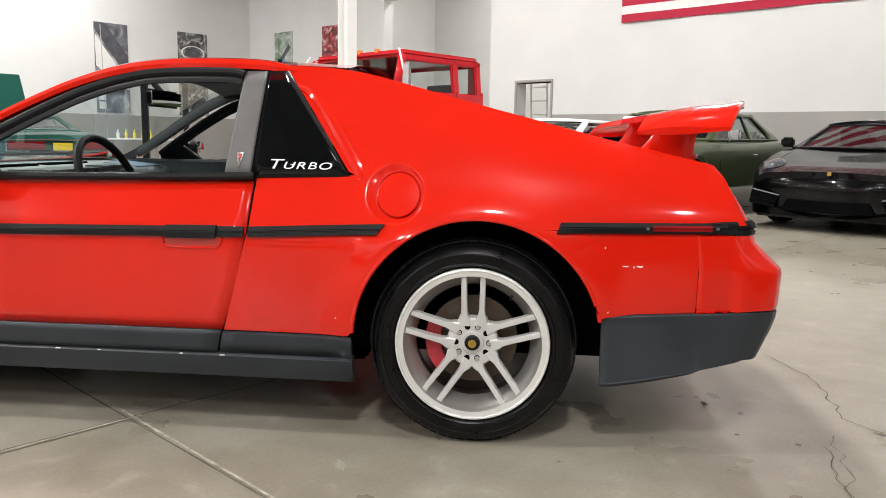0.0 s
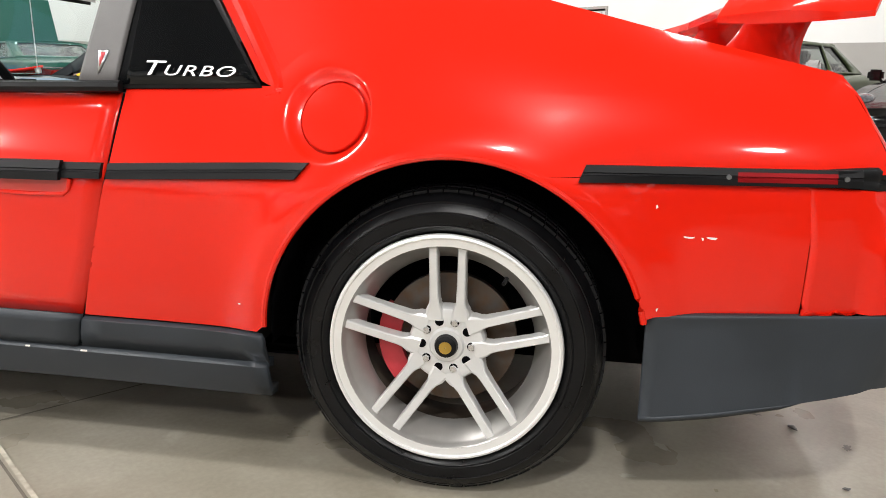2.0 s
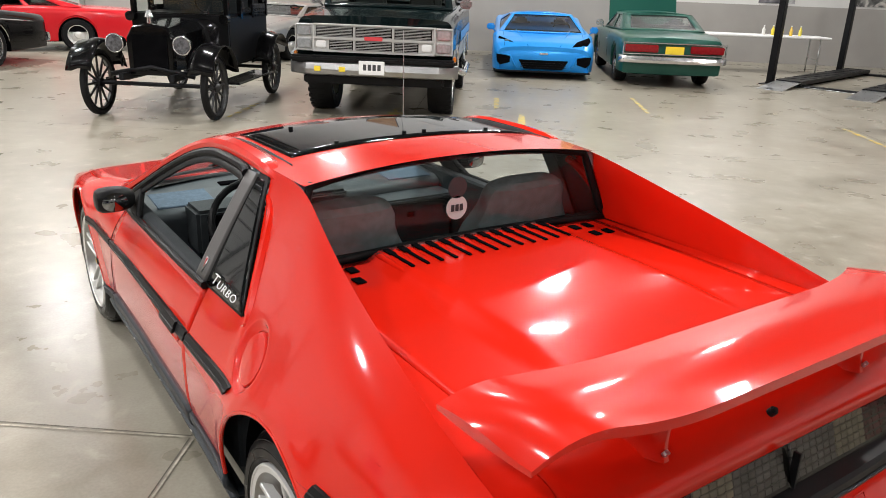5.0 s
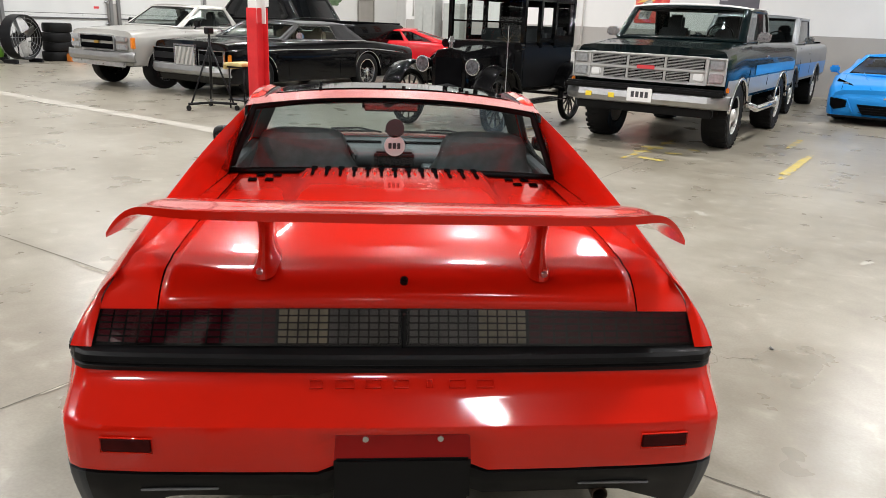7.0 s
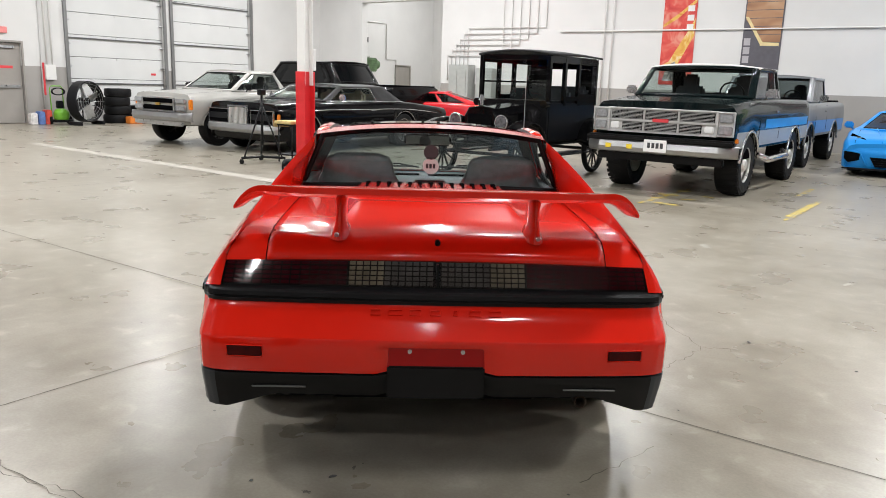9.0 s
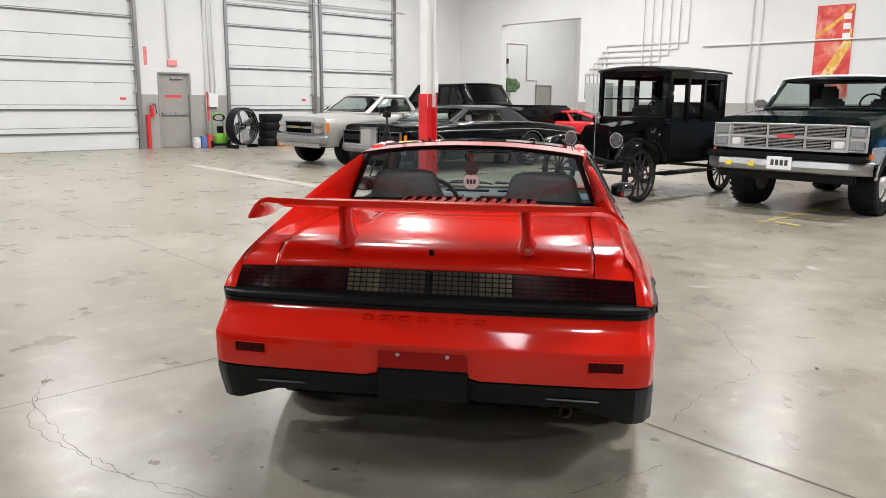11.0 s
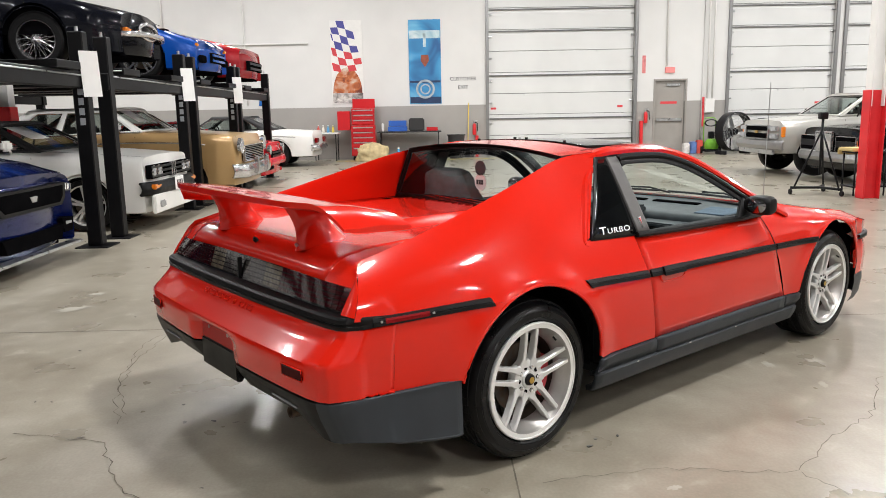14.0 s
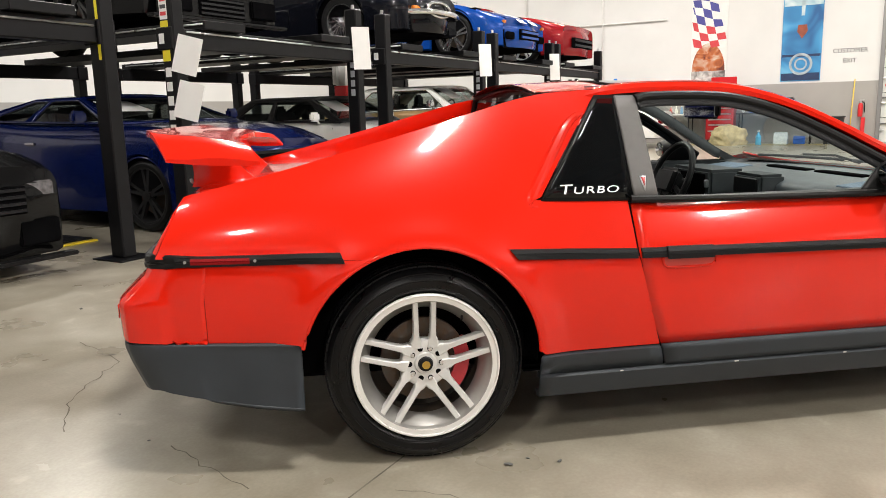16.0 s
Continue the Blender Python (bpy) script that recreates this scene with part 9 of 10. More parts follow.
front_poly(must, "fog_lamp_bay", [(0.60, 0.39), (0.83, 0.38), (0.80, 0.25), (0.64, 0.25)], 0.90, M_DARK, "dark fog lamp bay", True)
front_poly(must, "fog_lamp", [(0.66, 0.355), (0.78, 0.35), (0.77, 0.32), (0.67, 0.32)], 0.905, M_LENS, "", True, 0.03)
auto("sedan", "white 1980s compact coupe with round twin headlamps", at(-6.3, -3.95, 0), P_WHITE, 4.33, 1.66, 1.36, 2.57, 0.76, 0.31, [(0.76, 0.74), (0.7, 0.84), (0.0, 0.90), (-0.55, 0.93), (-1.8, 0.95), (-2.7, 0.95), (-3.57, 0.92)], (-0.5, -1.1, -2.1, -2.75), clear=0.2, nose=0.05, style="modern", rim=M_ALU, tumble=0.74, roof_mat=M_VINYL, paper=True, group="cars under lifts", glass_m=G_CLEAR,
     front=[("grille", -0.72, 0.72, 0.60, 0.76, 3, M_BLACKM, 0.01), ("lamp", 0.62, 0.68, 0.065, M_LENS), ("lamp", 0.44, 0.68, 0.065, M_LENS), ("frame", -0.06, -0.005, 0.60, 0.76, 0.012, M_CHROME, 0.02), ("frame", 0.005, 0.06, 0.60, 0.76, 0.012, M_CHROME, 0.02), ("bumper", 0.83, 0.42, 0.56, 0.06, M_PLASTIC, 0.1), ("panel", -0.8, 0.8, 0.2, 0.42, 0.05, P_WHITE, "front_apron", 0.02), ("plate", 0.5, 0.09), ("rlamp", 0.55, 0.75, 0.48, 0.54, M_AMBER, "turn_signal", 0.05), ("rlamp", 0.5, 0.66, 0.26, 0.34, M_LENS, "fog_lamp", 0.07)])
auto("classic_sedan", "tan and white 1950s sedan with a chrome bumper", at(-9.2, -3.72, 0), P_TAN, 4.97, 1.88, 1.54, 2.92, 0.9, 0.35, [(0.9, 0.90), (0.8, 1.0), (0.0, 1.06), (-0.6, 1.08), (-1.8, 1.06), (-2.8, 1.02), (-4.07, 0.96)], (-0.6, -1.1, -2.3, -3.0), clear=0.26, nose=0.05, style="classic", rim=M_CHROME, tumble=0.76, roof_mat=P_WHITE, chrome_line=True, glass_m=G_CLEAR, paper=True, group="cars under lifts", mirror_m=M_CHROME,
     front=[("grille", -0.62, 0.62, 0.62, 0.84, 8, M_CHROME, 0.0), ("frame", -0.62, 0.62, 0.62, 0.84, 0.02, M_CHROME, 0.0), ("lamp", 0.78, 0.86, 0.1, M_LENS), ("bumper", 0.95, 0.38, 0.58, 0.1, M_CHROME, 0.16), ("panel", -0.4, -0.28, 0.4, 0.68, 0.06, M_CHROME, "bumper_guard", 0.1), ("panel", 0.28, 0.4, 0.4, 0.68, 0.06, M_CHROME, "bumper_guard", 0.1)])
auto("sports_coupe", "red sports coupe parked under a lift", at(-11.9, -3.85, 0), P_RED, 4.4, 1.74, 1.28, 2.5, 0.85, 0.32, [(0.85, 0.68), (0.78, 0.76), (0.0, 0.86), (-0.55, 0.9), (-1.8, 0.92), (-3.5, 0.88)], (-0.5, -1.1, -1.8, -2.7), clear=0.18, style="modern", rim=M_ALU, tumble=0.70, paper=True, group="cars under lifts",
     front=[("lamp", 0.62, 0.66, 0.075, M_LENS), ("grille", -0.42, 0.42, 0.5, 0.62, 2, M_BLACKM, 0.0), ("rlamp", 0.4, 0.7, 0.28, 0.36, M_DARK, "air_intake", 0.0), ("bumper", 0.86, 0.36, 0.5, 0.04, P_RED, 0.12)])
auto("sports_coupe", "black modern coupe with a low front lip", at(-0.02, -4.32, 0), P_BLACK, 4.6, 1.9, 1.32, 2.7, 0.95, 0.34, [(0.95, 0.66), (0.85, 0.74), (0.4, 0.84), (0.0, 0.9), (-0.6, 0.94), (-1.8, 0.97), (-3.6, 0.98)], (-0.45, -1.2, -1.9, -3.0), clear=0.14, nose=0.16, style="modern", rim=M_BLACKRIM, tumble=0.68, crown=0.04, arch_k=1.1, group="cars under lifts",
     front=[("grille", -0.55, 0.55, 0.45, 0.64, 4, M_BLACKM, 0.0), ("rlamp", 0.5, 0.8, 0.55, 0.66, M_SMOKEL, "headlight", -0.08), ("rlamp", 0.5, 0.8, 0.22, 0.4, M_DARK, "air_intake", -0.05), ("panel", -0.85, 0.85, 0.12, 0.15, 0.1, M_PLASTIC, "front_lip", -0.02)])
auto("coupe", "dark blue coupe in the row behind the lifts", at(-3.6, -10.2, 0, 0), P_NAVY, 4.6, 1.85, 1.36, 2.7, 0.9, 0.33, [(0.9, 0.7), (0.8, 0.8), (0.0, 0.9), (-0.6, 0.94), (-3.7, 0.94)], (-0.5, -1.15, -2.0, -2.9), clear=0.18, style="modern", tumble=0.7, group="parked cars")
auto("coupe", "silver coupe in the row behind the lifts", at(-7.0, -10.4, 0, 0), P_GREY, 4.6, 1.85, 1.4, 2.7, 0.9, 0.33, [(0.9, 0.7), (0.8, 0.8), (0.0, 0.9), (-0.6, 0.94), (-3.7, 0.94)], (-0.5, -1.15, -2.0, -2.9), clear=0.18, style="modern", tumble=0.7, group="parked cars")
auto("classic_coupe", "white 1960s coupe with a chrome rear bumper", at(-16.9, -6.6, 0, 180), P_WHITE, 4.6, 1.8, 1.36, 2.75, 0.85, 0.33, [(0.85, 0.76), (0.0, 0.88), (-0.6, 0.9), (-1.6, 0.9), (-2.6, 0.93), (-3.75, 0.86)], (-0.55, -1.1, -2.0, -2.7), clear=0.26, style="classic", rim=M_CHROME, tumble=0.72, chrome_line=True, group="classic cars", glass_m=G_CLEAR, roof_mat=M_VINYL,
     back=[("bumper", 0.92, 0.42, 0.55, 0.08, M_CHROME, 0.14), ("rlamp", 0.5, 0.8, 0.6, 0.72, M_REDLENS, "tail_light", 0.02)])
mat_ = thing("floor_ramp", at(-1.62, -4.75, 0, 0), "low black rubber ramp with a yellow edge", "ramp")
part("slab", boxes([(-0.16, 0.20, -0.7, 0.35, 0, 0.03)], 0.008), M_RUBBER, mat_)
part("edge", boxes([(-0.16, 0.20, 0.352, 0.41, 0, 0.018)], 0.004), M_YSIGN, mat_, "yellow safety edge")
copy_thing(col, at(-7.8, -6.0))

# ---- pictures, flag, signs ----


def poster_art(name, c1, c2, c3, scale, kind="noise"):
    m = bpy.data.materials.new(name)
    m.use_nodes = True
    nt = m.node_tree
    p = nt.nodes["Principled BSDF"]
    p.inputs["Roughness"].default_value = 0.45
    tc = nt.nodes.new("ShaderNodeTexCoord")
    n = nt.nodes.new("ShaderNodeTexWave" if kind == "wave" else "ShaderNodeTexNoise")
    n.inputs["Scale"].default_value = scale
    n.inputs["Distortion"].default_value = 3.0 if kind == "wave" else 1.2
    nt.links.new(tc.outputs["Object"], n.inputs["Vector"])
    r = nt.nodes.new("ShaderNodeValToRGB")
    e = r.color_ramp.elements
    e[0].position, e[0].color = 0.32, rgb(c1)
    e[1].position, e[1].color = 0.7, rgb(c3)
    k = e.new(0.5)
    k.color = rgb(c2)
    nt.links.new(n.outputs["Fac"], r.inputs["Fac"])
    nt.links.new(r.outputs["Color"], p.inputs["Base Color"])
    return m


def poster(m, w, h, art, label):
    """A printed banner: x along the wall, its face towards -y."""
    t = thing("poster", m, label, "poster", "wall posters")
    part("sheet", boxes([(0, w, -0.02, -0.004, 0, h)], 0.002), art, t)
    return t


def onwall_w(b, z):
    return G @ pose(A0, b, z, 0, 0, 90)


PW = mat("print_white", (0.72, 0.71, 0.69), 0.5, vary=0.04)
PB = mat("print_blue", (0.05, 0.05, 0.25), 0.5, vary=0.1)
PR = mat("print_red", (0.55, 0.04, 0.05), 0.5, vary=0.1)
pa = poster(onwall_w(-1.85, 1.6), -0.91, 2.33, PW, "tall poster of a chequered flag and an orange classic car")
bm1, bm2 = bmesh.new(), bmesh.new()
def flag_pt(u, v):
    """A point of the waving flag: u across, v down."""
    x = -0.9 + 0.88 * u
    return x, 2.3 - 0.19 * v - 0.10 * u + 0.05 * math.sin(4.5 * u + 0.5 * v)


for i in range(7):
    for j in range(4):
        if (i + j) % 2 == 0:
            a0, a1 = max(0.0, (j + 0.22 * i) / 4 - 0.32), min(1.0, (j + 1 + 0.22 * i) / 4 - 0.32)
            if a1 - a0 < 0.03:
                continue
            q = [flag_pt(a0, i), flag_pt(a1, i), flag_pt(min(1.0, a1 + 0.055), i + 1), flag_pt(min(1.0, a0 + 0.055), i + 1)]
            b = bm1 if i < 4 else bm2
            f = b.faces.new([b.verts.new((u, -0.024, v)) for u, v in q])
for b, mm in ((bm1, PB), (bm2, PR)):
    part("print_square", b, mm, pa, smooth=None).modifiers.new("depth", "SOLIDIFY").thickness = 0.001
bm = bmesh.new()
bm.faces.new([bm.verts.new((-0.46 + 0.42 * math.cos(math.pi * k / 16), -0.0245, 0.30 + 0.72 * math.sin(math.pi * k / 16))) for k in range(17)])
part("print_block", bm, poster_art("orange_print", (0.12, 0.02, 0.01), (0.45, 0.12, 0.03), (0.6, 0.5, 0.4), 3.0), pa, smooth=None)
bm = boxes([(-0.89, -0.02, -0.0237, -0.0215, 0.02, 0.3)])
part("print_block", bm, poster_art("grey_print", (0.1, 0.09, 0.09), (0.4, 0.38, 0.36), (0.7, 0.68, 0.65), 4.0), pa, smooth=None)
pb = poster(onwall_w(0.39, 1.55), -0.92, 2.36, poster_art("blue_print", (0.015, 0.10, 0.26), (0.04, 0.25, 0.50), (0.16, 0.45, 0.66), 0.9), "tall poster of a blue classic car's front")
bm = bmesh.new()
for r0, r1, y in ((0.27, 0.21, -0.0225), (0.15, 0.11, -0.0225)):
    rows = [[(-0.46 + r * math.cos(a), y, 0.42 + r * math.sin(a)) for a in [2 * math.pi * i / 36 for i in range(36)]] for r in (r0, r1)]
    grid(bm, rows, close=True)
part("print_ring", bm, mat("print_chrome_grey", (0.34, 0.40, 0.43), 0.5, vary=0.25, scale=9), pb, smooth=None).modifiers.new("depth", "SOLIDIFY").thickness = 0.001
NAVYP = mat("print_navy", (0.01, 0.03, 0.09), 0.5, vary=0.2)
for z0, z1 in ((0.02, 0.2), (0.6, 0.66)):
    part("print_block", boxes([(-0.9, -0.02, -0.0218, -0.0212, z0, z1)]), NAVYP, pb, smooth=None)
bm = boxes([(-0.9, -0.02, -0.0222, -0.0212, 1.84, 2.06), (-0.5, -0.42, -0.0222, -0.0212, 1.6, 1.98)])
part("print_block", bm, poster_art("pale_print", (0.25, 0.42, 0.52), (0.45, 0.58, 0.62), (0.6, 0.68, 0.7), 2.5), pb, smooth=None)
bm = bmesh.new()
bm.faces.new([bm.verts.new((x, -0.0226, z)) for x, z in ((-0.58, 1.22), (-0.46, 1.04), (-0.34, 1.22), (-0.36, 1.38), (-0.56, 1.38))])
part("print_crest", bm, mat("print_rust", (0.25, 0.06, 0.03), 0.5, vary=0.2), pb, smooth=None)


def onwall_n(a, z):
    return G @ pose(a, B1, z, 0, 0, 0)


def onwall_e(b, z):
    return G @ pose(A1, b, z, 0, 0, -90)


def print_shape(t, pts, mm, y=-0.0222):
    """A flat printed shape on a poster."""
    bm = bmesh.new()
    bm.faces.new([bm.verts.new((x, y, z)) for x, z in pts])
    part("print_shape", bm, mm, t, smooth=None).modifiers.new("depth", "SOLIDIFY").thickness = 0.0008


pr = poster(onwall_n(-5.9, 1.55), 0.9, 2.3, poster_art("red_streak_print", (0.5, 0.03, 0.03), (0.62, 0.07, 0.05), (0.7, 0.3, 0.22), 2.2), "tall red poster of a racing car with yellow streaks")
P_GOLDP = poster_art("gold_streak_print", (0.6, 0.25, 0.03), (0.7, 0.42, 0.08), (0.75, 0.6, 0.35), 4.0)
print_shape(pr, [(0.02, 0.5), (0.25, 0.62), (0.75, 1.5), (0.88, 1.75), (0.88, 1.3), (0.5, 0.55)], P_GOLDP)
print_shape(pr, [(0.02, 1.6), (0.45, 1.9), (0.88, 2.25), (0.88, 2.16), (0.4, 1.75), (0.02, 1.52)], P_GOLDP, -0.0226)
print_shape(pr, [(0.1, 0.1), (0.2, 0.5), (0.42, 0.62), (0.5, 0.4), (0.4, 0.1)], poster_art("chrome_print", (0.05, 0.05, 0.05), (0.35, 0.33, 0.3), (0.7, 0.68, 0.65), 6.0), -0.0234)
for k in range(3):
    part("lettering_bar", boxes([(0.66, 0.84, -0.0238, -0.0215, 1.45 + 0.24 * k, 1.6 + 0.24 * k)]), PW, pr)
pw_ = poster(onwall_n(-3.75, 1.55), 0.95, 2.3, mat("charcoal_print", (0.09, 0.085, 0.1), 0.5, vary=0.1), "tall dark poster of a wood-sided car")
WOODP = poster_art("wood_print", (0.22, 0.1, 0.05), (0.38, 0.2, 0.1), (0.5, 0.32, 0.19), 1.2)
for k in range(6):
    print_shape(pw_, [(0.03 + 0.13 * max(0, 3 - k), 1.12 + 0.2 * k), (0.92, 1.12 + 0.2 * k), (0.92, 1.305 + 0.2 * k), (0.03 + 0.13 * max(0, 2 - k), 1.305 + 0.2 * k)], WOODP)
FRP = mat("print_cream", (0.66, 0.55, 0.28), 0.5, vary=0.1)
print_shape(pw_, [(0.02, 1.75), (0.1, 1.75), (0.5, 1.12), (0.9, 1.1), (0.9, 1.02), (0.46, 1.03)], FRP, -0.0228)
for k in range(3):
    part("lettering_bar", boxes([(0.04, 0.2, -0.0238, -0.0215, 0.6 + 0.22 * k, 0.78 + 0.22 * k)]), mat("print_grey", (0.4, 0.38, 0.4), 0.5, vary=0.05), pw_)
poster(onwall_n(0.2, 1.4), 0.9, 2.3, poster_art("dark_red_print", (0.02, 0.02, 0.02), (0.06, 0.05, 0.05), (0.2, 0.04, 0.04), 3.0), "tall dark poster with red lettering bars")
poster(onwall_n(2.2, 1.42), 0.9, 2.3, poster_art("green_print", (0.05, 0.1, 0.02), (0.3, 0.4, 0.1), (0.6, 0.6, 0.4), 3.0), "tall green and white poster")
pg = poster(onwall_n(6.2, 1.45), 0.88, 2.3, poster_art("grey_car_print", (0.03, 0.03, 0.035), (0.15, 0.15, 0.17), (0.5, 0.5, 0.5), 2.0), "tall grey poster of a classic car")
pe = poster(onwall_n(8.5, 1.45), 0.9, 2.3, poster_art("engine_print", (0.02, 0.02, 0.02), (0.12, 0.12, 0.12), (0.55, 0.53, 0.5), 5.0), "tall poster of a chrome engine bay")
pc = poster(onwall_e(17.1, 1.5), 0.85, 2.35, poster_art("pale_green_print", (0.1, 0.2, 0.1), (0.35, 0.38, 0.34), (0.6, 0.62, 0.6), 3.2), "tall poster of a blue car")
poster(onwall_e(14.9, 1.5), 0.85, 2.35, poster_art("red_engine_print", (0.02, 0.02, 0.02), (0.35, 0.03, 0.04), (0.6, 0.55, 0.5), 4.5), "tall poster of a red engine")

GREYP = mat("print_dark_grey", (0.07, 0.07, 0.08), 0.5, vary=0.3, scale=5)
print_shape(pg, [(0.02, 2.28), (0.3, 2.28), (0.86, 1.5), (0.86, 0.9), (0.02, 2.1)], GREYP)
print_shape(pg, [(0.02, 2.0), (0.86, 0.8), (0.86, 0.6), (0.4, 0.9), (0.02, 1.2)], PW, -0.0226)
for k in range(4):
    part("lettering_bar", boxes([(0.06, 0.24, -0.0238, -0.0215, 0.1 + 0.22 * k, 0.28 + 0.22 * k)]), PW, pg)
for r0, r1, mm, yy in ((0.36, 0.31, PW, -0.0224), (0.24, 0.05, GREYP, -0.0228)):
    bm = bmesh.new()
    grid(bm, [[(0.45 + r * math.cos(a), yy, 1.75 + 0.55 * r * math.sin(a)) for a in [2 * math.pi * i / 30 for i in range(30)]] for r in (r0, r1)], close=True)
    part("print_ring", bm, mm, pe, smooth=None).modifiers.new("depth", "SOLIDIFY").thickness = 0.0008
print_shape(pc, [(0.42 + 0.36 * math.cos(2 * math.pi * i / 24), 1.15 + 0.42 * math.sin(2 * math.pi * i / 24)) for i in range(24)], mat("print_sky_blue", (0.06, 0.28, 0.5), 0.5, vary=0.25, scale=4))
print_shape(pc, [(0.1, 1.5), (0.7, 2.0), (0.78, 1.9), (0.2, 1.4)], GREYP, -0.0228)

flag = thing("flag", onwall_e(5.78, 3.14), "large striped flag hanging flat on the white wall", "flag")
FR, FW, FB = mat("flag_red", (0.42, 0.012, 0.04), 0.8, vary=0.06, scale=3), mat("flag_white", (0.74, 0.73, 0.71), 0.8, vary=0.03), mat("flag_blue", (0.02, 0.03, 0.14), 0.8, vary=0.06)
FH, FL = 0.15, 4.9


def cloth(x, z):
    return -0.03 - 0.012 * math.sin(x * 3.1 + z * 1.3) - 0.008 * math.sin(x * 7.0 - z * 2)


for i in range(13):
    x0 = 1.96 if i > 5 else 0.0
    bm = bmesh.new()
    grid(bm, [[(x, cloth(x, z), z) for x in [x0 + (FL - x0) * k / 30 for k in range(31)]] for z in (i * FH, (i + 0.5) * FH, (i + 1) * FH)], flip=False)
    part("stripe", bm, FR if i % 2 == 0 else FW, flag)
bm = bmesh.new()
grid(bm, [[(1.96 * k / 16, cloth(1.96 * k / 16, z), z) for k in range(17)] for z in [6 * FH + 7 * FH * j / 8 for j in range(9)]])
part("canton", bm, FB, flag, "blue canton")

sign = thing("wall_sign", onwall_w(1.02, 2.1), "dark lettering painted on the white wall", "sign")
for tx, z in (("CUSTOMER", 0.14), ("EXIT", -0.1)):
    lettering("lettering", tx, 0.148, pose(0, -0.003, z, 90, 0, 0), M_INK, sign, 0.001)
es = thing("exit_sign", onwall_w(7.0, 2.36), "red exit sign above the door", "sign")
part("box", boxes([(-0.14, 0.14, -0.06, -0.002, -0.06, 0.1)], 0.01), mat("exit_sign_pink", (0.75, 0.25, 0.24), 0.5, vary=0.05), es)
ws = thing("wall_sign", onwall_w(6.25, 2.3), "narrow red and white sign", "sign")
part("plate", boxes([(-0.05, 0.05, -0.01, -0.002, 0, 0.5)], 0.002), mat("pink_red_sign", (0.62, 0.2, 0.2), 0.5, vary=0.3, scale=20), ws)
for b in (5.6, 11.4, 1.9):
    s_ = thing("door_sticker", G @ pose(A0 - 0.088, b, 1.38, 0, 0, 90), "small red safety sticker", "sticker")
    part("plate", boxes([(-0.08, 0.08, -0.004, 0, -0.03, 0.03)]), M_SIGNRED, s_)

# ---- workbench corner ----
M_BLUEP = mat("blue_plastic", (0.02, 0.10, 0.42), 0.4, vary=0.1)
M_BLKBIN = mat("black_bin_plastic", (0.02, 0.02, 0.021), 0.5, vary=0.1)
M_TOOLRED = paint("tool_chest_red", (0.5, 0.02, 0.025), 0.3)
tc_ = thing("tool_chest", at(-18.55, -1.85, 0, -90), "red rolling tool chest with bright steel drawer pulls", "tool chest")
part("cabinet", boxes([(-0.34, 0.34, -0.25, 0.22, 0.12, 0.98)], 0.012), M_TOOLRED, tc_)
part("top_chest", boxes([(-0.32, 0.32, -0.22, 0.18, 0.99, 1.45)], 0.012), M_TOOLRED, tc_)
part("open_lid", boxes([(-0.32, 0.32, -0.24, -0.22, 1.46, 1.72)], 0.008), M_TOOLRED, tc_, "raised red lid")
part("side_cabinet", boxes([(0.36, 0.72, -0.2, 0.16, 0.85, 1.38)], 0.012), M_TOOLRED, tc_)
for z0, z1, y in ((0.16, 0.36, 0.222), (0.38, 0.52, 0.222), (0.54, 0.66, 0.222), (0.68, 0.8, 0.222), (0.82, 0.94, 0.222), (1.02, 1.14, 0.182), (1.16, 1.28, 0.182), (1.3, 1.42, 0.182)):
    d = part("drawer", boxes([(-0.3, 0.3, y, y + 0.014, z0, z1)], 0.004), M_TOOLRED, tc_)
    part("drawer_pull", boxes([(-0.28, 0.28, y + 0.015, y + 0.03, z1 - 0.04, z1 - 0.005)], 0.003), M_STEEL, d)
for x in (-0.28, 0.28):
    for y in (-0.2, 0.17):
        bm = bmesh.new()
        cyl(bm, (x - 0.02, y, 0.06), (x + 0.02, y, 0.06), 0.06, n=12)
        part("castor", bm, M_RUBBER, tc_)


def bench(name, a, b0, b1, h, label, top):
    t = thing(name, at(a, b0, 0, 0), label, "table")
    part("tabletop", boxes([(-0.32, 0.32, 0, b1 - b0, h - 0.035, h)], 0.008), top, t)
    for x in (-0.27, 0.27):
        for y in (0.08, b1 - b0 - 0.08):
            bm = bmesh.new()
            tube(bm, [(x, y, h - 0.035), (x * 0.92, y, 0)], 0.014, 8)
            part("leg", bm, M_BLACKM, t)
    return t


bench("folding_table", -18.6, -1.45, 0.36, 0.79, "black folding table along the wall", M_BLKBIN)
bench("folding_table", -18.6, -3.3, -2.55, 0.79, "pale folding table along the wall", M_STEELW)


def simple(name, m, rows, material, label, category, bevel=0.01, group="", nm="body"):
    t = thing(name, m, label, category, group)
    part(nm, boxes(rows, bevel, 2), material, t)
    return t


simple("storage_crate", at(-18.6, -0.88, 0.792), [(-0.18, 0.18, -0.27, 0.27, 0, 0.14), (-0.17, 0.17, -0.25, 0.25, 0.15, 0.3)], M_BLUEP, "stacked blue plastic crates on the table", "crate")
simple("tool_case", at(-18.6, -0.34, 0.792), [(-0.16, 0.16, -0.22, 0.22, 0, 0.36)], M_BLKBIN, "black plastic tool case on the table", "case", 0.03)
simple("tool_tray", at(-18.6, 0.1, 0.792), [(-0.12, 0.12, -0.16, 0.16, 0, 0.1)], M_TOOLRED, "small red and black tray on the table", "tray", 0.01)
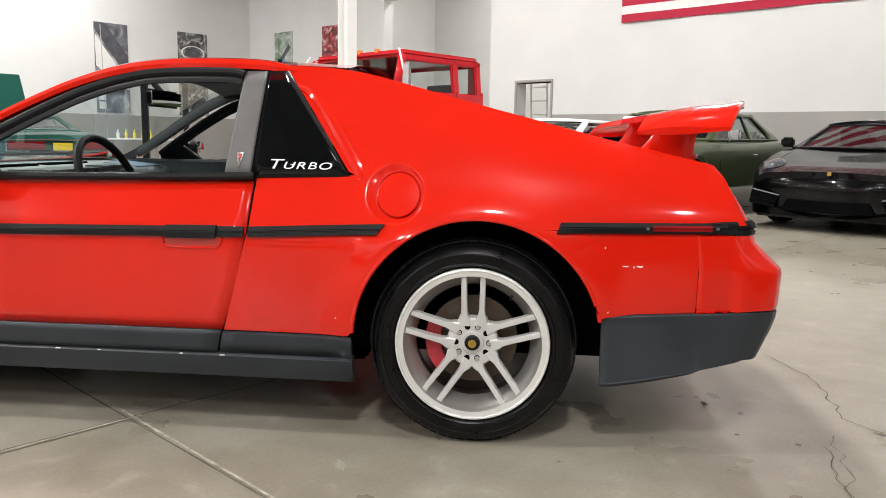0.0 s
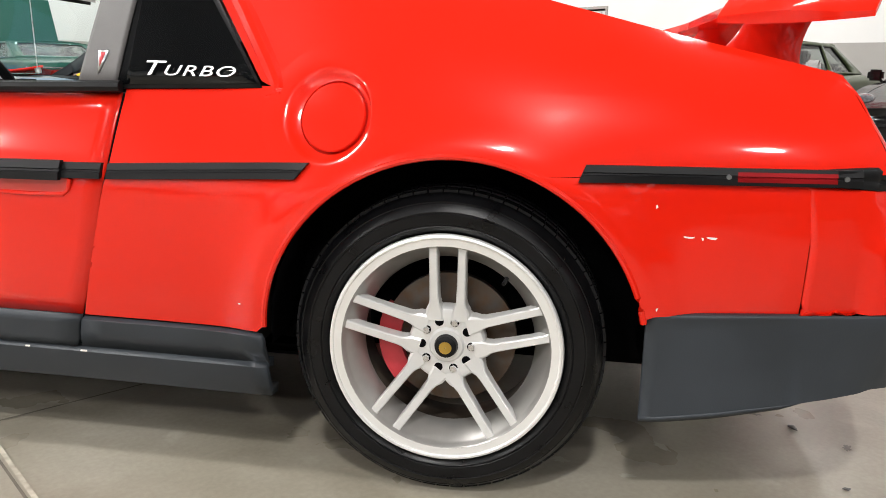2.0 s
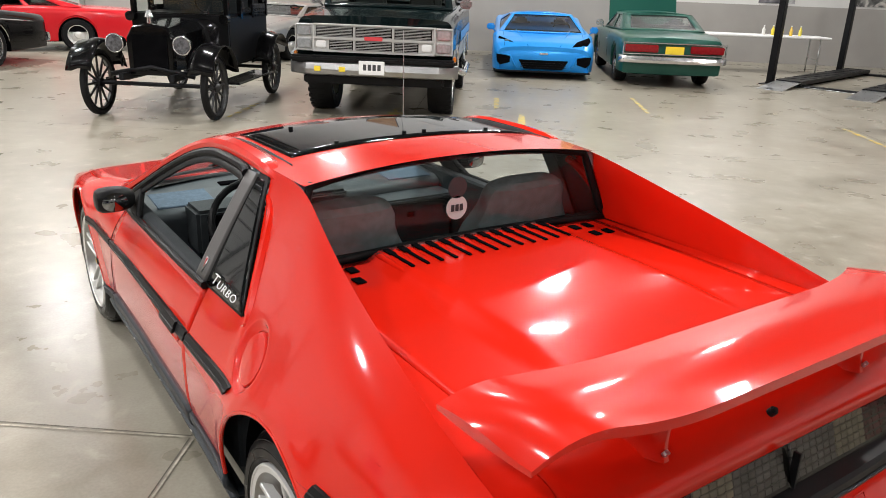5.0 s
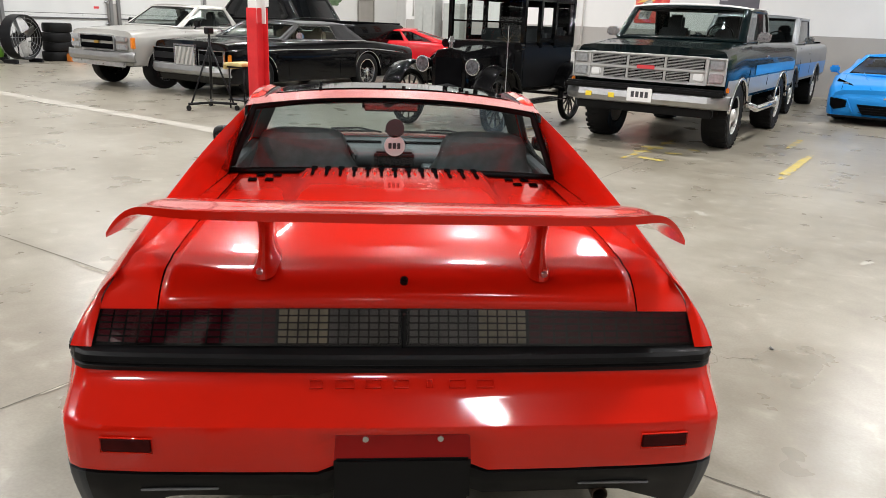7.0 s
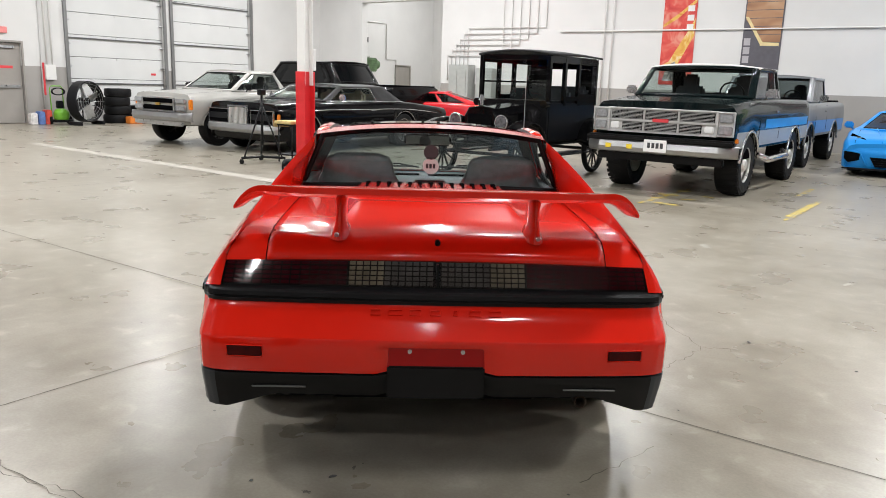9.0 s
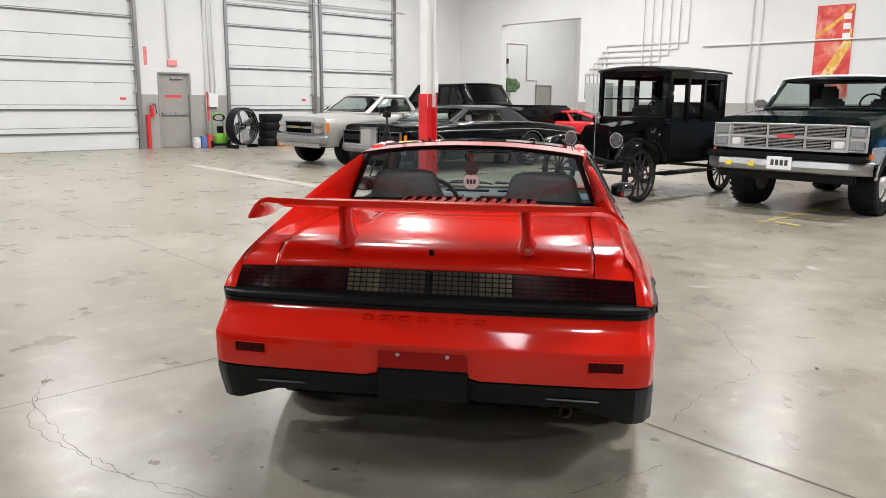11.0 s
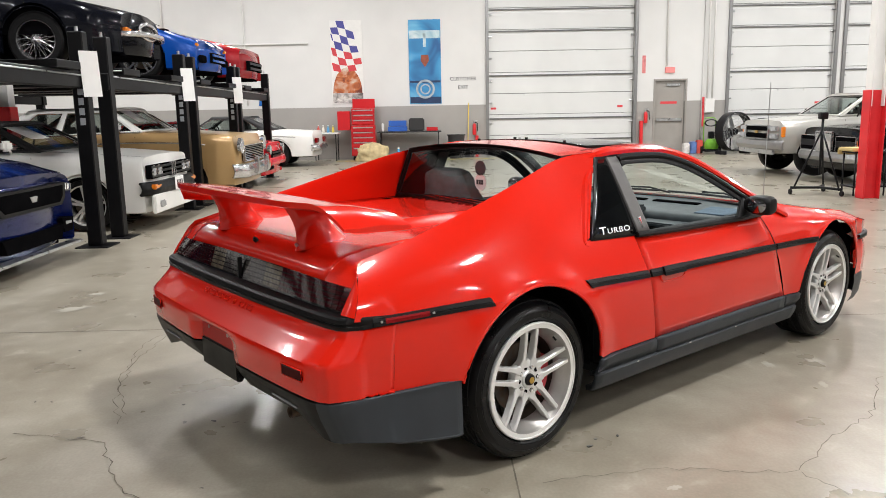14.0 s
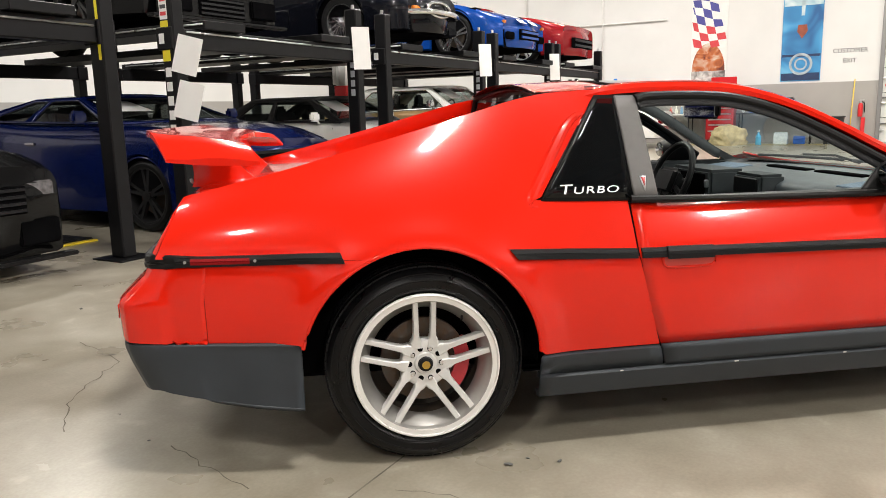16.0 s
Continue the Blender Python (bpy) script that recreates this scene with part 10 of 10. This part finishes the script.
simple("bottle", at(-18.5, -1.3, 0.792), [(-0.035, 0.035, -0.035, 0.035, 0, 0.24)], M_WHITE, "white bottle on the table", "bottle", 0.02)


def bottle(m, material, label, h=0.26, r=0.05):
    t = thing("bottle", m, label, "bottle", "bottles")
    bm = bmesh.new()
    lathe(bm, [(0.001, 0), (r, 0.0), (r, h * 0.6), (r * 0.4, h * 0.8), (r * 0.35, h * 0.95), (0.001, h * 0.95)], 16)
    bmesh.ops.transform(bm, matrix=pose(0, 0, 0, 0, -90, 0), verts=bm.verts)
    part("body", bm, material, t)
    bm = bmesh.new()
    cyl(bm, (0, 0, h * 0.95), (0, 0, h * 1.05), r * 0.42, n=12)
    part("cap", bm, M_WHITE, t)
    return t


M_CYAN = mat("cyan_liquid", (0.05, 0.35, 0.6), 0.2, coat=0.5, vary=0.1)
bottle(at(-18.0, -0.85), M_CYAN, "bottle of blue washer fluid on the floor", 0.34, 0.07)
simple("water_pack", at(-18.2, -0.35), [(-0.15, 0.15, -0.16, 0.16, 0, 0.3)], mat("shrink_wrap", (0.55, 0.62, 0.68), 0.25, vary=0.2, scale=14), "shrink-wrapped pack on the floor", "pack", 0.02)
simple("storage_crate", at(-18.4, 0.05), [(-0.12, 0.12, -0.13, 0.13, 0, 0.2)], M_BLUEP, "small blue box on the floor", "crate", 0.01)
for k, c in enumerate(((0.6, 0.1, 0.08), (0.7, 0.68, 0.6), (0.08, 0.3, 0.55), (0.75, 0.6, 0.1))):
    bottle(at(-18.6, -3.15 + 0.14 * k, 0.792), mat("bottle_tint_%s" % "abcd"[k], c, 0.3, vary=0.1), "small bottle on the side table", 0.2, 0.035)
bn = thing("waste_bin", at(-18.4, 0.78), "black plastic waste bin with a lining", "bin")
bm = bmesh.new()
cyl(bm, (0, 0, 0), (0, 0, 0.66), 0.19, 0.24, n=24)
part("body", bm, M_BLKBIN, bn)
bm = bmesh.new()
tube(bm, [(0.245 * math.cos(a), 0.245 * math.sin(a), 0.66) for a in [2 * math.pi * i / 24 for i in range(24)]], 0.02, 6, close=True)
part("rim", bm, M_BLKBIN, bn)


def heap(m, material, label, name, cat, rx, ry, h, seed):
    t = thing(name, m, label, cat)
    bm = bmesh.new()
    bmesh.ops.create_icosphere(bm, subdivisions=4, radius=1)
    for v in bm.verts:
        n = noise.noise(v.co * 1.8 + Vector((seed, 0, 0))) * 0.35 + noise.noise(v.co * 5 + Vector((0, seed, 0))) * 0.16
        c = v.co * (1 + n)
        v.co = Vector((c.x * rx, c.y * ry, max(0.0, c.z * h * 0.8 + h * 0.3)))
    part("folds", bm, material, t)
    return t


heap(at(-17.95, -1.55), mat("beige_canvas", (0.50, 0.40, 0.22), 0.9, vary=0.2, scale=9, bump=0.3, bscale=80), "heap of beige canvas dust sheets on the floor", "dust_sheet", "cloth", 0.32, 0.45, 0.42, 3.0)


def extinguisher(m):
    t = thing("fire_extinguisher", m, "red fire extinguisher against the wall", "extinguisher", "extinguishers")
    bm = bmesh.new()
    lathe(bm, [(0.001, 0), (0.05, 0.0), (0.055, 0.02), (0.055, 0.26), (0.04, 0.31), (0.018, 0.33), (0.001, 0.33)], 20)
    bmesh.ops.transform(bm, matrix=pose(0, 0, 0, 0, -90, 0), verts=bm.verts)
    part("cylinder", bm, M_REDP, t)
    bm = boxes([(-0.02, 0.02, -0.02, 0.02, 0.33, 0.38), (-0.02, 0.02, -0.03, 0.09, 0.38, 0.41)], 0.006)
    part("valve", bm, M_STEEL, t, "bright steel valve and lever")
    bm = bmesh.new()
    tube(bm, [(0, 0.03, 0.36), (0.06, 0.08, 0.33), (0.07, 0.09, 0.1)], 0.012, 6)
    part("hose", bm, M_PLASTIC, t, "black rubber hose")
    part("bracket", boxes([(-0.075, -0.058, -0.04, 0.04, 0.08, 0.3)], 0.004), M_STEEL, t)
    return t


def extinguisher_post(b, h):
    simple("extinguisher_post", at(A0 + 0.06, b), [(-0.045, 0.045, -0.045, 0.045, 0, h)], M_REDP, "red extinguisher post by the door", "post", 0.006)


ext = extinguisher(at(A0 + 0.08, 1.33, 0.64))
copy_thing(ext, at(A0 + 0.08, 6.32, 0.88))
extinguisher_post(6.2, 0.95)
extinguisher_post(1.4, 0.62)
simple("marker_board", at(A0 + 0.03, 8.0), [(-0.028, 0.0, -0.04, 0.04, 0.75, 1.6)], M_SIGNRED, "narrow red board on the wall", "board", 0.004)
br_ = thing("broom", at(A0 + 0.1, 1.12), "yellow-handled broom leaning on the wall", "broom")
bm = bmesh.new()
tube(bm, [(0.12, 0, 0.1), (0.0, 0.05, 1.55)], 0.013, 8)
part("handle", bm, mat("yellow_handle", (0.7, 0.5, 0.05), 0.4, vary=0.05), br_)
part("head", boxes([(0.05, 0.17, -0.18, 0.18, 0, 0.1)], 0.01), M_BLKBIN, br_)

rag = thing("rag", at(A0 + 0.04, -4.8, 1.58), "small blue rag hanging from a hook on the wall", "cloth")
bm = bmesh.new()
grid(bm, [[(0.02 + 0.018 * math.sin(6 * y + 9 * z), y * (0.5 + 0.5 * k / 4), z) for y in [-0.09 + 0.03 * j for j in range(7)]] for k, z in enumerate((0.22, 0.16, 0.1, 0.05, 0.0))])
part("folds", bm, mat("blue_rag_cotton", (0.02, 0.16, 0.55), 0.9, vary=0.2, scale=12), rag).modifiers.new("depth", "SOLIDIFY").thickness = 0.012
part("hook", boxes([(-0.038, 0.02, -0.008, 0.008, 0.215, 0.231)], 0.003), M_STEEL, rag)

# ---- things by the second roller door ----
fan = thing("drum_fan", at(-17.9, 8.5, 0, 20), "large round drum fan standing on the floor", "fan")
bm = bmesh.new()
lathe(bm, [(0.52, -0.16), (0.54, -0.14), (0.54, 0.14), (0.52, 0.16), (0.515, 0.1), (0.515, -0.1)], 40, close=True)
bmesh.ops.transform(bm, matrix=Matrix.Translation((0, 0, 0.62)), verts=bm.verts)
part("drum", bm, M_BLACKM, fan)
bm = bmesh.new()
for k in range(5):
    r = 0.1 + 0.09 * k
    tube(bm, [(0.16, r * math.cos(a), 0.62 + r * math.sin(a)) for a in [2 * math.pi * i / 28 for i in range(28)]], 0.005, 4, close=True)
for k in range(12):
    a = 2 * math.pi * k / 12
    tube(bm, [(0.165, 0.08 * math.cos(a), 0.62 + 0.08 * math.sin(a)), (0.16, 0.52 * math.cos(a), 0.62 + 0.52 * math.sin(a))], 0.004, 4)
part("guard", bm, M_STEEL, fan, "wire guard")
for k in range(4):
    bm = bmesh.new()
    box(bm, -0.01, 0.01, -0.11, 0.11, 0.08, 0.48, 0.005, m=Matrix.Translation((0, 0, 0.62)) @ Matrix.Rotation(k * math.pi / 2 + 0.4, 4, "X") @ pose(0, 0, 0, 0, 0, 25))
    part("blade", bm, M_BLACKM if k == 1 else M_STEEL, fan)
bm = bmesh.new()
cyl(bm, (-0.2, 0, 0.62), (0.06, 0, 0.62), 0.1, n=20)
tube(bm, [(-0.12, -0.5, 0.62), (-0.12, 0.5, 0.62)], 0.02, 6)
tube(bm, [(-0.12, 0, 0.12), (-0.12, 0, 1.12)], 0.02, 6)
part("motor", bm, M_BLACKM, fan, "black motor on a cross bracket")
part("stand", boxes([(-0.2, 0.2, -0.45, -0.38, 0, 0.1), (-0.2, 0.2, 0.38, 0.45, 0, 0.1)], 0.01), M_BLACKM, fan)
TW = wheel_meshes(0.36, 0.24, "steel")
for k, (a, b) in enumerate(((-18.45, 9.70), (-18.4, 10.45))):
    for j in range(4 if k == 0 else 2):
        t = thing("tyre", at(a + 0.02 * j, b + 0.03 * (j % 2), 0.12 + 0.242 * j, 40 * j) @ pose(0, 0, 0, 0, 90, 0), "worn black tyre in a stack by the door", "tyre", "stacked tyres")
        o = new("rubber", TW[0][1])
        o.parent = t
pw = thing("pressure_washer", at(-18.35, 8.05), "lime green pressure washer with a tall tube frame", "pressure washer")
M_LIME = mat("lime_green_plastic", (0.16, 0.42, 0.03), 0.4, vary=0.15)
bm = bmesh.new()
lathe(bm, [(0.001, 0.12), (0.17, 0.13), (0.2, 0.2), (0.19, 0.32), (0.13, 0.40), (0.001, 0.42)], 20)
bmesh.ops.transform(bm, matrix=pose(0, 0, 0, 0, -90, 0), verts=bm.verts)
part("motor_cover", bm, M_LIME, pw, "domed lime green motor cover")
part("base_tray", boxes([(-0.2, 0.2, -0.22, 0.22, 0.06, 0.13)], 0.02, 2), M_BLACKM, pw)
part("pump", boxes([(-0.12, 0.02, -0.08, 0.08, 0.42, 0.62)], 0.02, 2), M_BLACKM, pw, "black pump housing")
bm = bmesh.new()
tube(bm, [(-0.16, -0.17, 0.12), (-0.19, -0.17, 0.95), (-0.19, -0.12, 1.0), (-0.19, 0.12, 1.0), (-0.19, 0.17, 0.95), (-0.16, 0.17, 0.12)], 0.016, 8)
part("frame", bm, M_LIME, pw, "lime green tube frame")
bm = bmesh.new()
for k in range(3):
    tube(bm, [(-0.12 + 0.03 * k, 0.17 * math.cos(a), 0.86 + 0.09 * math.sin(a)) for a in [2 * math.pi * i / 24 for i in range(24)]], 0.014, 6, close=True)
part("hose", bm, M_BLACKM, pw, "coiled black hose")
for y in (-0.26, 0.26):
    bm = bmesh.new()
    cyl(bm, (-0.1, y - 0.03, 0.11), (-0.1, y + 0.03, 0.11), 0.11, n=20)
    part("wheel", bm, M_RUBBER, pw)
for k, (b, c) in enumerate(((7.37, (0.7, 0.68, 0.66)), (7.57, (0.12, 0.2, 0.45)), (7.75, (0.6, 0.08, 0.06)))):
    simple("paint_bucket", at(-18.5, b), [(-0.1, 0.1, -0.085, 0.085, 0, 0.3 + 0.04 * k)], mat("bucket_%s" % "abc"[k], c, 0.4, vary=0.2, scale=12), "bucket with a printed label on the floor", "bucket", 0.02)
simple("hand_tool_box", at(-17.95, 9.92), [(-0.12, 0.12, -0.2, 0.2, 0, 0.2)], mat("orange_box", (0.65, 0.2, 0.03), 0.4, vary=0.1), "orange tool box on the floor", "tool box", 0.02)
# tripod dolly with a yellow cloth
tp_ = thing("camera_stand", at(-7.86, 5.86), "black three-legged stand on a dolly", "tripod")
bm = bmesh.new()
tube(bm, [(0, 0, 0.3), (0, 0, 1.1)], 0.02, 8)
part("pole", bm, M_BLACKM, tp_)
for k in range(3):
    a = 2 * math.pi * k / 3 + 0.4
    bm = bmesh.new()
    tube(bm, [(0, 0, 0.95), (0.36 * math.cos(a), 0.36 * math.sin(a), 0.08)], 0.014, 8)
    part("leg", bm, M_BLACKM, tp_)
    bm = bmesh.new()
    tube(bm, [(0, 0, 0.1), (0.4 * math.cos(a), 0.4 * math.sin(a), 0.1)], 0.02, 8)
    part("dolly_arm", bm, M_BLACKM, tp_)
    bm = bmesh.new()
    cyl(bm, (0.4 * math.cos(a), 0.4 * math.sin(a) - 0.015, 0.04), (0.4 * math.cos(a), 0.4 * math.sin(a) + 0.015, 0.04), 0.04, n=12)
    part("castor", bm, M_RUBBER, tp_)
part("head", boxes([(-0.05, 0.05, -0.06, 0.06, 1.1, 1.2)], 0.015), M_BLACKM, tp_)
ct = thing("utility_cart", at(-7.68, 6.42), "small black cart with a yellow cloth on top", "cart")
for x in (-0.16, 0.16):
    for y in (-0.22, 0.22):
        bm = bmesh.new()
        tube(bm, [(x, y, 0), (x, y, 0.62)], 0.012, 6)
        part("leg", bm, M_BLACKM, ct)
part("top", boxes([(-0.18, 0.18, -0.25, 0.25, 0.61, 0.64)], 0.006), M_BLACKM, ct)
part("lower_shelf", boxes([(-0.18, 0.18, -0.25, 0.25, 0.12, 0.14)], 0.004), M_BLACKM, ct)
cl_ = thing("cloth", at(-7.68, 6.32, 0.642), "folded pale yellow cloth on the cart", "cloth")
part("folds", boxes([(-0.2, 0.2, -0.2, 0.2, 0, 0.05), (-0.21, -0.19, -0.2, 0.2, -0.06, 0.02)], 0.015, 2), mat("yellow_cloth", (0.68, 0.55, 0.25), 0.9, vary=0.12, bump=0.3, bscale=120), cl_)
bottle(at(-7.65, 6.52, 0.142), mat("yellow_bottle", (0.75, 0.6, 0.03), 0.35, vary=0.1), "yellow bottle on the cart's shelf", 0.3, 0.05)

# ---- by the north wall ----
tb = thing("folding_table", at(4.2, 16.2, 0, 0), "long white folding table with bottles", "table")
part("tabletop", boxes([(0, 2.9, -0.38, 0.38, 0.76, 0.8)], 0.01), M_WHITE, tb)
for x in (0.2, 2.7):
    bm = bmesh.new()
    tube(bm, [(x, -0.3, 0.0), (x, -0.3, 0.76)], 0.014, 6)
    tube(bm, [(x, 0.3, 0.0), (x, 0.3, 0.76)], 0.014, 6)
    tube(bm, [(x, -0.3, 0.3), (x, 0.3, 0.3)], 0.01, 6)
    part("leg_frame", bm, M_STEEL, tb)
for k, c in enumerate(((0.75, 0.74, 0.7), (0.75, 0.62, 0.05), (0.75, 0.62, 0.05), (0.7, 0.45, 0.05), (0.72, 0.6, 0.08))):
    bottle(at(5.7 + 0.2 * k, 16.1, 0.802), mat("detail_bottle_%s" % "abcde"[k], c, 0.3, vary=0.08), "detailing spray bottle on the table", 0.2, 0.035)
sl = lift("car_lift", at(6.05, 12.8, 0, 140), 2.33, 4.0, 0.12, "lowered black four-post lift by the wall", 2.2, False)
for x in (-0.78, 0.78):
    bm = bmesh.new()
    box(bm, x - 0.24, x + 0.24, 0.12, 1.0, -0.012, 0.0, m=Matrix.Translation((0, 0, 0.11)) @ pose(0, 0, 0, -6.0, 0, 0))
    part("ramp", bm, M_STEEL, sl, "grey drive-on ramp")
bm = boxes([(-1.27, -1.07, 0.08, 0.22, 1.15, 1.55), (-1.25, -1.09, 0.08, 0.3, 1.6, 1.85)], 0.01)
part("control_box", bm, M_BLACKM, sl)
part("notice_sheet", boxes([(-1.29, -1.05, 0.225, 0.228, 1.2, 1.4)]), M_PAPER, sl, "white paper notice")
simple("electrical_cabinet", at(-12.4, B1 - 0.22), [(-0.38, 0.38, -0.2, 0.2, 0, 2.0), (-0.3, -0.05, -0.215, -0.2, 0.3, 1.8), (0.05, 0.3, -0.215, -0.2, 0.3, 1.8)], mat("panel_grey", (0.36, 0.37, 0.35), 0.45, vary=0.06), "grey electrical cabinet against the wall", "cabinet", 0.01)
simple("electrical_cabinet", at(-11.5, B1 - 0.16), [(-0.3, 0.3, -0.14, 0.14, 0.5, 1.9)], bpy.data.materials["panel_grey"], "grey electrical cabinet on the wall", "cabinet", 0.01)
simple("wall_unit", at(-16.3, B1 + 6.85), [(-0.3, 0.3, -0.2, 0.1, 1.6, 2.4)], mat("machine_green", (0.09, 0.14, 0.08), 0.5, vary=0.15), "green machine box on the far wall", "machine", 0.03)


def pipes(name, lines, label, r=0.02, m=None):
    t = thing(name, G, label, "conduit", "wall conduits", "structure")
    for ln in lines:
        bm = bmesh.new()
        tube(bm, ln, r, 8)
        part("pipe", bm, m or M_STEELW, t)
    return t


yb = B1 - 0.05
pipes("conduit", [[(-13.1 + 0.16 * k, yb, 1.5 + 0.1 * (k % 3)), (-13.1 + 0.16 * k, yb, 2.3 + 0.17 * k), (-11.0 + 0.3 * k, yb, 2.3 + 0.17 * k), (-11.0 + 0.3 * k, yb, HZ - 0.1)] for k in range(6)], "white painted conduits on the wall")
pipes("conduit", [[(-9.0, yb, 3.0), (2.3, yb, 3.0)], [(-7.6, yb, 0.9), (-7.6, yb, HZ - 0.1)], [(-7.35, yb, 0.9), (-7.35, yb, HZ - 0.1)]], "white painted conduits on the wall")
xa = A0 + 0.05
pipes("conduit", [[(xa, 8.1, 1.4), (xa, 8.1, HZ - 0.1)], [(xa, 8.25, 1.2), (xa, 8.25, HZ - 0.1)], [(xa, 7.95, 0.4), (xa, 7.95, 4.4), (xa, 15.6, 4.42)], [(xa, 6.9, 2.5), (xa, 6.9, HZ - 0.1)]], "grey conduits beside the roller door", 0.022)
simple("switch_box", at(A0 + 0.06, 8.17), [(-0.058, 0.05, -0.14, 0.14, 1.15, 1.55)], M_STEELW, "white switch box on the wall", "box", 0.01)
pipes("conduit", [[(xa, -6.0, 3.3), (xa, -3.4, 3.3)], [(xa, -7.5, 2.6), (xa, -7.5, HZ - 0.1)], [(xa, -5.2, 1.6), (xa, -5.2, HZ - 0.1)]], "white painted conduits on the wall")
ladder = thing("ladder", at(A1 + 0.9, 8.4, 0, -90), "white ladder in the side room", "ladder")
for x in (-0.22, 0.22):
    bm = bmesh.new()
    tube(bm, [(x, 0.25, 0), (x, -0.3 + 0.35, 2.9)], 0.022, 6)
    part("rail", bm, M_STEELW, ladder)
for k in range(9):
    z = 0.3 + 0.3 * k
    part("rung", boxes([(-0.21, 0.21, 0.21 - 0.067 * z - 0.02, 0.21 - 0.067 * z + 0.05, z - 0.012, z + 0.012)], 0.004), M_STEELW, ladder)

# in the room behind the north wall: a green unit heater, a dark box and conduits
uh = thing("unit_heater", G @ pose(-18.99, 20.7, 2.05, 0, 0, 90), "green unit heater on a bracket on the white wall", "heater")
M_GREENM = mat("faded_green_enamel", (0.10, 0.17, 0.08), 0.5, vary=0.3, scale=6)
part("housing", boxes([(-0.42, 0.3, -0.55, -0.12, -0.28, 0.25)], 0.03, 2), M_GREENM, uh)
bm = bmesh.new()
cyl(bm, (0.3, -0.34, 0.0), (0.52, -0.34, 0.0), 0.17, n=18)
part("motor", bm, M_GREENM, uh)
part("bracket", boxes([(-0.3, -0.24, -0.3, 0.0, 0.25, 0.31), (0.14, 0.2, -0.3, 0.0, 0.25, 0.31), (-0.34, 0.24, -0.04, 0.0, -0.34, 0.5)], 0.004), M_STEELW, uh)
for k in range(5):
    part("louvre", boxes([(-0.36, 0.24, -0.58, -0.55, -0.22 + 0.09 * k, -0.18 + 0.09 * k)], 0.004), M_GREENM, uh)
wb = thing("wall_box", G @ pose(-18.99, 20.9, 2.9, 0, 0, 90), "small black box on the white wall", "box")
part("body", boxes([(-0.07, 0.07, -0.1, -0.002, 0, 0.2)], 0.01), M_BLACKM, wb)
cd = thing("conduit", G @ pose(-18.99, 20.2, 0, 0, 0, 90), "thin white conduit run on the wall", "conduit")
part("pipe", tube(bmesh.new(), [(-0.4, -0.03, 3.72), (1.9, -0.03, 3.72), (1.95, -0.03, 3.67), (1.95, -0.03, 2.3)], 0.022, 8), M_STEELW, cd)
part("pipe", tube(bmesh.new(), [(0.75, -0.03, 2.35), (0.75, -0.03, 3.7)], 0.018, 8), M_STEELW, cd)
part("pipe", tube(bmesh.new(), [(1.95, -0.03, 2.3), (2.6, -0.03, 2.3), (2.6, -0.03, 1.5)], 0.018, 8), M_STEELW, cd)
